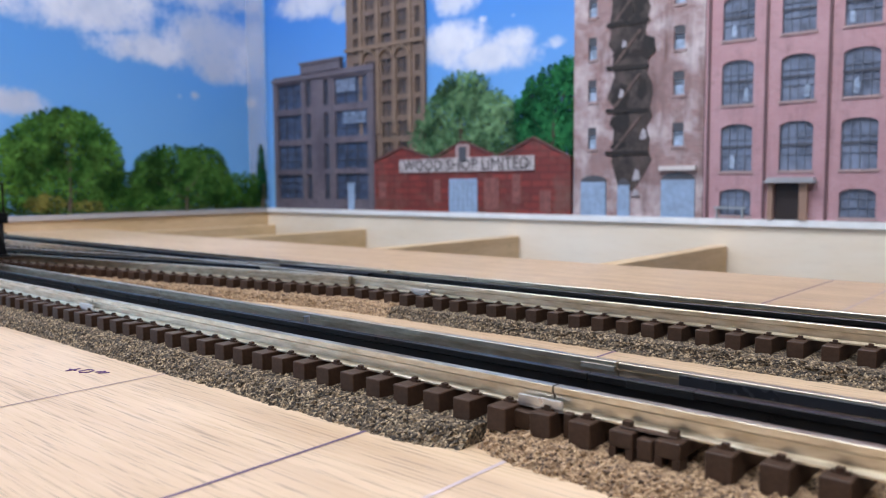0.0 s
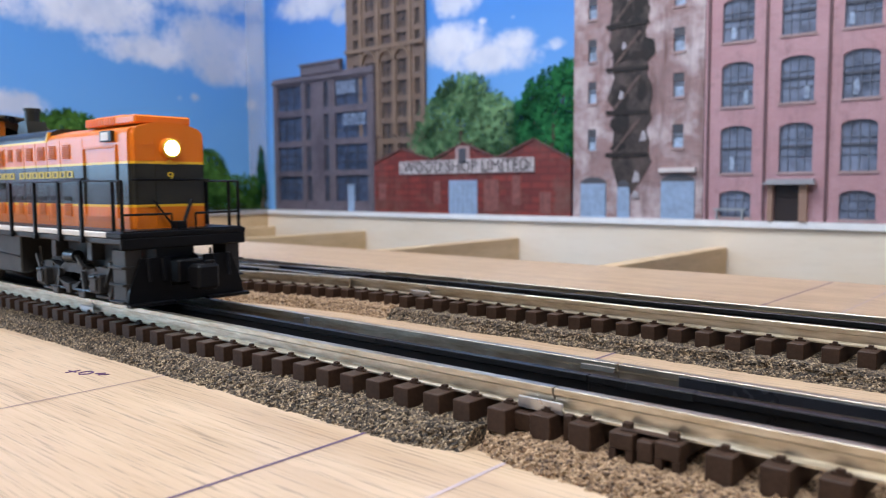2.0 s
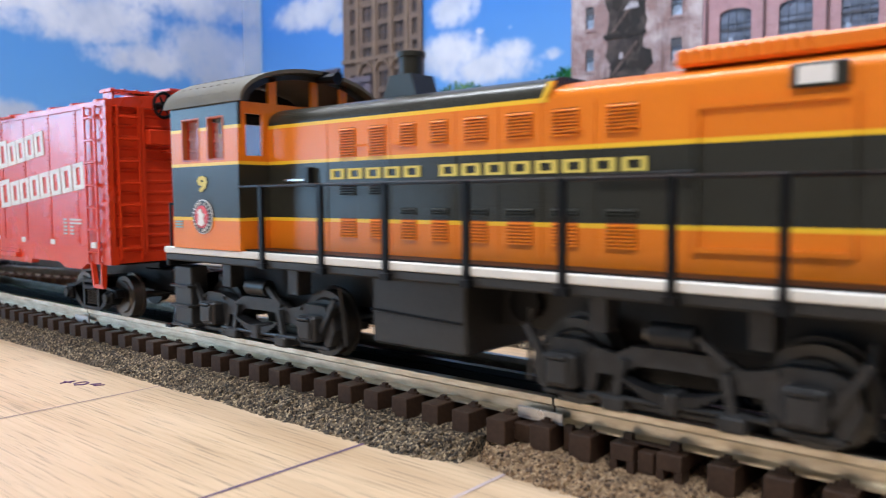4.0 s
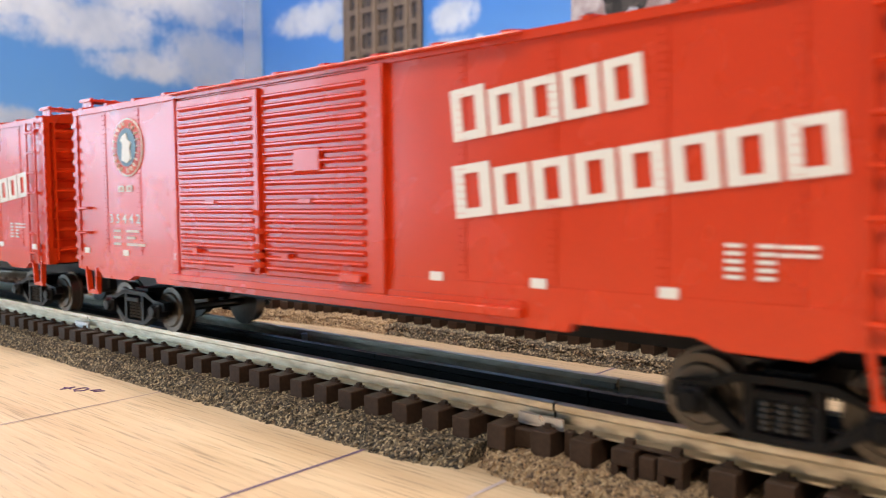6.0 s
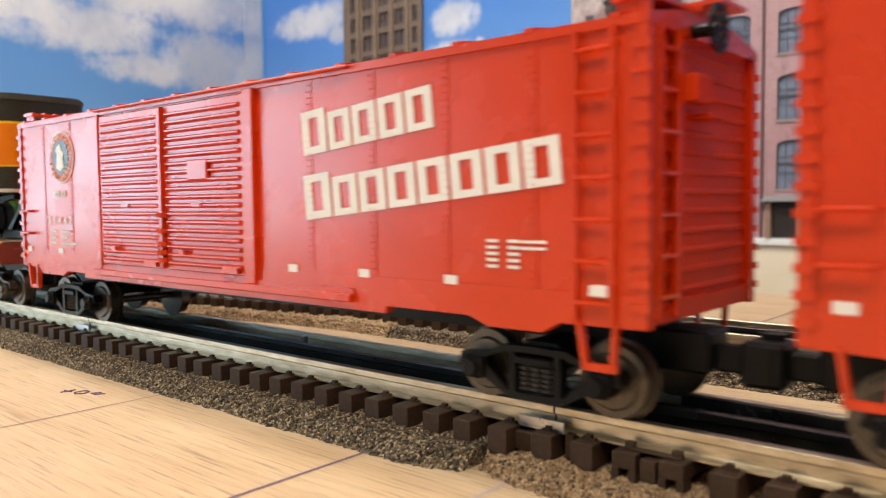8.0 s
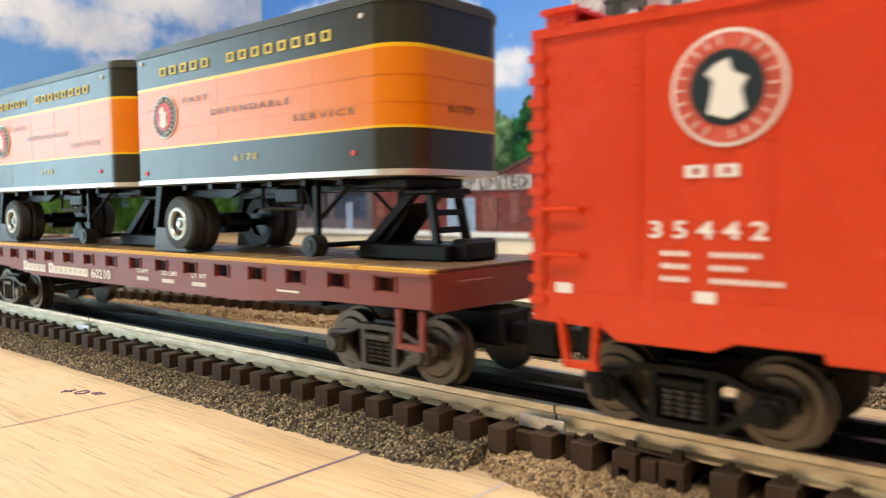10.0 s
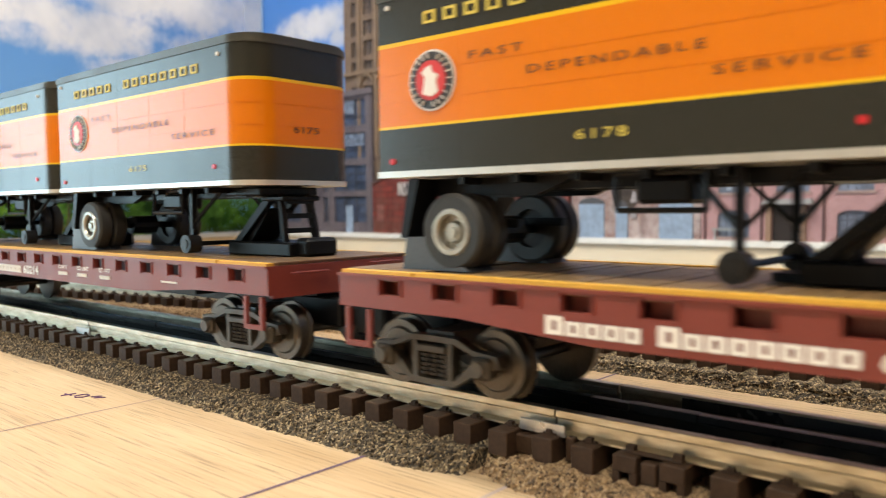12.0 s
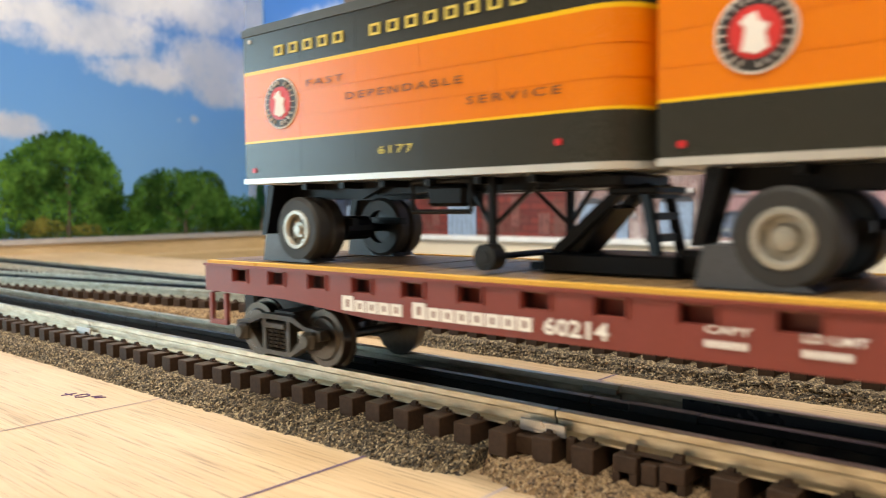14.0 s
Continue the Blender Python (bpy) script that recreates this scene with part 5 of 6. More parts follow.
    bars("small_print", [(x, x + 0.0035, z, z + 0.0008) for x in (-0.0440, -0.0375) for z in (0.0540, 0.0556, 0.0572, 0.0588, 0.0604)] + [(-0.0335, -0.0262, z, z + 0.0007) for z in (0.0604, 0.0588)],
         y, WHITE, car, "rows of tiny white data print")
    for x in (-0.1216, -0.0890, -0.0560, -0.0112, -0.3234, -0.2895, -0.2502):
        part("white_patch", bx(B(), x - 0.0022, x + 0.0022, y - (0.002 if x == -0.0112 else 0), y + 0.0003, 0.0490, 0.0514), WHITE, car)
    emblem(car, -0.2853, y, 0.0928, 0.0112, plain("emblem_rim_red", (0.62, 0.10, 0.07), 0.45), plain("emblem_dark", (0.012, 0.024, 0.030), 0.35), WHITE)
    mark_blocks("initials_mark", [2], -0.2940, -0.2828, 0.0750, 0.0776, y, WHITE, car, "small white company initials", 1.0, 0.7, 0.34, 0.24)
    lettering("car_number", "3 5 4 4 2", -0.3018, -0.2770, 0.0623, 0.0661, y, WHITE, car, "white car number", None, 0.02)
    bars("small_print", [(-0.2992 + k * 0.0016, -0.2981 + k * 0.0016, z, z + 0.0011) for z in (0.0586, 0.0559, 0.0532) for k in range(4)] + [(-0.2885 + k * 0.0015, -0.2875 + k * 0.0015, z, z + 0.0011) for z, n in ((0.0586, 7), (0.0559, 5), (0.0532, 10)) for k in range(n)],
         y, WHITE, car, "rows of tiny white data print")
    TRAIN.append((car, front, 0.0345, L - 0.0345, 0.0))
    return car


def flatcar(front, number, label):
    L, M, H, TOP = 0.3385, 0.334, 0.0345, 0.0520
    car = thing("flatcar", label, "flatcar", "flatcars of the train")
    spots = [-M + 0.0165 + i * 0.0200 for i in range(16)]
    # core seen through the pockets, its colour holding their shade
    part("frame", bx(B(), -L + 0.0022, -0.0022, -H + 0.0065, H - 0.0065, 0.0445, TOP - 0.0012), POCKET_SHADE, car, "core under the deck, darkened for pocket shade")
    for s in (-1, 1):
        bm = holed(-L, 0.0, 0.0448, TOP - 0.0008, [(x - 0.0040, x + 0.0040, 0.0456, 0.0496) for x in spots], s * H, -s * 0.0022)
        side = part("side_frame", bm, BROWN_RED, car, "oxide red steel side frame")
        low = [(0, 0.0448), (-L, 0.0448), (-L, 0.0415), (-L + 0.045, 0.0412), (-L + 0.085, 0.0381), (-0.085, 0.0381), (-0.045, 0.0410), (0, 0.0415)]
        part("side_sill", slab(B(), low, "y", s * (H - 0.0022), s * H), BROWN_RED, car)
        for x in spots:
            part("stake_pocket", bx(B(), x - 0.0039, x + 0.0039, s * (H - 0.0062), s * (H - 0.0050), 0.0450, 0.0500), BROWN_RED, side)
        bm = B()
        for x in spots:
            bx(bm, x - 0.0046, x - 0.0041, s * H, s * (H + 0.0005), 0.0452, 0.0500)
            bx(bm, x + 0.0041, x + 0.0046, s * H, s * (H + 0.0005), 0.0452, 0.0500)
        tagged(part("pocket_edge", bm, BROWN_RED, side), "", "", "", "stuff")
        part("top_flange", bx(B(), -L, 0, s * (H + 0.0001), s * (H + 0.0009), TOP - 0.0016, TOP - 0.0008), BROWN_RED, car)
    for x0, x1 in ((-L, -L + 0.0022), (-0.0022, 0)):
        part("end_sill", bx(B(), x0, x1, -H + 0.0022, H - 0.0022, 0.0405, TOP - 0.0008), BROWN_RED, car)
    deck = part("deck", bx(B(), -L + 0.001, -0.001, -H + 0.0035, H - 0.0035, TOP - 0.0030, TOP - 0.0012), DECK, car, "dark brown plank deck")
    n = 60
    w = (L - 0.002) / n
    plank = part("plank", bx(B(), 0.0002, w - 0.0002, -H + 0.0035, H - 0.0035, TOP - 0.0012, TOP), DECK, deck)
    for i in range(n):
        p = plank if i == 0 else new("plank", plank.data)
        p.parent = deck
        p.location = (-L + 0.001 + i * w, 0, random.uniform(-0.0001, 0.0001))
    for x0, x1 in ((-L + 0.0005, -L + 0.0150), (-L + 0.0154, -L + 0.0296), (-0.0296, -0.0154), (-0.0150, -0.0005)):
        part("end_plate", bx(B(), x0, x1, -H + 0.0036, H - 0.0036, TOP - 0.0002, TOP + 0.0004, 0.0001), plain("worn_deck_plate", (0.17, 0.105, 0.062), 0.4, var=0.3, coarse=90), deck, "worn brown end plate")
    for s in (-1, 1):
        bm = B()
        bx(bm, -L + 0.030, -0.030, s * (H - 0.0034), s * (H - 0.0002), TOP - 0.0008, TOP + 0.0003)
        for x0, x1 in ((-L + 0.001, -L + 0.029), (-0.029, -0.001)):
            bx(bm, x0, x1, s * (H - 0.0034), s * (H - 0.0002), TOP - 0.0008, TOP + 0.0002)
        part("deck_edge", bm, DECK_EDGE, car, "yellow edge strip of the deck")
        for x in (-0.0075, -L + 0.0085):
            bm = B()
            bx(bm, x - 0.0052, x - 0.0036, s * H - 0.0008, s * H + 0.0006, 0.0305, 0.0410)
            bx(bm, x + 0.0036, x + 0.0052, s * H - 0.0008, s * H + 0.0006, 0.0305, 0.0410)
            bx(bm, x - 0.0052, x + 0.0052, s * H - 0.0008, s * H + 0.0006, 0.0300, 0.0316)
            part("stirrup", bm, BROWN_RED, car)
    bm = B()
    for x in (-0.0002, -L + 0.0002):
        w = 1 if x > -0.1 else -1
        rod(bm, (x + w * 0.002, -0.026, 0.0485), (x + w * 0.002, -0.010, 0.0485), 0.0004, 6)
        rod(bm, (x + w * 0.002, 0.010, 0.0500), (x + w * 0.002, 0.026, 0.0500), 0.0004, 6)
    part("grab_iron", bm, BROWN_RED, car)
    bm = B()
    bx(bm, -L + 0.010, -0.010, -0.006, 0.006, 0.0330, 0.0440)
    for i in range(9):
        x = -0.05 - i * 0.029
        bx(bm, x - 0.0012, x + 0.0012, -0.031, 0.031, 0.0385, 0.0443)
    part("underframe", bm, BLACK, car)
    coupler(car, 0.0, 1)
    coupler(car, -L, -1)
    freight_truck(car, -0.0290, 0.036, TRUCK_TAN, 0.0096, "weathered cast freight truck")
    freight_truck(car, -L + 0.0290, 0.036, TRUCK_TAN, 0.0096, "weathered cast freight truck")
    y = -H - 0.0005
    mark_blocks("company_mark", [5, 8], -M + 0.0683, -M + 0.1358, 0.0400, 0.0434, y, WHITE, car, "white painted company mark", 1.3, 0.86, 0.36, 0.24)
    lettering("car_number", number, -M + 0.1392, -M + 0.1565, 0.0398, 0.0441, y, WHITE, car, "white car number", None, 0.03)
    for a, b, words in ((0.1784, 0.1878, "CAPY"), (0.1973, 0.2085, "LD LMT"), (0.2182, 0.2277, "LT WT")):
        lettering("data_print", words, -M + a, -M + b, 0.0441, 0.0458, y, WHITE, car, "small white data lettering", None, 0.015)
        bars("small_print", [(-M + a + k * 0.0018, -M + a + 0.0013 + k * 0.0018, 0.0412, 0.0427) for k in range(5)], y, WHITE, car, "row of tiny white figures")
    bars("small_print", [(-M + 0.268 + k * 0.0016, -M + 0.2692 + k * 0.0016, 0.0425, 0.0432) for k in range(7)], y, WHITE, car)
    TRAIN.append((car, front, 0.0325, L - 0.0325, 0.0))
    return car


def trailer(rear_at, number, deck_front, label):
    """A highway trailer with a rounded front, tied down on a flatcar; x runs from its rear."""
    W, Z0, Z1, LT, R = 0.0262, 0.0796, 0.1306, 0.1490, 0.0125
    tr = thing("trailer", label, "trailer", "trailers on the flatcars")

    def outline(w, r, cut=0.0):
        pts = [(cut, w), (cut, -w)]
        n = 10
        for i in range(n + 1):
            a = -math.pi / 2 + i * (math.pi / 2) / n
            pts.append((LT - cut - r + math.cos(a) * r, -w + r + math.sin(a) * r))
        for i in range(n + 1):
            a = i * (math.pi / 2) / n
            pts.append((LT - cut - r + math.cos(a) * r, w - r + math.sin(a) * r))
        return pts
    part("body", slab(B(), outline(W, R), "z", Z0 + 0.0010, Z1), TRAILER_BANDS, tr, "orange and dark olive banded body", True)
    part("lower_rail", slab(B(), outline(W + 0.0005, R, -0.0004), "z", Z0 - 0.0008, Z0 + 0.0010), ALU, tr, "bright aluminium lower rail", True)
    part("upper_rail", slab(B(), outline(W + 0.0005, R, -0.0004), "z", Z1 - 0.0012, Z1 + 0.0012), ROOF_GREY, tr, "", True)
    part("roof", slab(B(), outline(W - 0.001, R), "z", Z1 + 0.0012, Z1 + 0.0022), ROOF_GREY, tr, "grey roof sheet")
    for i in range(1, 5):
        x = 0.004 + i * 0.0262
        for s in (-1, 1):
            part("panel_seam", bx(B(), x - 0.0003, x + 0.0003, s * W, s * (W + 0.00007), Z0 + 0.0012, Z1 - 0.0012), TRAILER_BANDS, tr)
    for z in (0.1005, 0.1085):
        part("rub_rail", slab(B(), outline(W + 0.00014, R, -0.00014), "z", z - 0.00028, z + 0.00028), TRAILER_BANDS, tr, "", True)
    bm = B()
    for s in (-1, 1):
        bx(bm, -0.0012, 0.0005, s * 0.0018, s * (W - 0.0015), Z0 + 0.002, Z1 - 0.003, 0.0003)
        rod(bm, (-0.0018, s * 0.006, Z0 + 0.004), (-0.0018, s * 0.006, Z1 - 0.006), 0.0005, 6)
    part("rear_door", bm, TRAILER_BANDS, tr)
    for x, z in ((0.0054, 0.0834), (LT - R - 0.008, 0.0858)):
        part("marker", disc(B(), x, -W - 0.0003, z, 0.0009, 0.0006, 12), RED_LENS, tr, "small red side marker")
    part("marker", disc(B(), LT - R - 0.004, -W - 0.0003, 0.1262, 0.0008, 0.0006, 10), WHITE, tr, "small white marker")
    part("marker", disc(B(), 0.004, -W - 0.0003, 0.1275, 0.0007, 0.0006, 10), WHITE, tr, "small white marker")
    y = -W - 0.0005
    mark_blocks("company_mark", [5, 8], 0.0180, 0.1190, 0.1209, 0.1243, y, CREAM, tr, "pale yellow company mark", 1.0, 0.60, 0.21, 0.20, 0.0003, 0.0, 1.2)
    emblem(tr, 0.0210, y, 0.1051, 0.0080, plain("emblem_black_band", (0.03, 0.028, 0.028), 0.4), LOGO_RED, WHITE)
    for words, a, b, z in (("FAST", 0.0342, 0.0515, 0.1092), ("DEPENDABLE", 0.0528, 0.0985, 0.1033), ("SERVICE", 0.1000, 0.1295, 0.0974)):
        lettering("slogan", words, a, b, z, z + 0.0021, y, TEXT_DARK, tr, "dark slogan lettering", None, 0.0, 1.35)
    lettering("trailer_number", number, 0.0665, 0.0802, 0.0860, 0.0884, y, CREAM, tr, "yellow trailer number", None, 0.0, 1.25)
    lettering("trailer_number", number, -0.0060, 0.0060, 0.0980, 0.1005, 0, TEXT_DARK, tr, "dark trailer number",
              Matrix.Translation((LT + 0.0004, 0, 0)) @ Matrix.Rotation(radians(90), 4, "Z"))
    # chassis
    for s in (-1, 1):
        part("chassis_rail", bx(B(), 0.006, LT - 0.020, s * 0.0105, s * 0.0135, Z0 - 0.0050, Z0 - 0.0012), BLACK, tr)
        part("spring_hanger", slab(B(), [(0.008, Z0 - 0.0012), (0.062, Z0 - 0.0012), (0.048, Z0 - 0.0065), (0.014, Z0 - 0.0065)], "y", s * 0.0137, s * 0.0160), BLACK, tr)
    for i in range(7):
        part("cross_member", bx(B(), 0.010 + i * 0.018, 0.012 + i * 0.018, -0.024, 0.024, Z0 - 0.0032, Z0 - 0.0012), BLACK, tr)
    part("king_plate", bx(B(), LT - 0.034, LT - 0.010, -0.014, 0.014, Z0 - 0.0048, Z0 - 0.0012, 0.0008), BLACK, tr)
    zd, r = 0.0524, 0.0108
    bm = B()
    rod(bm, (0.0264, -0.020, zd + r), (0.0264, 0.020, zd + r), 0.0016, 10)
    bx(bm, 0.018, 0.040, -0.0128, -0.0102, zd + r + 0.001, zd + r + 0.0035)
    bx(bm, 0.018, 0.040, 0.0102, 0.0128, zd + r + 0.001, zd + r + 0.0035)
    rod(bm, (0.0264, -0.006, zd + r), (0.0264, 0.006, zd + r), 0.0042, 14)
    part("axle", bm, BLACK, tr)
    for s in (-1, 1):
        for o in (0.0225, 0.0158):
            bm = B()
            prof = [(r * 0.56, -0.0030), (r * 0.90, -0.0031), (r, -0.0022), (r, 0.0022), (r * 0.90, 0.0031), (r * 0.56, 0.0030)]
            rings = []
            for k in range(32):
                a = k * math.tau / 32
                rings.append([bm.verts.new((0.0264 + math.cos(a) * q, s * o + w, zd + r + math.sin(a) * q)) for q, w in prof])
            for k in range(32):
                p, q = rings[k], rings[(k + 1) % 32]
                for j in range(len(prof)):
                    bm.faces.new((p[j], p[(j + 1) % 6], q[(j + 1) % 6], q[j]))
            tyre = part("tyre", bm, RUBBER, tr, "black rubber tyre", True)
            bm = B()
            rod(bm, (0.0264, s * (o - 0.0015), zd + r), (0.0264, s * (o + 0.0008), zd + r), r * 0.57, 26)
            if o > 0.02:
                ya = s * (o + 0.0008)
                for k in range(26):
                    a, b = k * math.tau / 26, (k + 1) * math.tau / 26
                    rod(bm, (0.0264 + math.cos(a) * r * 0.53, ya + s * 0.0018, zd + r + math.sin(a) * r * 0.53), (0.0264 + math.cos(b) * r * 0.53, ya + s * 0.0018, zd + r + math.sin(b) * r * 0.53), 0.0011, 6)
                rod(bm, (0.0264, ya, zd + r), (0.0264, ya + s * 0.0012, zd + r), r * 0.30, 14, r * 0.24)
                rod(bm, (0.0264, ya, zd + r), (0.0264, ya + s * 0.0022, zd + r), r * 0.14, 10)
                for k in range(8):
                    a = k * math.tau / 8
                    c = (0.0264 + math.cos(a) * r * 0.4, zd + r + math.sin(a) * r * 0.4)
                    rod(bm, (c[0], ya, c[1]), (c[0], ya + s * 0.0007, c[1]), 0.0005, 6)
            part("rim", bm, RIM if o > 0.02 else GREY_BLACK, tyre, "cream painted wheel rim" if o > 0.02 else "", True)
        # mudguard
        bm = B()
        slab(bm, [(0.0066, zd + 0.0088), (0.0092, zd + 0.0088), (0.0138, Z0 - 0.0015), (0.0100, Z0 - 0.0015)], "y", s * 0.0150, s * 0.0248)
        part("mudguard", bm, BLACK, tr)
        # landing leg with its small wheel
        bm = B()
        bx(bm, 0.1025, 0.1046, s * 0.0188, s * 0.0212, zd + 0.0100, Z0 - 0.0012, 0.0003)
        bx(bm, 0.1026, 0.1044, s * 0.0190, s * 0.0210, zd + 0.0040, zd + 0.0105)
        beam(bm, (0.1035, s * 0.02, zd + 0.0120), (0.0910, s * 0.0150, Z0 - 0.0020), 0.0012, 0.0012)
        beam(bm, (0.1035, s * 0.02, zd + 0.0120), (0.1160, s * 0.0150, Z0 - 0.0020), 0.0012, 0.0012)
        leg = part("landing_leg", bm, BLACK, tr)
        bm = B()
        rod(bm, (0.1035, s * 0.0185, zd + 0.0042), (0.1035, s * 0.0240, zd + 0.0042), 0.0036, 18)
        rod(bm, (0.1035, s * 0.0240, zd + 0.0042), (0.1035, s * 0.0244, zd + 0.0042), 0.0020, 12)
        part("caster", bm, GREY_BLACK, leg, "", True)
    bm = B()
    rod(bm, (0.1035, -0.02, zd + 0.0042), (0.1035, 0.02, zd + 0.0042), 0.0009, 8)
    part("leg_axle", bm, BLACK, tr)
    # spare wheel carrier
    bm = B()
    for z in (zd + 0.0165, Z0 - 0.002):
        rod(bm, (0.0740, -0.020, z), (0.0960, -0.020, z), 0.0007, 8)
    for x in (0.0740, 0.0960):
        rod(bm, (x, -0.020, zd + 0.0165), (x, -0.020, Z0 - 0.0015), 0.0007, 8)
    bx(bm, 0.0780, 0.0920, -0.0185, -0.008, zd + 0.0180, Z0 - 0.003, 0.001)
    part("battery_box", bm, BLACK, tr)
    # chocks
    for s in (-1, 1):
        bm = B()
        slab(bm, [(0.0080, zd), (0.0325, zd), (0.0310, zd + 0.0012), (0.0243, zd + 0.0016), (0.0160, zd + 0.0092), (0.0098, zd + 0.0092)], "y", s * 0.0140, s * 0.0255)
        part("wheel_chock", bm, CHOCK_GREY, tr, "dark grey wheel chock")
    # hitch stand under the nose
    bm = B()
    bx(bm, 0.1130, 0.1520, -0.0110, 0.0110, zd, zd + 0.0052, 0.0006)
    bx(bm, 0.1055, 0.1140, -0.0050, 0.0050, zd, zd + 0.0020)
    bx(bm, 0.1500, 0.1580, -0.0075, 0.0075, zd, zd + 0.0068, 0.0012)
    hs = part("hitch_base", bm, BLACK, tr, "black hitch stand base")
    for s in (-1, 1):
        part("strut", beam(B(), (0.1145, s * 0.0070, zd + 0.0040), (0.1365, s * 0.0060, Z0 - 0.0040), 0.0030, 0.0028), BLACK, hs)
        part("upright", beam(B(), (0.1455, s * 0.0075, zd + 0.0040), (0.1415, s * 0.0065, Z0 - 0.0040), 0.0020, 0.0026), BLACK, hs)
    part("ramp", slab(B(), [(0.1150, zd + 0.003), (0.1200, zd + 0.003), (0.1330, zd + 0.0170), (0.1300, zd + 0.0180)], "y", -0.0062, 0.0062), BLACK, hs)
    for q in range(3):
        part("rung", bx(B(), 0.1418, 0.1450, -0.0068, 0.0068, zd + 0.0085 + q * 0.0055, zd + 0.0104 + q * 0.0055), BLACK, hs)
    part("head_plate", bx(B(), 0.1320, 0.1460, -0.0090, 0.0090, Z0 - 0.0066, Z0 - 0.0046, 0.0005), BLACK, hs)
    TRAIN.append((tr, deck_front, 0.0325, 0.3015, rear_at))
    return tr


def switcher(front):
    """The diesel switcher; x = 0 at the hood's front, cab at the rear."""
    lo = thing("locomotive", "orange and dark olive model diesel switcher with lit headlight", "locomotive")
    HW, CW, Z = 0.0190, 0.0318, 0.0515
    # frame
    bm = B()
    bx(bm, -0.2507, 0.0125, -0.0310, 0.0310, 0.0462, Z - 0.0022, 0.0006)
    bx(bm, -0.2400, 0.0020, -0.0090, 0.0090, 0.0330, 0.0462)
    part("frame", bm, FRAME_GREY, lo, "dark grey frame")
    bm = B()
    bx(bm, -0.2507, 0.0, -0.0314, 0.0314, Z - 0.0024, Z, 0.0003)
    part("walkway", bm, plain("walkway_white", (0.70, 0.66, 0.60), 0.5), lo, "white edged walkway")
    bm = B()
    bx(bm, -0.0002, 0.0130, -0.0312, 0.0312, Z - 0.0024, Z, 0.0003)
    bx(bm, -0.2445, 0.0125, -0.0296, 0.0296, Z, Z + 0.0006)
    part("tread_plate", bm, BLACK, lo)
    # hood
    def arch(w, z0, zs, zt, n=6):
        pts = [(w, z0), (-w, z0), (-w, zs)]
        r = zt - zs
        for i in range(1, n + 1):
            a = math.pi - i * (math.pi / 2) / n
            pts.append((-w + r * 1.6 + math.cos(a) * r * 1.6, zs + math.sin(a) * r))
        for i in range(0, n):
            a = math.pi / 2 - i * (math.pi / 2) / n
            pts.append((w - r * 1.6 + math.cos(a) * r * 1.6, zs + math.sin(a) * r))
        pts.append((w, zs))
        return pts
    part("hood", slab(B(), arch(HW, Z, 0.0955, 0.1012), "x", -0.2010, -0.0835), LOCO_BANDS, lo, "banded orange and dark olive hood", True)
    crown = [(HW, Z), (-HW, Z), (-HW, 0.0945)] + [(-HW + 0.0030 * (1 - math.cos(i * math.pi / 8)), 0.0945 + 0.0030 * math.sin(i * math.pi / 8)) for i in range(1, 5)]
    crown += [(u * (HW - 0.0030), 0.0975 + 0.0030 * (1 - u * u)) for u in (-0.7, -0.4, -0.15, 0.15, 0.4, 0.7)]
    crown += [(-y, z) for y, z in crown[6:2:-1]] + [(HW, 0.0945)]
    bm = slab(B(), crown, "x", -0.0835, 0.0)
    bmesh.ops.bevel(bm, geom=[e for e in bm.edges if all(abs(v.co.x) < 1e-6 for v in e.verts) and not all(v.co.z < Z + 1e-6 for v in e.verts)], offset=0.0022, segments=3, affect="EDGES")
    part("nose", bm, NOSE_BANDS, lo, "banded orange nose", True)
    bm = B()
    slab(bm, [(-0.0865, 0.0938), (-0.0845, 0.0938), (-0.0815, 0.0990), (-0.0835, 0.0990)], "y", -HW - 0.0003, -HW + 0.001)
    part("stripe", bm, plain("stripe_yellow", YELLOW_C, 0.4), lo, "slanted yellow stripe")
    bm = B()
    bx(bm, -0.052, -0.004, -0.0140, 0.0140, 0.0995, 0.1036, 0.0008)
    bx(bm, -0.049, -0.020, -0.0105, 0.0105, 0.1030, 0.1046, 0.0006)
    rad = part("radiator_housing", bm, ORANGE, lo)
    for i in range(11):
        part("rib", bx(B(), -0.0505 + i * 0.0027, -0.0493 + i * 0.0027, -0.0146, 0.0146, 0.0998, 0.1034, 0.0002), ORANGE, rad)
    # louvres in the hood doors; dark plates behind the slats painted as shade
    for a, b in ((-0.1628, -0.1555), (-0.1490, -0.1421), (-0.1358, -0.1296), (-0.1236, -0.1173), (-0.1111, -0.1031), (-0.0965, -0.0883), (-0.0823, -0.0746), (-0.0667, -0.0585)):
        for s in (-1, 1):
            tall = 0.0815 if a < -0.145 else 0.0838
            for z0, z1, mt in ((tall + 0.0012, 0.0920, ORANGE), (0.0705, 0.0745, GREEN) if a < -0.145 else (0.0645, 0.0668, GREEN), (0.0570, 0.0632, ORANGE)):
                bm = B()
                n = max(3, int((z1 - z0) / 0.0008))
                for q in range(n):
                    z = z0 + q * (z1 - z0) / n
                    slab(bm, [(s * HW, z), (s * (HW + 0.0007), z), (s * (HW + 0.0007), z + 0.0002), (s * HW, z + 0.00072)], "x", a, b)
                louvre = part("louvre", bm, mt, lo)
                part("gap", bx(B(), a + 0.0002, b - 0.0002, s * HW, s * (HW + 0.00012), z0, z1), BLACK if mt is GREEN else plain("louvre_shade_orange", (0.22, 0.045, 0.002), 0.6), louvre)
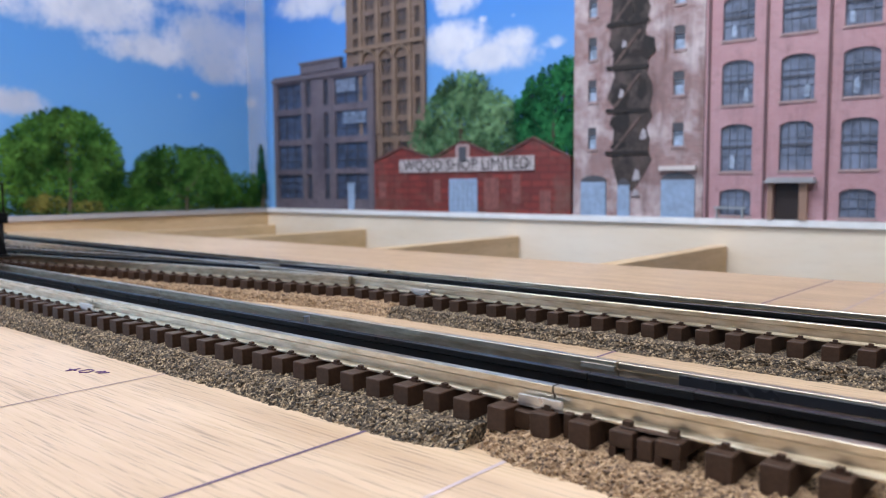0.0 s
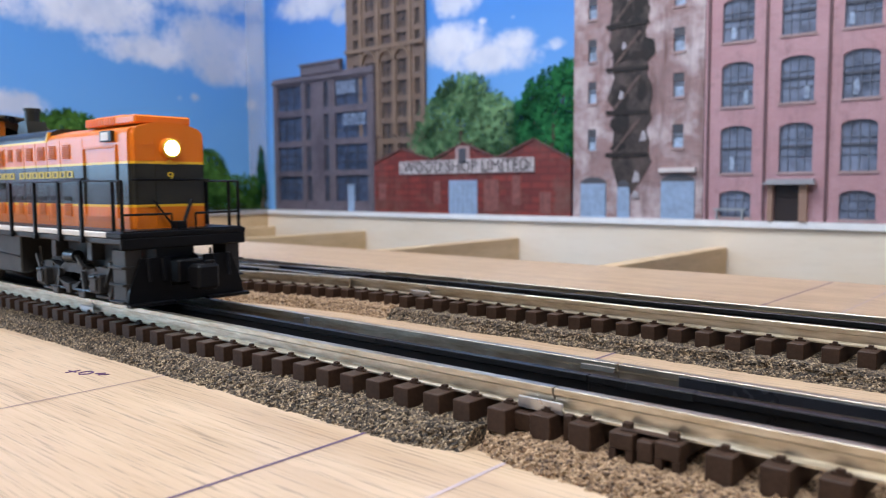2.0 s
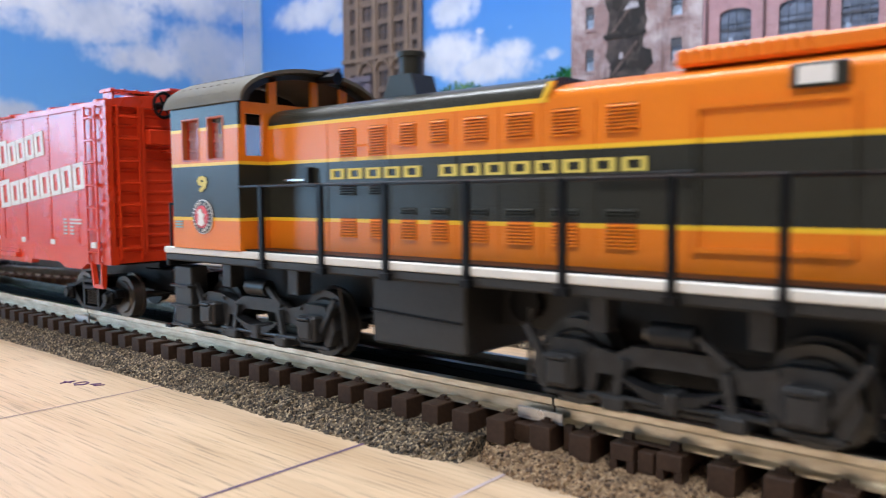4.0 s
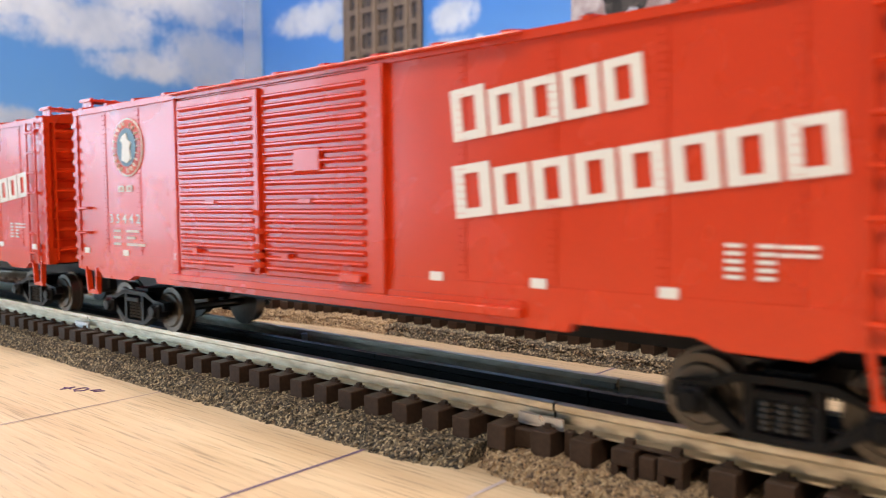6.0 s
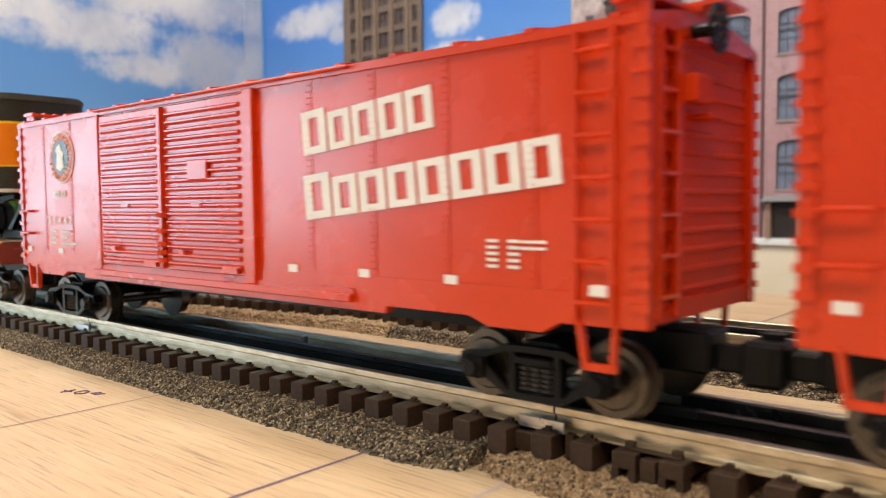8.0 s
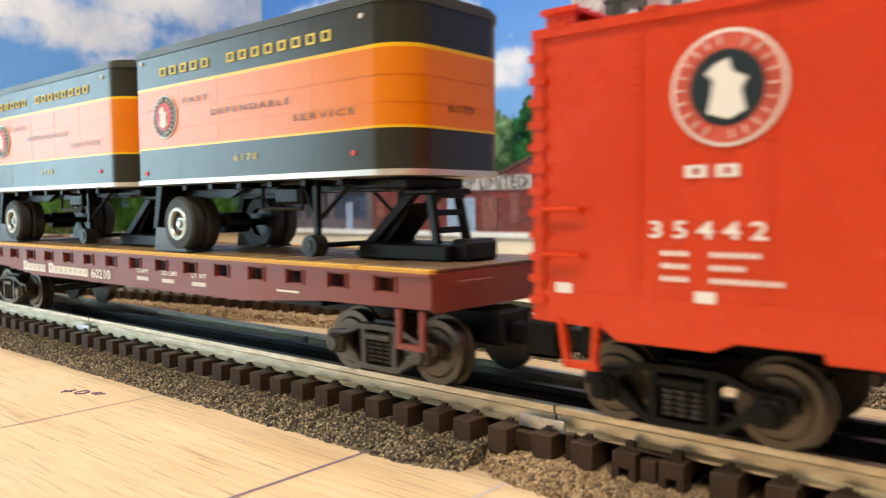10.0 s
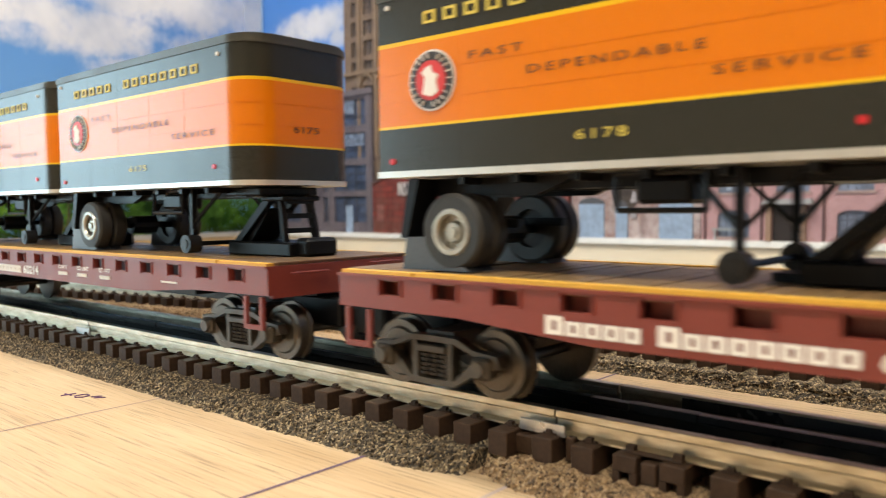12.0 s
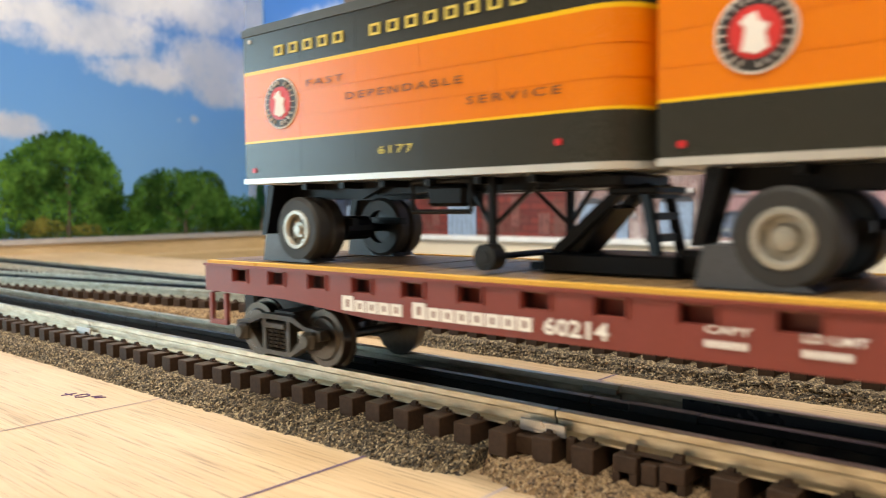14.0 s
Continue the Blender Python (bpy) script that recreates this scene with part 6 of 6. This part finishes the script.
    for s in (-1, 1):
        for x in (-0.0455, -0.169, -0.142 + 0.0018, -0.1145, -0.0995, -0.0855, -0.0700):
            part("door_seam", bx(B(), x - 0.0002, x + 0.0002, s * HW, s * (HW + 0.0002), Z + 0.002, 0.094), LOCO_BANDS, lo)
        for k in range(7):
            x = -0.155 + k * 0.0155
            part("door_latch", rod(B(), (x, s * (HW + 0.0007), 0.0862), (x + 0.0040, s * (HW + 0.0007), 0.0862), 0.0003, 5), LOCO_BANDS, lo)
    for s in (-1, 1):
        bm = B()
        for z in (0.0575, 0.0895):
            bx(bm, -0.0440, -0.0120, s * HW, s * (HW + 0.0008), z - 0.0006, z + 0.0006)
        for x in (-0.0440, -0.0120):
            bx(bm, x - 0.0006, x + 0.0006, s * HW, s * (HW + 0.0008), 0.0569, 0.0901)
        part("shutter_frame", bm, NOSE_BANDS, lo)
        bm = B()
        bx(bm, -0.0240, -0.0130, s * HW, s * (HW + 0.0018), 0.0915, 0.0965, 0.0003)
        nb = part("number_board", bm, GREEN, lo)
        part("lens", bx(B(), -0.0225, -0.0155, s * (HW + 0.0018), s * (HW + 0.0020), 0.0922, 0.0958), WHITE, nb, "pale lit number panel")
    # front face
    bm = B()
    bmesh.ops.create_cone(bm, cap_ends=True, segments=20, radius1=0.0050, radius2=0.0044, depth=0.003, matrix=Matrix.Translation((0.0012, 0, 0.0885)) @ Matrix.Rotation(radians(90), 4, "Y"))
    hl = part("headlight", bm, ORANGE, lo)
    # yellow ring drawn as the halo of light around the lens
    bm = B()
    for i in range(20):
        a, b = i * math.tau / 20, (i + 1) * math.tau / 20
        rod(bm, (0.0027, math.cos(a) * 0.0040, 0.0885 + math.sin(a) * 0.0040), (0.0027, math.cos(b) * 0.0040, 0.0885 + math.sin(b) * 0.0040), 0.0006, 6)
    part("halo_ring", bm, YELLOW, hl, "yellow ring painted as the headlight halo")
    bm = B()
    bmesh.ops.create_uvsphere(bm, u_segments=14, v_segments=8, radius=0.0036, matrix=Matrix.Translation((0.0024, 0, 0.0885)) @ Matrix.Diagonal((0.45, 1, 1, 1)))
    part("lens", bm, LAMP_GLOW, hl, "bright lit headlight lens", True)
    bm = B()
    for z in (0.083, 0.0900, 0.0625):
        bx(bm, 0.0, 0.0003, -0.0158, -0.0070, z - 0.0002, z + 0.0002)
    for yy in (-0.0158, -0.0070):
        bx(bm, 0.0, 0.0003, yy - 0.0002, yy + 0.0002, 0.0535, 0.092)
    for q in range(9):
        for yy in (-0.0166, 0.0166):
            bx(bm, 0.0, 0.0004, yy - 0.0003, yy + 0.0003, 0.055 + q * 0.0044, 0.0556 + q * 0.0044)
    part("front_door_seam", bm, NOSE_BANDS, lo)
    bm = B()
    slab(bm, [(-0.0035, 0.0812), (0.0035, 0.0812), (0.0, 0.0836)], "x", 0.0, 0.0004)
    part("stripe_peak", bm, plain("stripe_yellow", YELLOW_C, 0.4), lo)
    lettering("road_number", "9", -0.0017, 0.0017, 0.0738, 0.0778, 0, YELLOW, lo, "yellow road number",
              Matrix.Translation((0.0006, 0, 0)) @ Matrix.Rotation(radians(90), 4, "Z"))
    part("grab_rail", rod(B(), (0.0016, -0.0195, 0.0742), (0.0016, 0.0195, 0.0742), 0.0005, 6), BLACK, lo)
    for s in (-1, 1):
        bm = B()
        rod(bm, (0.0108, s * 0.029, 0.0590), (0.0108, s * 0.006, 0.0590), 0.0005, 6)
        rod(bm, (0.0108, s * 0.006, 0.0590), (0.0108, s * 0.006, Z), 0.0005, 6)
        rod(bm, (0.0108, s * 0.029, Z), (0.0108, s * 0.029, 0.0735), 0.0008, 8)
        rod(bm, (0.0030, s * 0.029, Z), (0.0030, s * 0.029, 0.0735), 0.0008, 8)
        rod(bm, (0.0108, s * 0.029, 0.0735), (-0.020, s * 0.0305, 0.0738), 0.0005, 6)
        part("front_handrail", bm, BLACK, lo, "black wire handrail")
        part("brace", beam(B(), (0.006, s * 0.002, Z + 0.001), (0.002, s * 0.0095, 0.0650), 0.0014, 0.0010), BLACK, lo)
        part("rear_post", beam(B(), (-0.2495, s * 0.029, Z), (-0.2495, s * 0.029, 0.0680), 0.0007, 0.0007), BLACK, lo)
    part("rear_handrail", rod(B(), (-0.2500, -0.0290, 0.0678), (-0.2500, -0.0100, 0.0678), 0.0005, 6), BLACK, lo, "black wire handrail")
    part("rear_post", rod(B(), (-0.2500, -0.0100, 0.0678), (-0.2500, -0.0100, Z), 0.0005, 6), BLACK, lo)
    part("jumper_box", bx(B(), -0.2512, -0.2490, -0.0225, -0.0165, 0.0560, 0.0660, 0.0006), BLACK, lo, "black jumper box on the rear railing")
    part("drop_step", bx(B(), 0.0040, 0.0095, -0.0025, 0.0025, Z, Z + 0.0040, 0.0004), BLACK, lo)
    # side railings
    for s in (-1, 1):
        for x in (-0.1879, -0.1580, -0.1300, -0.1004, -0.0712, -0.0440, -0.0210):
            bm = B()
            bx(bm, x - 0.0009, x + 0.0009, s * 0.0312, s * 0.0326, 0.0475, 0.0740)
            bx(bm, x - 0.0016, x + 0.0016, s * 0.0310, s * 0.0330, 0.0462, 0.0482)
            part("railing_post", bm, BLACK, lo, "black railing post")
        bm = B()
        rod(bm, (-0.2005, s * 0.0319, 0.0738), (-0.0200, s * 0.0319, 0.0738), 0.0005, 6)
        part("handrail", bm, GREY_BLACK, lo, "thin grey handrail")
    part("long_latch", rod(B(), (-0.0690, -0.0205, 0.0748), (-0.0440, -0.0205, 0.0750), 0.0006, 8), GREY_BLACK, lo)
    part("latch_box", bx(B(), -0.1785, -0.1760, -0.0215, -HW, 0.0735, 0.0800, 0.0003), GREY_BLACK, lo)
    part("latch_arm", rod(B(), (-0.1900, -0.0202, 0.0758), (-0.1770, -0.0202, 0.0758), 0.0006, 6), CHROME, lo, "bright latch arm")
    mark_blocks("company_mark", [5, 8], -0.1673, -0.0560, 0.0757, 0.0791, -HW - 0.0004, CREAM, lo, "yellow painted company mark", 1.0, 0.80, 0.25, 0.20)
    # stack
    bm = B()
    slab(bm, [(-0.1570, 0.1005), (-0.1410, 0.1005), (-0.1440, 0.1092), (-0.1535, 0.1092)], "y", -0.0055, 0.0055)
    rod(bm, (-0.1488, 0, 0.1085), (-0.1488, 0, 0.1158), 0.0040, 20)
    rod(bm, (-0.1488, 0, 0.1152), (-0.1488, 0, 0.1168), 0.0046, 20)
    part("exhaust", bm, GREEN, lo, "dark exhaust stack", True)
    # cab with open windows
    X0, X1, EAVE = -0.2427, -0.2003, 0.1030
    wins = ((-0.2348, -0.2241), (-0.2183, -0.2089))
    for s in (-1, 1):
        bm = holed(X0, X1, Z, EAVE, [(a, b, 0.0836, 0.0984) for a, b in wins], s * CW, -s * 0.0014)
        side = part("cab_side", bm, LOCO_BANDS, lo, "banded cab side with two glazed windows")
        bm = B()
        for a, b in wins:
            for x in (a, b):
                bx(bm, x - 0.0004, x + 0.0003, s * (CW - 0.0018), s * (CW + 0.0002), 0.0833, 0.0987)
            for z in (0.0836, 0.0984):
                bx(bm, a, b, s * (CW - 0.0018), s * (CW + 0.0002), z - 0.0003, z + 0.0003)
        for a, b in wins:
            part("pane", bx(B(), a + 0.0005, b - 0.0005, s * (CW - 0.0030), s * (CW - 0.0026), 0.0841, 0.0980), GLAZING, side, "clear window pane with a pale reflection in its colour")
        part("window_frame", bm, plain("window_frame_red", (0.46, 0.09, 0.012), 0.45), side)
    for x, w in ((X1 - 0.0014, 0), (X0, 0)):
        gaps = [(-0.0285, -0.0215, 0.0845, 0.0990), (0.0215, 0.0285, 0.0845, 0.0990)] if x > X0 else [(-0.0295, -0.0110, 0.0837, 0.0995), (-0.0090, 0.0090, 0.0837, 0.0995), (0.0110, 0.0295, 0.0837, 0.0995)]
        bm = holed(-CW + 0.0014, CW - 0.0014, Z, EAVE, gaps, 0.0, 0.0014)
        bmesh.ops.transform(bm, verts=bm.verts, matrix=Matrix.Translation((x + 0.0014, 0, 0)) @ Matrix.Rotation(radians(90), 4, "Z"))
        part("cab_end", bm, NOSE_BANDS if x > X0 else LOCO_BANDS, lo)
        bm = B()
        slab(bm, [(-CW, EAVE)] + [(-CW * math.cos(i * math.pi / 12), EAVE + 0.0115 * math.sin(i * math.pi / 12)) for i in range(1, 12)] + [(CW, EAVE)], "x", x, x + 0.0014)
        if x > X0:
            bm.free()
            bm = B()
            for i in range(12):
                a, b = i * math.pi / 12, (i + 1) * math.pi / 12
                slab(bm, [(-CW * q * math.cos(v), EAVE + 0.0115 * q * math.sin(v)) for v, q in ((a, 1.0), (b, 1.0), (b, 0.86), (a, 0.86))], "x", x, x + 0.0014)
            for p, q in ((-0.0185, -0.0150), (0.0010, 0.0040), (0.0150, 0.0185)):
                part("window_post", bx(B(), x, x + 0.0014, p, q, EAVE, EAVE + 0.0095), ORANGE, lo, "orange post under the roof arch")
            bmesh.ops.remove_doubles(bm, verts=bm.verts, dist=1e-6)
            part("cab_arch", bm, GREEN, lo, "dark rim of the roof arch")
        else:
            # rear arch coloured matte black for the shade inside the cab
            part("cab_arch", bm, plain("cab_arch_shade", (0.012, 0.012, 0.011), 0.7, spec=0.15), lo)
    bm = B()
    n = 18
    outer = [(-0.0335 * math.cos(i * math.pi / n), EAVE - 0.0002 + 0.0135 * math.sin(i * math.pi / n)) for i in range(n + 1)]
    inner = [(-0.0322 * math.cos(i * math.pi / n), EAVE - 0.0002 + 0.0122 * math.sin(i * math.pi / n)) for i in range(n + 1)]
    slab(bm, outer + inner[::-1], "x", X0 - 0.002, X1 + 0.0040)
    part("cab_roof", bm, CAB_ROOF, lo, "khaki grey arched cab roof", True)
    bm = B()
    for i in range(1, 9):
        for q in range(9):
            a = (0.08 + q * 0.095) * math.pi
            bx(bm, X0 + i * 0.0045, X0 + i * 0.0045 + 0.0005, -0.0337 * math.cos(a) - 0.0003, -0.0337 * math.cos(a) + 0.0003, EAVE + 0.0130 * math.sin(a), EAVE + 0.01355 * math.sin(a))
    part("rivet", bm, CAB_ROOF, lo)
    bm = B()
    rod(bm, (X1 - 0.002, 0.004, EAVE + 0.0105), (X1 + 0.0115, 0.004, EAVE + 0.0100), 0.0011, 10, 0.0023)
    bx(bm, X1 + 0.0030, X1 + 0.0050, 0.003, 0.005, EAVE + 0.0095, EAVE + 0.0130)
    part("horn", bm, BLACK, lo)
    lettering("road_number", "9", -0.2254, -0.2190, 0.0718, 0.0780, -CW - 0.0004, CREAM, lo, "pale yellow road number", None, 0.045)
    emblem(lo, -0.2222, -CW - 0.0005, 0.0632, 0.0060, plain("emblem_dark_band", (0.05, 0.05, 0.055), 0.4), LOGO_RED, WHITE)
    bars("maker_plate", [(-0.2408, -0.2360, 0.0590, 0.0596), (-0.2408, -0.2360, 0.0600, 0.0606), (-0.2408, -0.2360, 0.0610, 0.0616)], -CW - 0.0004, plain("pale_green_print", (0.25, 0.4, 0.35), 0.5), lo)
    # tank
    bm = B()
    bx(bm, -0.1417, -0.1053, -0.0262, 0.0262, 0.0260, 0.0470, 0.0008)
    part("fuel_tank", bm, FRAME_GREY, lo, "dark grey fuel tank")
    bm = B()
    rod(bm, (-0.1400, -0.0266, 0.0362), (-0.1070, -0.0266, 0.0350), 0.0004, 6)
    rod(bm, (-0.0960, -0.012, 0.040), (-0.0960, 0.012, 0.040), 0.005, 14)
    part("air_pipe", bm, BLACK, lo)
    # switcher trucks
    r = 0.0110
    for cx in (-0.1984, -0.0460):
        h, zc = 0.0283, RAIL_TOP + r
        t = part("truck", bx(B(), cx - 0.022, cx + 0.022, -0.0060, 0.0060, zc - 0.006, zc + 0.0080), GREY_BLACK, lo, "dark grey switcher truck frame")
        for s in (-1, 1):
            y0, y1, y2 = s * 0.0212, s * 0.0252, s * 0.0276
            # main beam: level middle, arched over each axle, sloping into the pedestals
            half = [(0, 0.0068), (0.0105, 0.0066), (0.0150, 0.0042), (h - 0.0085, 0.0052), (h - 0.0040, 0.0066), (h + 0.0040, 0.0066), (h + 0.0085, 0.0048),
                    (h + 0.0100, -0.0010), (h + 0.0078, -0.0064), (h + 0.0052, -0.0064), (h + 0.0048, 0.0012), (h - 0.0048, 0.0012), (h - 0.0058, -0.0066), (h - 0.0080, -0.0064),
                    (h - 0.0088, -0.0008), (0.0130, -0.0006), (0.0095, 0.0022), (0, 0.0024)]
            bm = B()
            for k in (-1, 1):
                slab(bm, [(cx + k * x, zc + z) for x, z in half], "y", y0, y1)
            bmesh.ops.remove_doubles(bm, verts=bm.verts, dist=1e-6)
            part("side_frame", bm, LOCO_TRUCK, t)
            # leaf spring hung under the beam
            for q in range(4):
                bm, wide = B(), 0.0120 - q * 0.0016
                n = 8
                upper = [(cx + wide * (2 * i / n - 1), zc - 0.0004 - q * 0.0010 - 0.0026 * (1 - (2 * i / n - 1) ** 2) * (wide / 0.0120) ** 2) for i in range(n + 1)]
                slab(bm, upper + [(x, z - 0.0008) for x, z in upper[::-1]], "y", y0 + s * 0.0006, y2)
                part("spring_leaf", bm, GREY_BLACK, t)
            part("spring_buckle", bx(B(), cx - 0.0018, cx + 0.0018, y0, s * 0.0284, zc - 0.0074, zc - 0.0022, 0.0004), LOCO_TRUCK, t)
            part("spring_plank", bx(B(), cx - 0.0165, cx + 0.0165, y0, y1, zc - 0.0082, zc - 0.0064, 0.0004), LOCO_TRUCK, t)
            part("brake_rod", rod(B(), (cx - 0.0215, s * 0.0268, zc - 0.0056), (cx + 0.0215, s * 0.0268, zc - 0.0050), 0.0007, 8), LOCO_TRUCK, t)
            for k in (-1, 1):
                part("plank_foot", bx(B(), cx + k * 0.0140 - 0.0030, cx + k * 0.0140 + 0.0030, y0, s * 0.0286, zc - 0.0086, zc - 0.0050, 0.0006), LOCO_TRUCK, t)
                part("swing_link", beam(B(), (cx + k * 0.0118, s * 0.0264, zc + 0.0036), (cx + k * 0.0140, s * 0.0264, zc - 0.0060), 0.0018, 0.0018), LOCO_TRUCK, t)
                part("brake_shoe", slab(B(), [(cx + k * (h - 0.0115), zc + 0.0040), (cx + k * (h - 0.0098), zc + 0.0040), (cx + k * (h - 0.0104), zc - 0.0030), (cx + k * (h - 0.0128), zc - 0.0040)], "y", s * 0.0165, s * 0.0205), LOCO_TRUCK, t)
                part("outer_strut", beam(B(), (cx + k * (h + 0.0112), s * 0.0258, zc + 0.0092), (cx + k * (h + 0.0045), s * 0.0258, zc - 0.0020), 0.0018, 0.0018), LOCO_TRUCK, t)
                jb = part("journal_box", bx(B(), cx + k * h - 0.0044, cx + k * h + 0.0044, s * 0.0216, s * 0.0290, zc - 0.0052, zc + 0.0034, 0.0008), LOCO_TRUCK, t)
                part("box_lid", bx(B(), cx + k * h - 0.0031, cx + k * h + 0.0031, s * 0.0290, s * 0.0299, zc - 0.0040, zc + 0.0020, 0.0004), LOCO_TRUCK, jb)
                part("lid_hinge", rod(B(), (cx + k * h - 0.0026, s * 0.0298, zc + 0.0026), (cx + k * h + 0.0026, s * 0.0298, zc + 0.0026), 0.0006, 8), LOCO_TRUCK, jb)
                part("pedestal_tie", bx(B(), cx + k * h - 0.0070, cx + k * h + 0.0070, y0, y1, zc - 0.0080, zc - 0.0065, 0.0003), LOCO_TRUCK, t)
                part("sand_pipe", beam(B(), (cx + k * (h + 0.0114), s * 0.0240, zc + 0.0130), (cx + k * (h + 0.0126), s * 0.0225, zc - 0.0060), 0.0011, 0.0011), LOCO_TRUCK, t)
                part("frame_bracket", bx(B(), cx + k * 0.0190 - 0.0026, cx + k * 0.0190 + 0.0026, s * 0.0200, s * 0.0262, zc + 0.0092, 0.0462, 0.0003), LOCO_TRUCK, t)
                for q in (-1, 1):
                    part("bolt", rod(B(), (cx + k * h + q * 0.0062, y1, zc + 0.0050), (cx + k * h + q * 0.0062, y1 + s * 0.0008, zc + 0.0050), 0.0007, 6), LOCO_TRUCK, t)
            part("brake_cylinder", rod(B(), (cx - 0.0052, s * 0.0255, zc + 0.0104), (cx + 0.0052, s * 0.0255, zc + 0.0104), 0.0029, 16), GREY_BLACK, t, "round brake cylinder", True)
            part("cylinder_cap", rod(B(), (cx - 0.0068, s * 0.0255, zc + 0.0104), (cx - 0.0052, s * 0.0255, zc + 0.0104), 0.0019, 12), STEEL, t, "", True)
            part("brake_lever", beam(B(), (cx + 0.0056, s * 0.0262, zc + 0.0108), (cx + 0.0128, s * 0.0262, zc + 0.0050), 0.0018, 0.0016), LOCO_TRUCK, t)
        for k in (-1, 1):
            wheelset(t, cx + k * h, r, 0.0165, plain("dark_wheel", (0.06, 0.058, 0.055), 0.4, 0.6, 0.2))
    # pilots
    for x, way in ((0.0130, 1), (-0.2507, -1)):
        for s in (-1, 1):
            bm = B()
            slab(bm, [(0, 0.0200), (s * 0.0290, 0.0200), (s * 0.0282, 0.0260), (s * 0.0225, 0.0400), (s * 0.0085, 0.0400), (s * 0.0085, 0.0272), (0, 0.0272)], "x", x - way * 0.0015, x)
            part("pilot", bm, BLACK, lo, "black pilot plate")
            well = part("step_well", bx(B(), x - way * 0.0135, x - way * 0.0018, s * 0.0212, s * 0.0286, 0.0215, 0.0440, 0.0004), FRAME_GREY, lo, "dark corner step well")
            for z in (0.0215, 0.0290, 0.0365):
                part("step_tread", bx(B(), x - way * 0.0140, x - way * 0.0014, s * 0.0240, s * 0.0304, z - 0.0006, z + 0.0004, 0.0002), FRAME_GREY, well)
            part("footboard", bx(B(), x + way * 0.0002, x + way * 0.0040, s * 0.0080, s * 0.0298, 0.0195, 0.0208), BLACK, lo)
        part("end_sill", bx(B(), x - way * 0.0025, x + way * 0.0002, -0.0310, 0.0310, 0.0440, 0.0492, 0.0006), BLACK, lo)
        coupler(lo, x, way)
    for yy in (-0.020, -0.013, 0.013, 0.020):
        part("air_hose", rod(B(), (0.0140, yy, 0.040), (0.0155, yy * 0.98, 0.030), 0.0008, 8), BLACK, lo)
    TRAIN.append((lo, front, 0.0460, 0.1984, 0.0))
    return lo


# places along the loop at ten seconds
switcher(1.2290)
boxcar(0.9387, "bright red double-door model boxcar with white lettering behind the locomotive")
boxcar(0.5760, "bright red double-door model boxcar coupled to the flatcars")
FLAT_A, FLAT_B = 0.2123, -0.1612
flatcar(FLAT_A, "60210", "oxide red model flatcar carrying two orange trailers")
flatcar(FLAT_B, "60214", "oxide red model flatcar carrying two orange trailers at the rear")
for base, rear_at, number in ((FLAT_A, -0.1665, "6170"), (FLAT_A, -0.3290, "6178"), (FLAT_B, -0.1700, "6175"), (FLAT_B, -0.3245, "6177")):
    trailer(rear_at, number, base, "orange and dark olive highway trailer on a flatcar, rounded nose")


def car_pose(front, a, b):
    """A car whose front end is at s = front, carried by trucks a and b behind it."""
    p, q = oval(front - a), oval(front - b)
    turn = math.atan2(p[1] - q[1], p[0] - q[0])
    return pose(p[0] + math.cos(turn) * a, p[1] + math.sin(turn) * a, 0, 0, 0, math.degrees(turn))


def motions():
    """The train rolls along the loop at an even pace."""
    times = [i * 0.25 for i in range(57)]
    for ob, front, a, b, along in TRAIN:
        walk(ob, [(t, car_pose(front + SPEED * (t - 10.0), a, b) @ pose(along, 0, 0)) for t in times])
    ticks = [i / 15 for i in range(211)]
    for ob, r, m in WHEELS:
        walk(ob, [(t, m @ Matrix.Rotation(SPEED * t / r, 4, "Y")) for t in ticks])


motions()
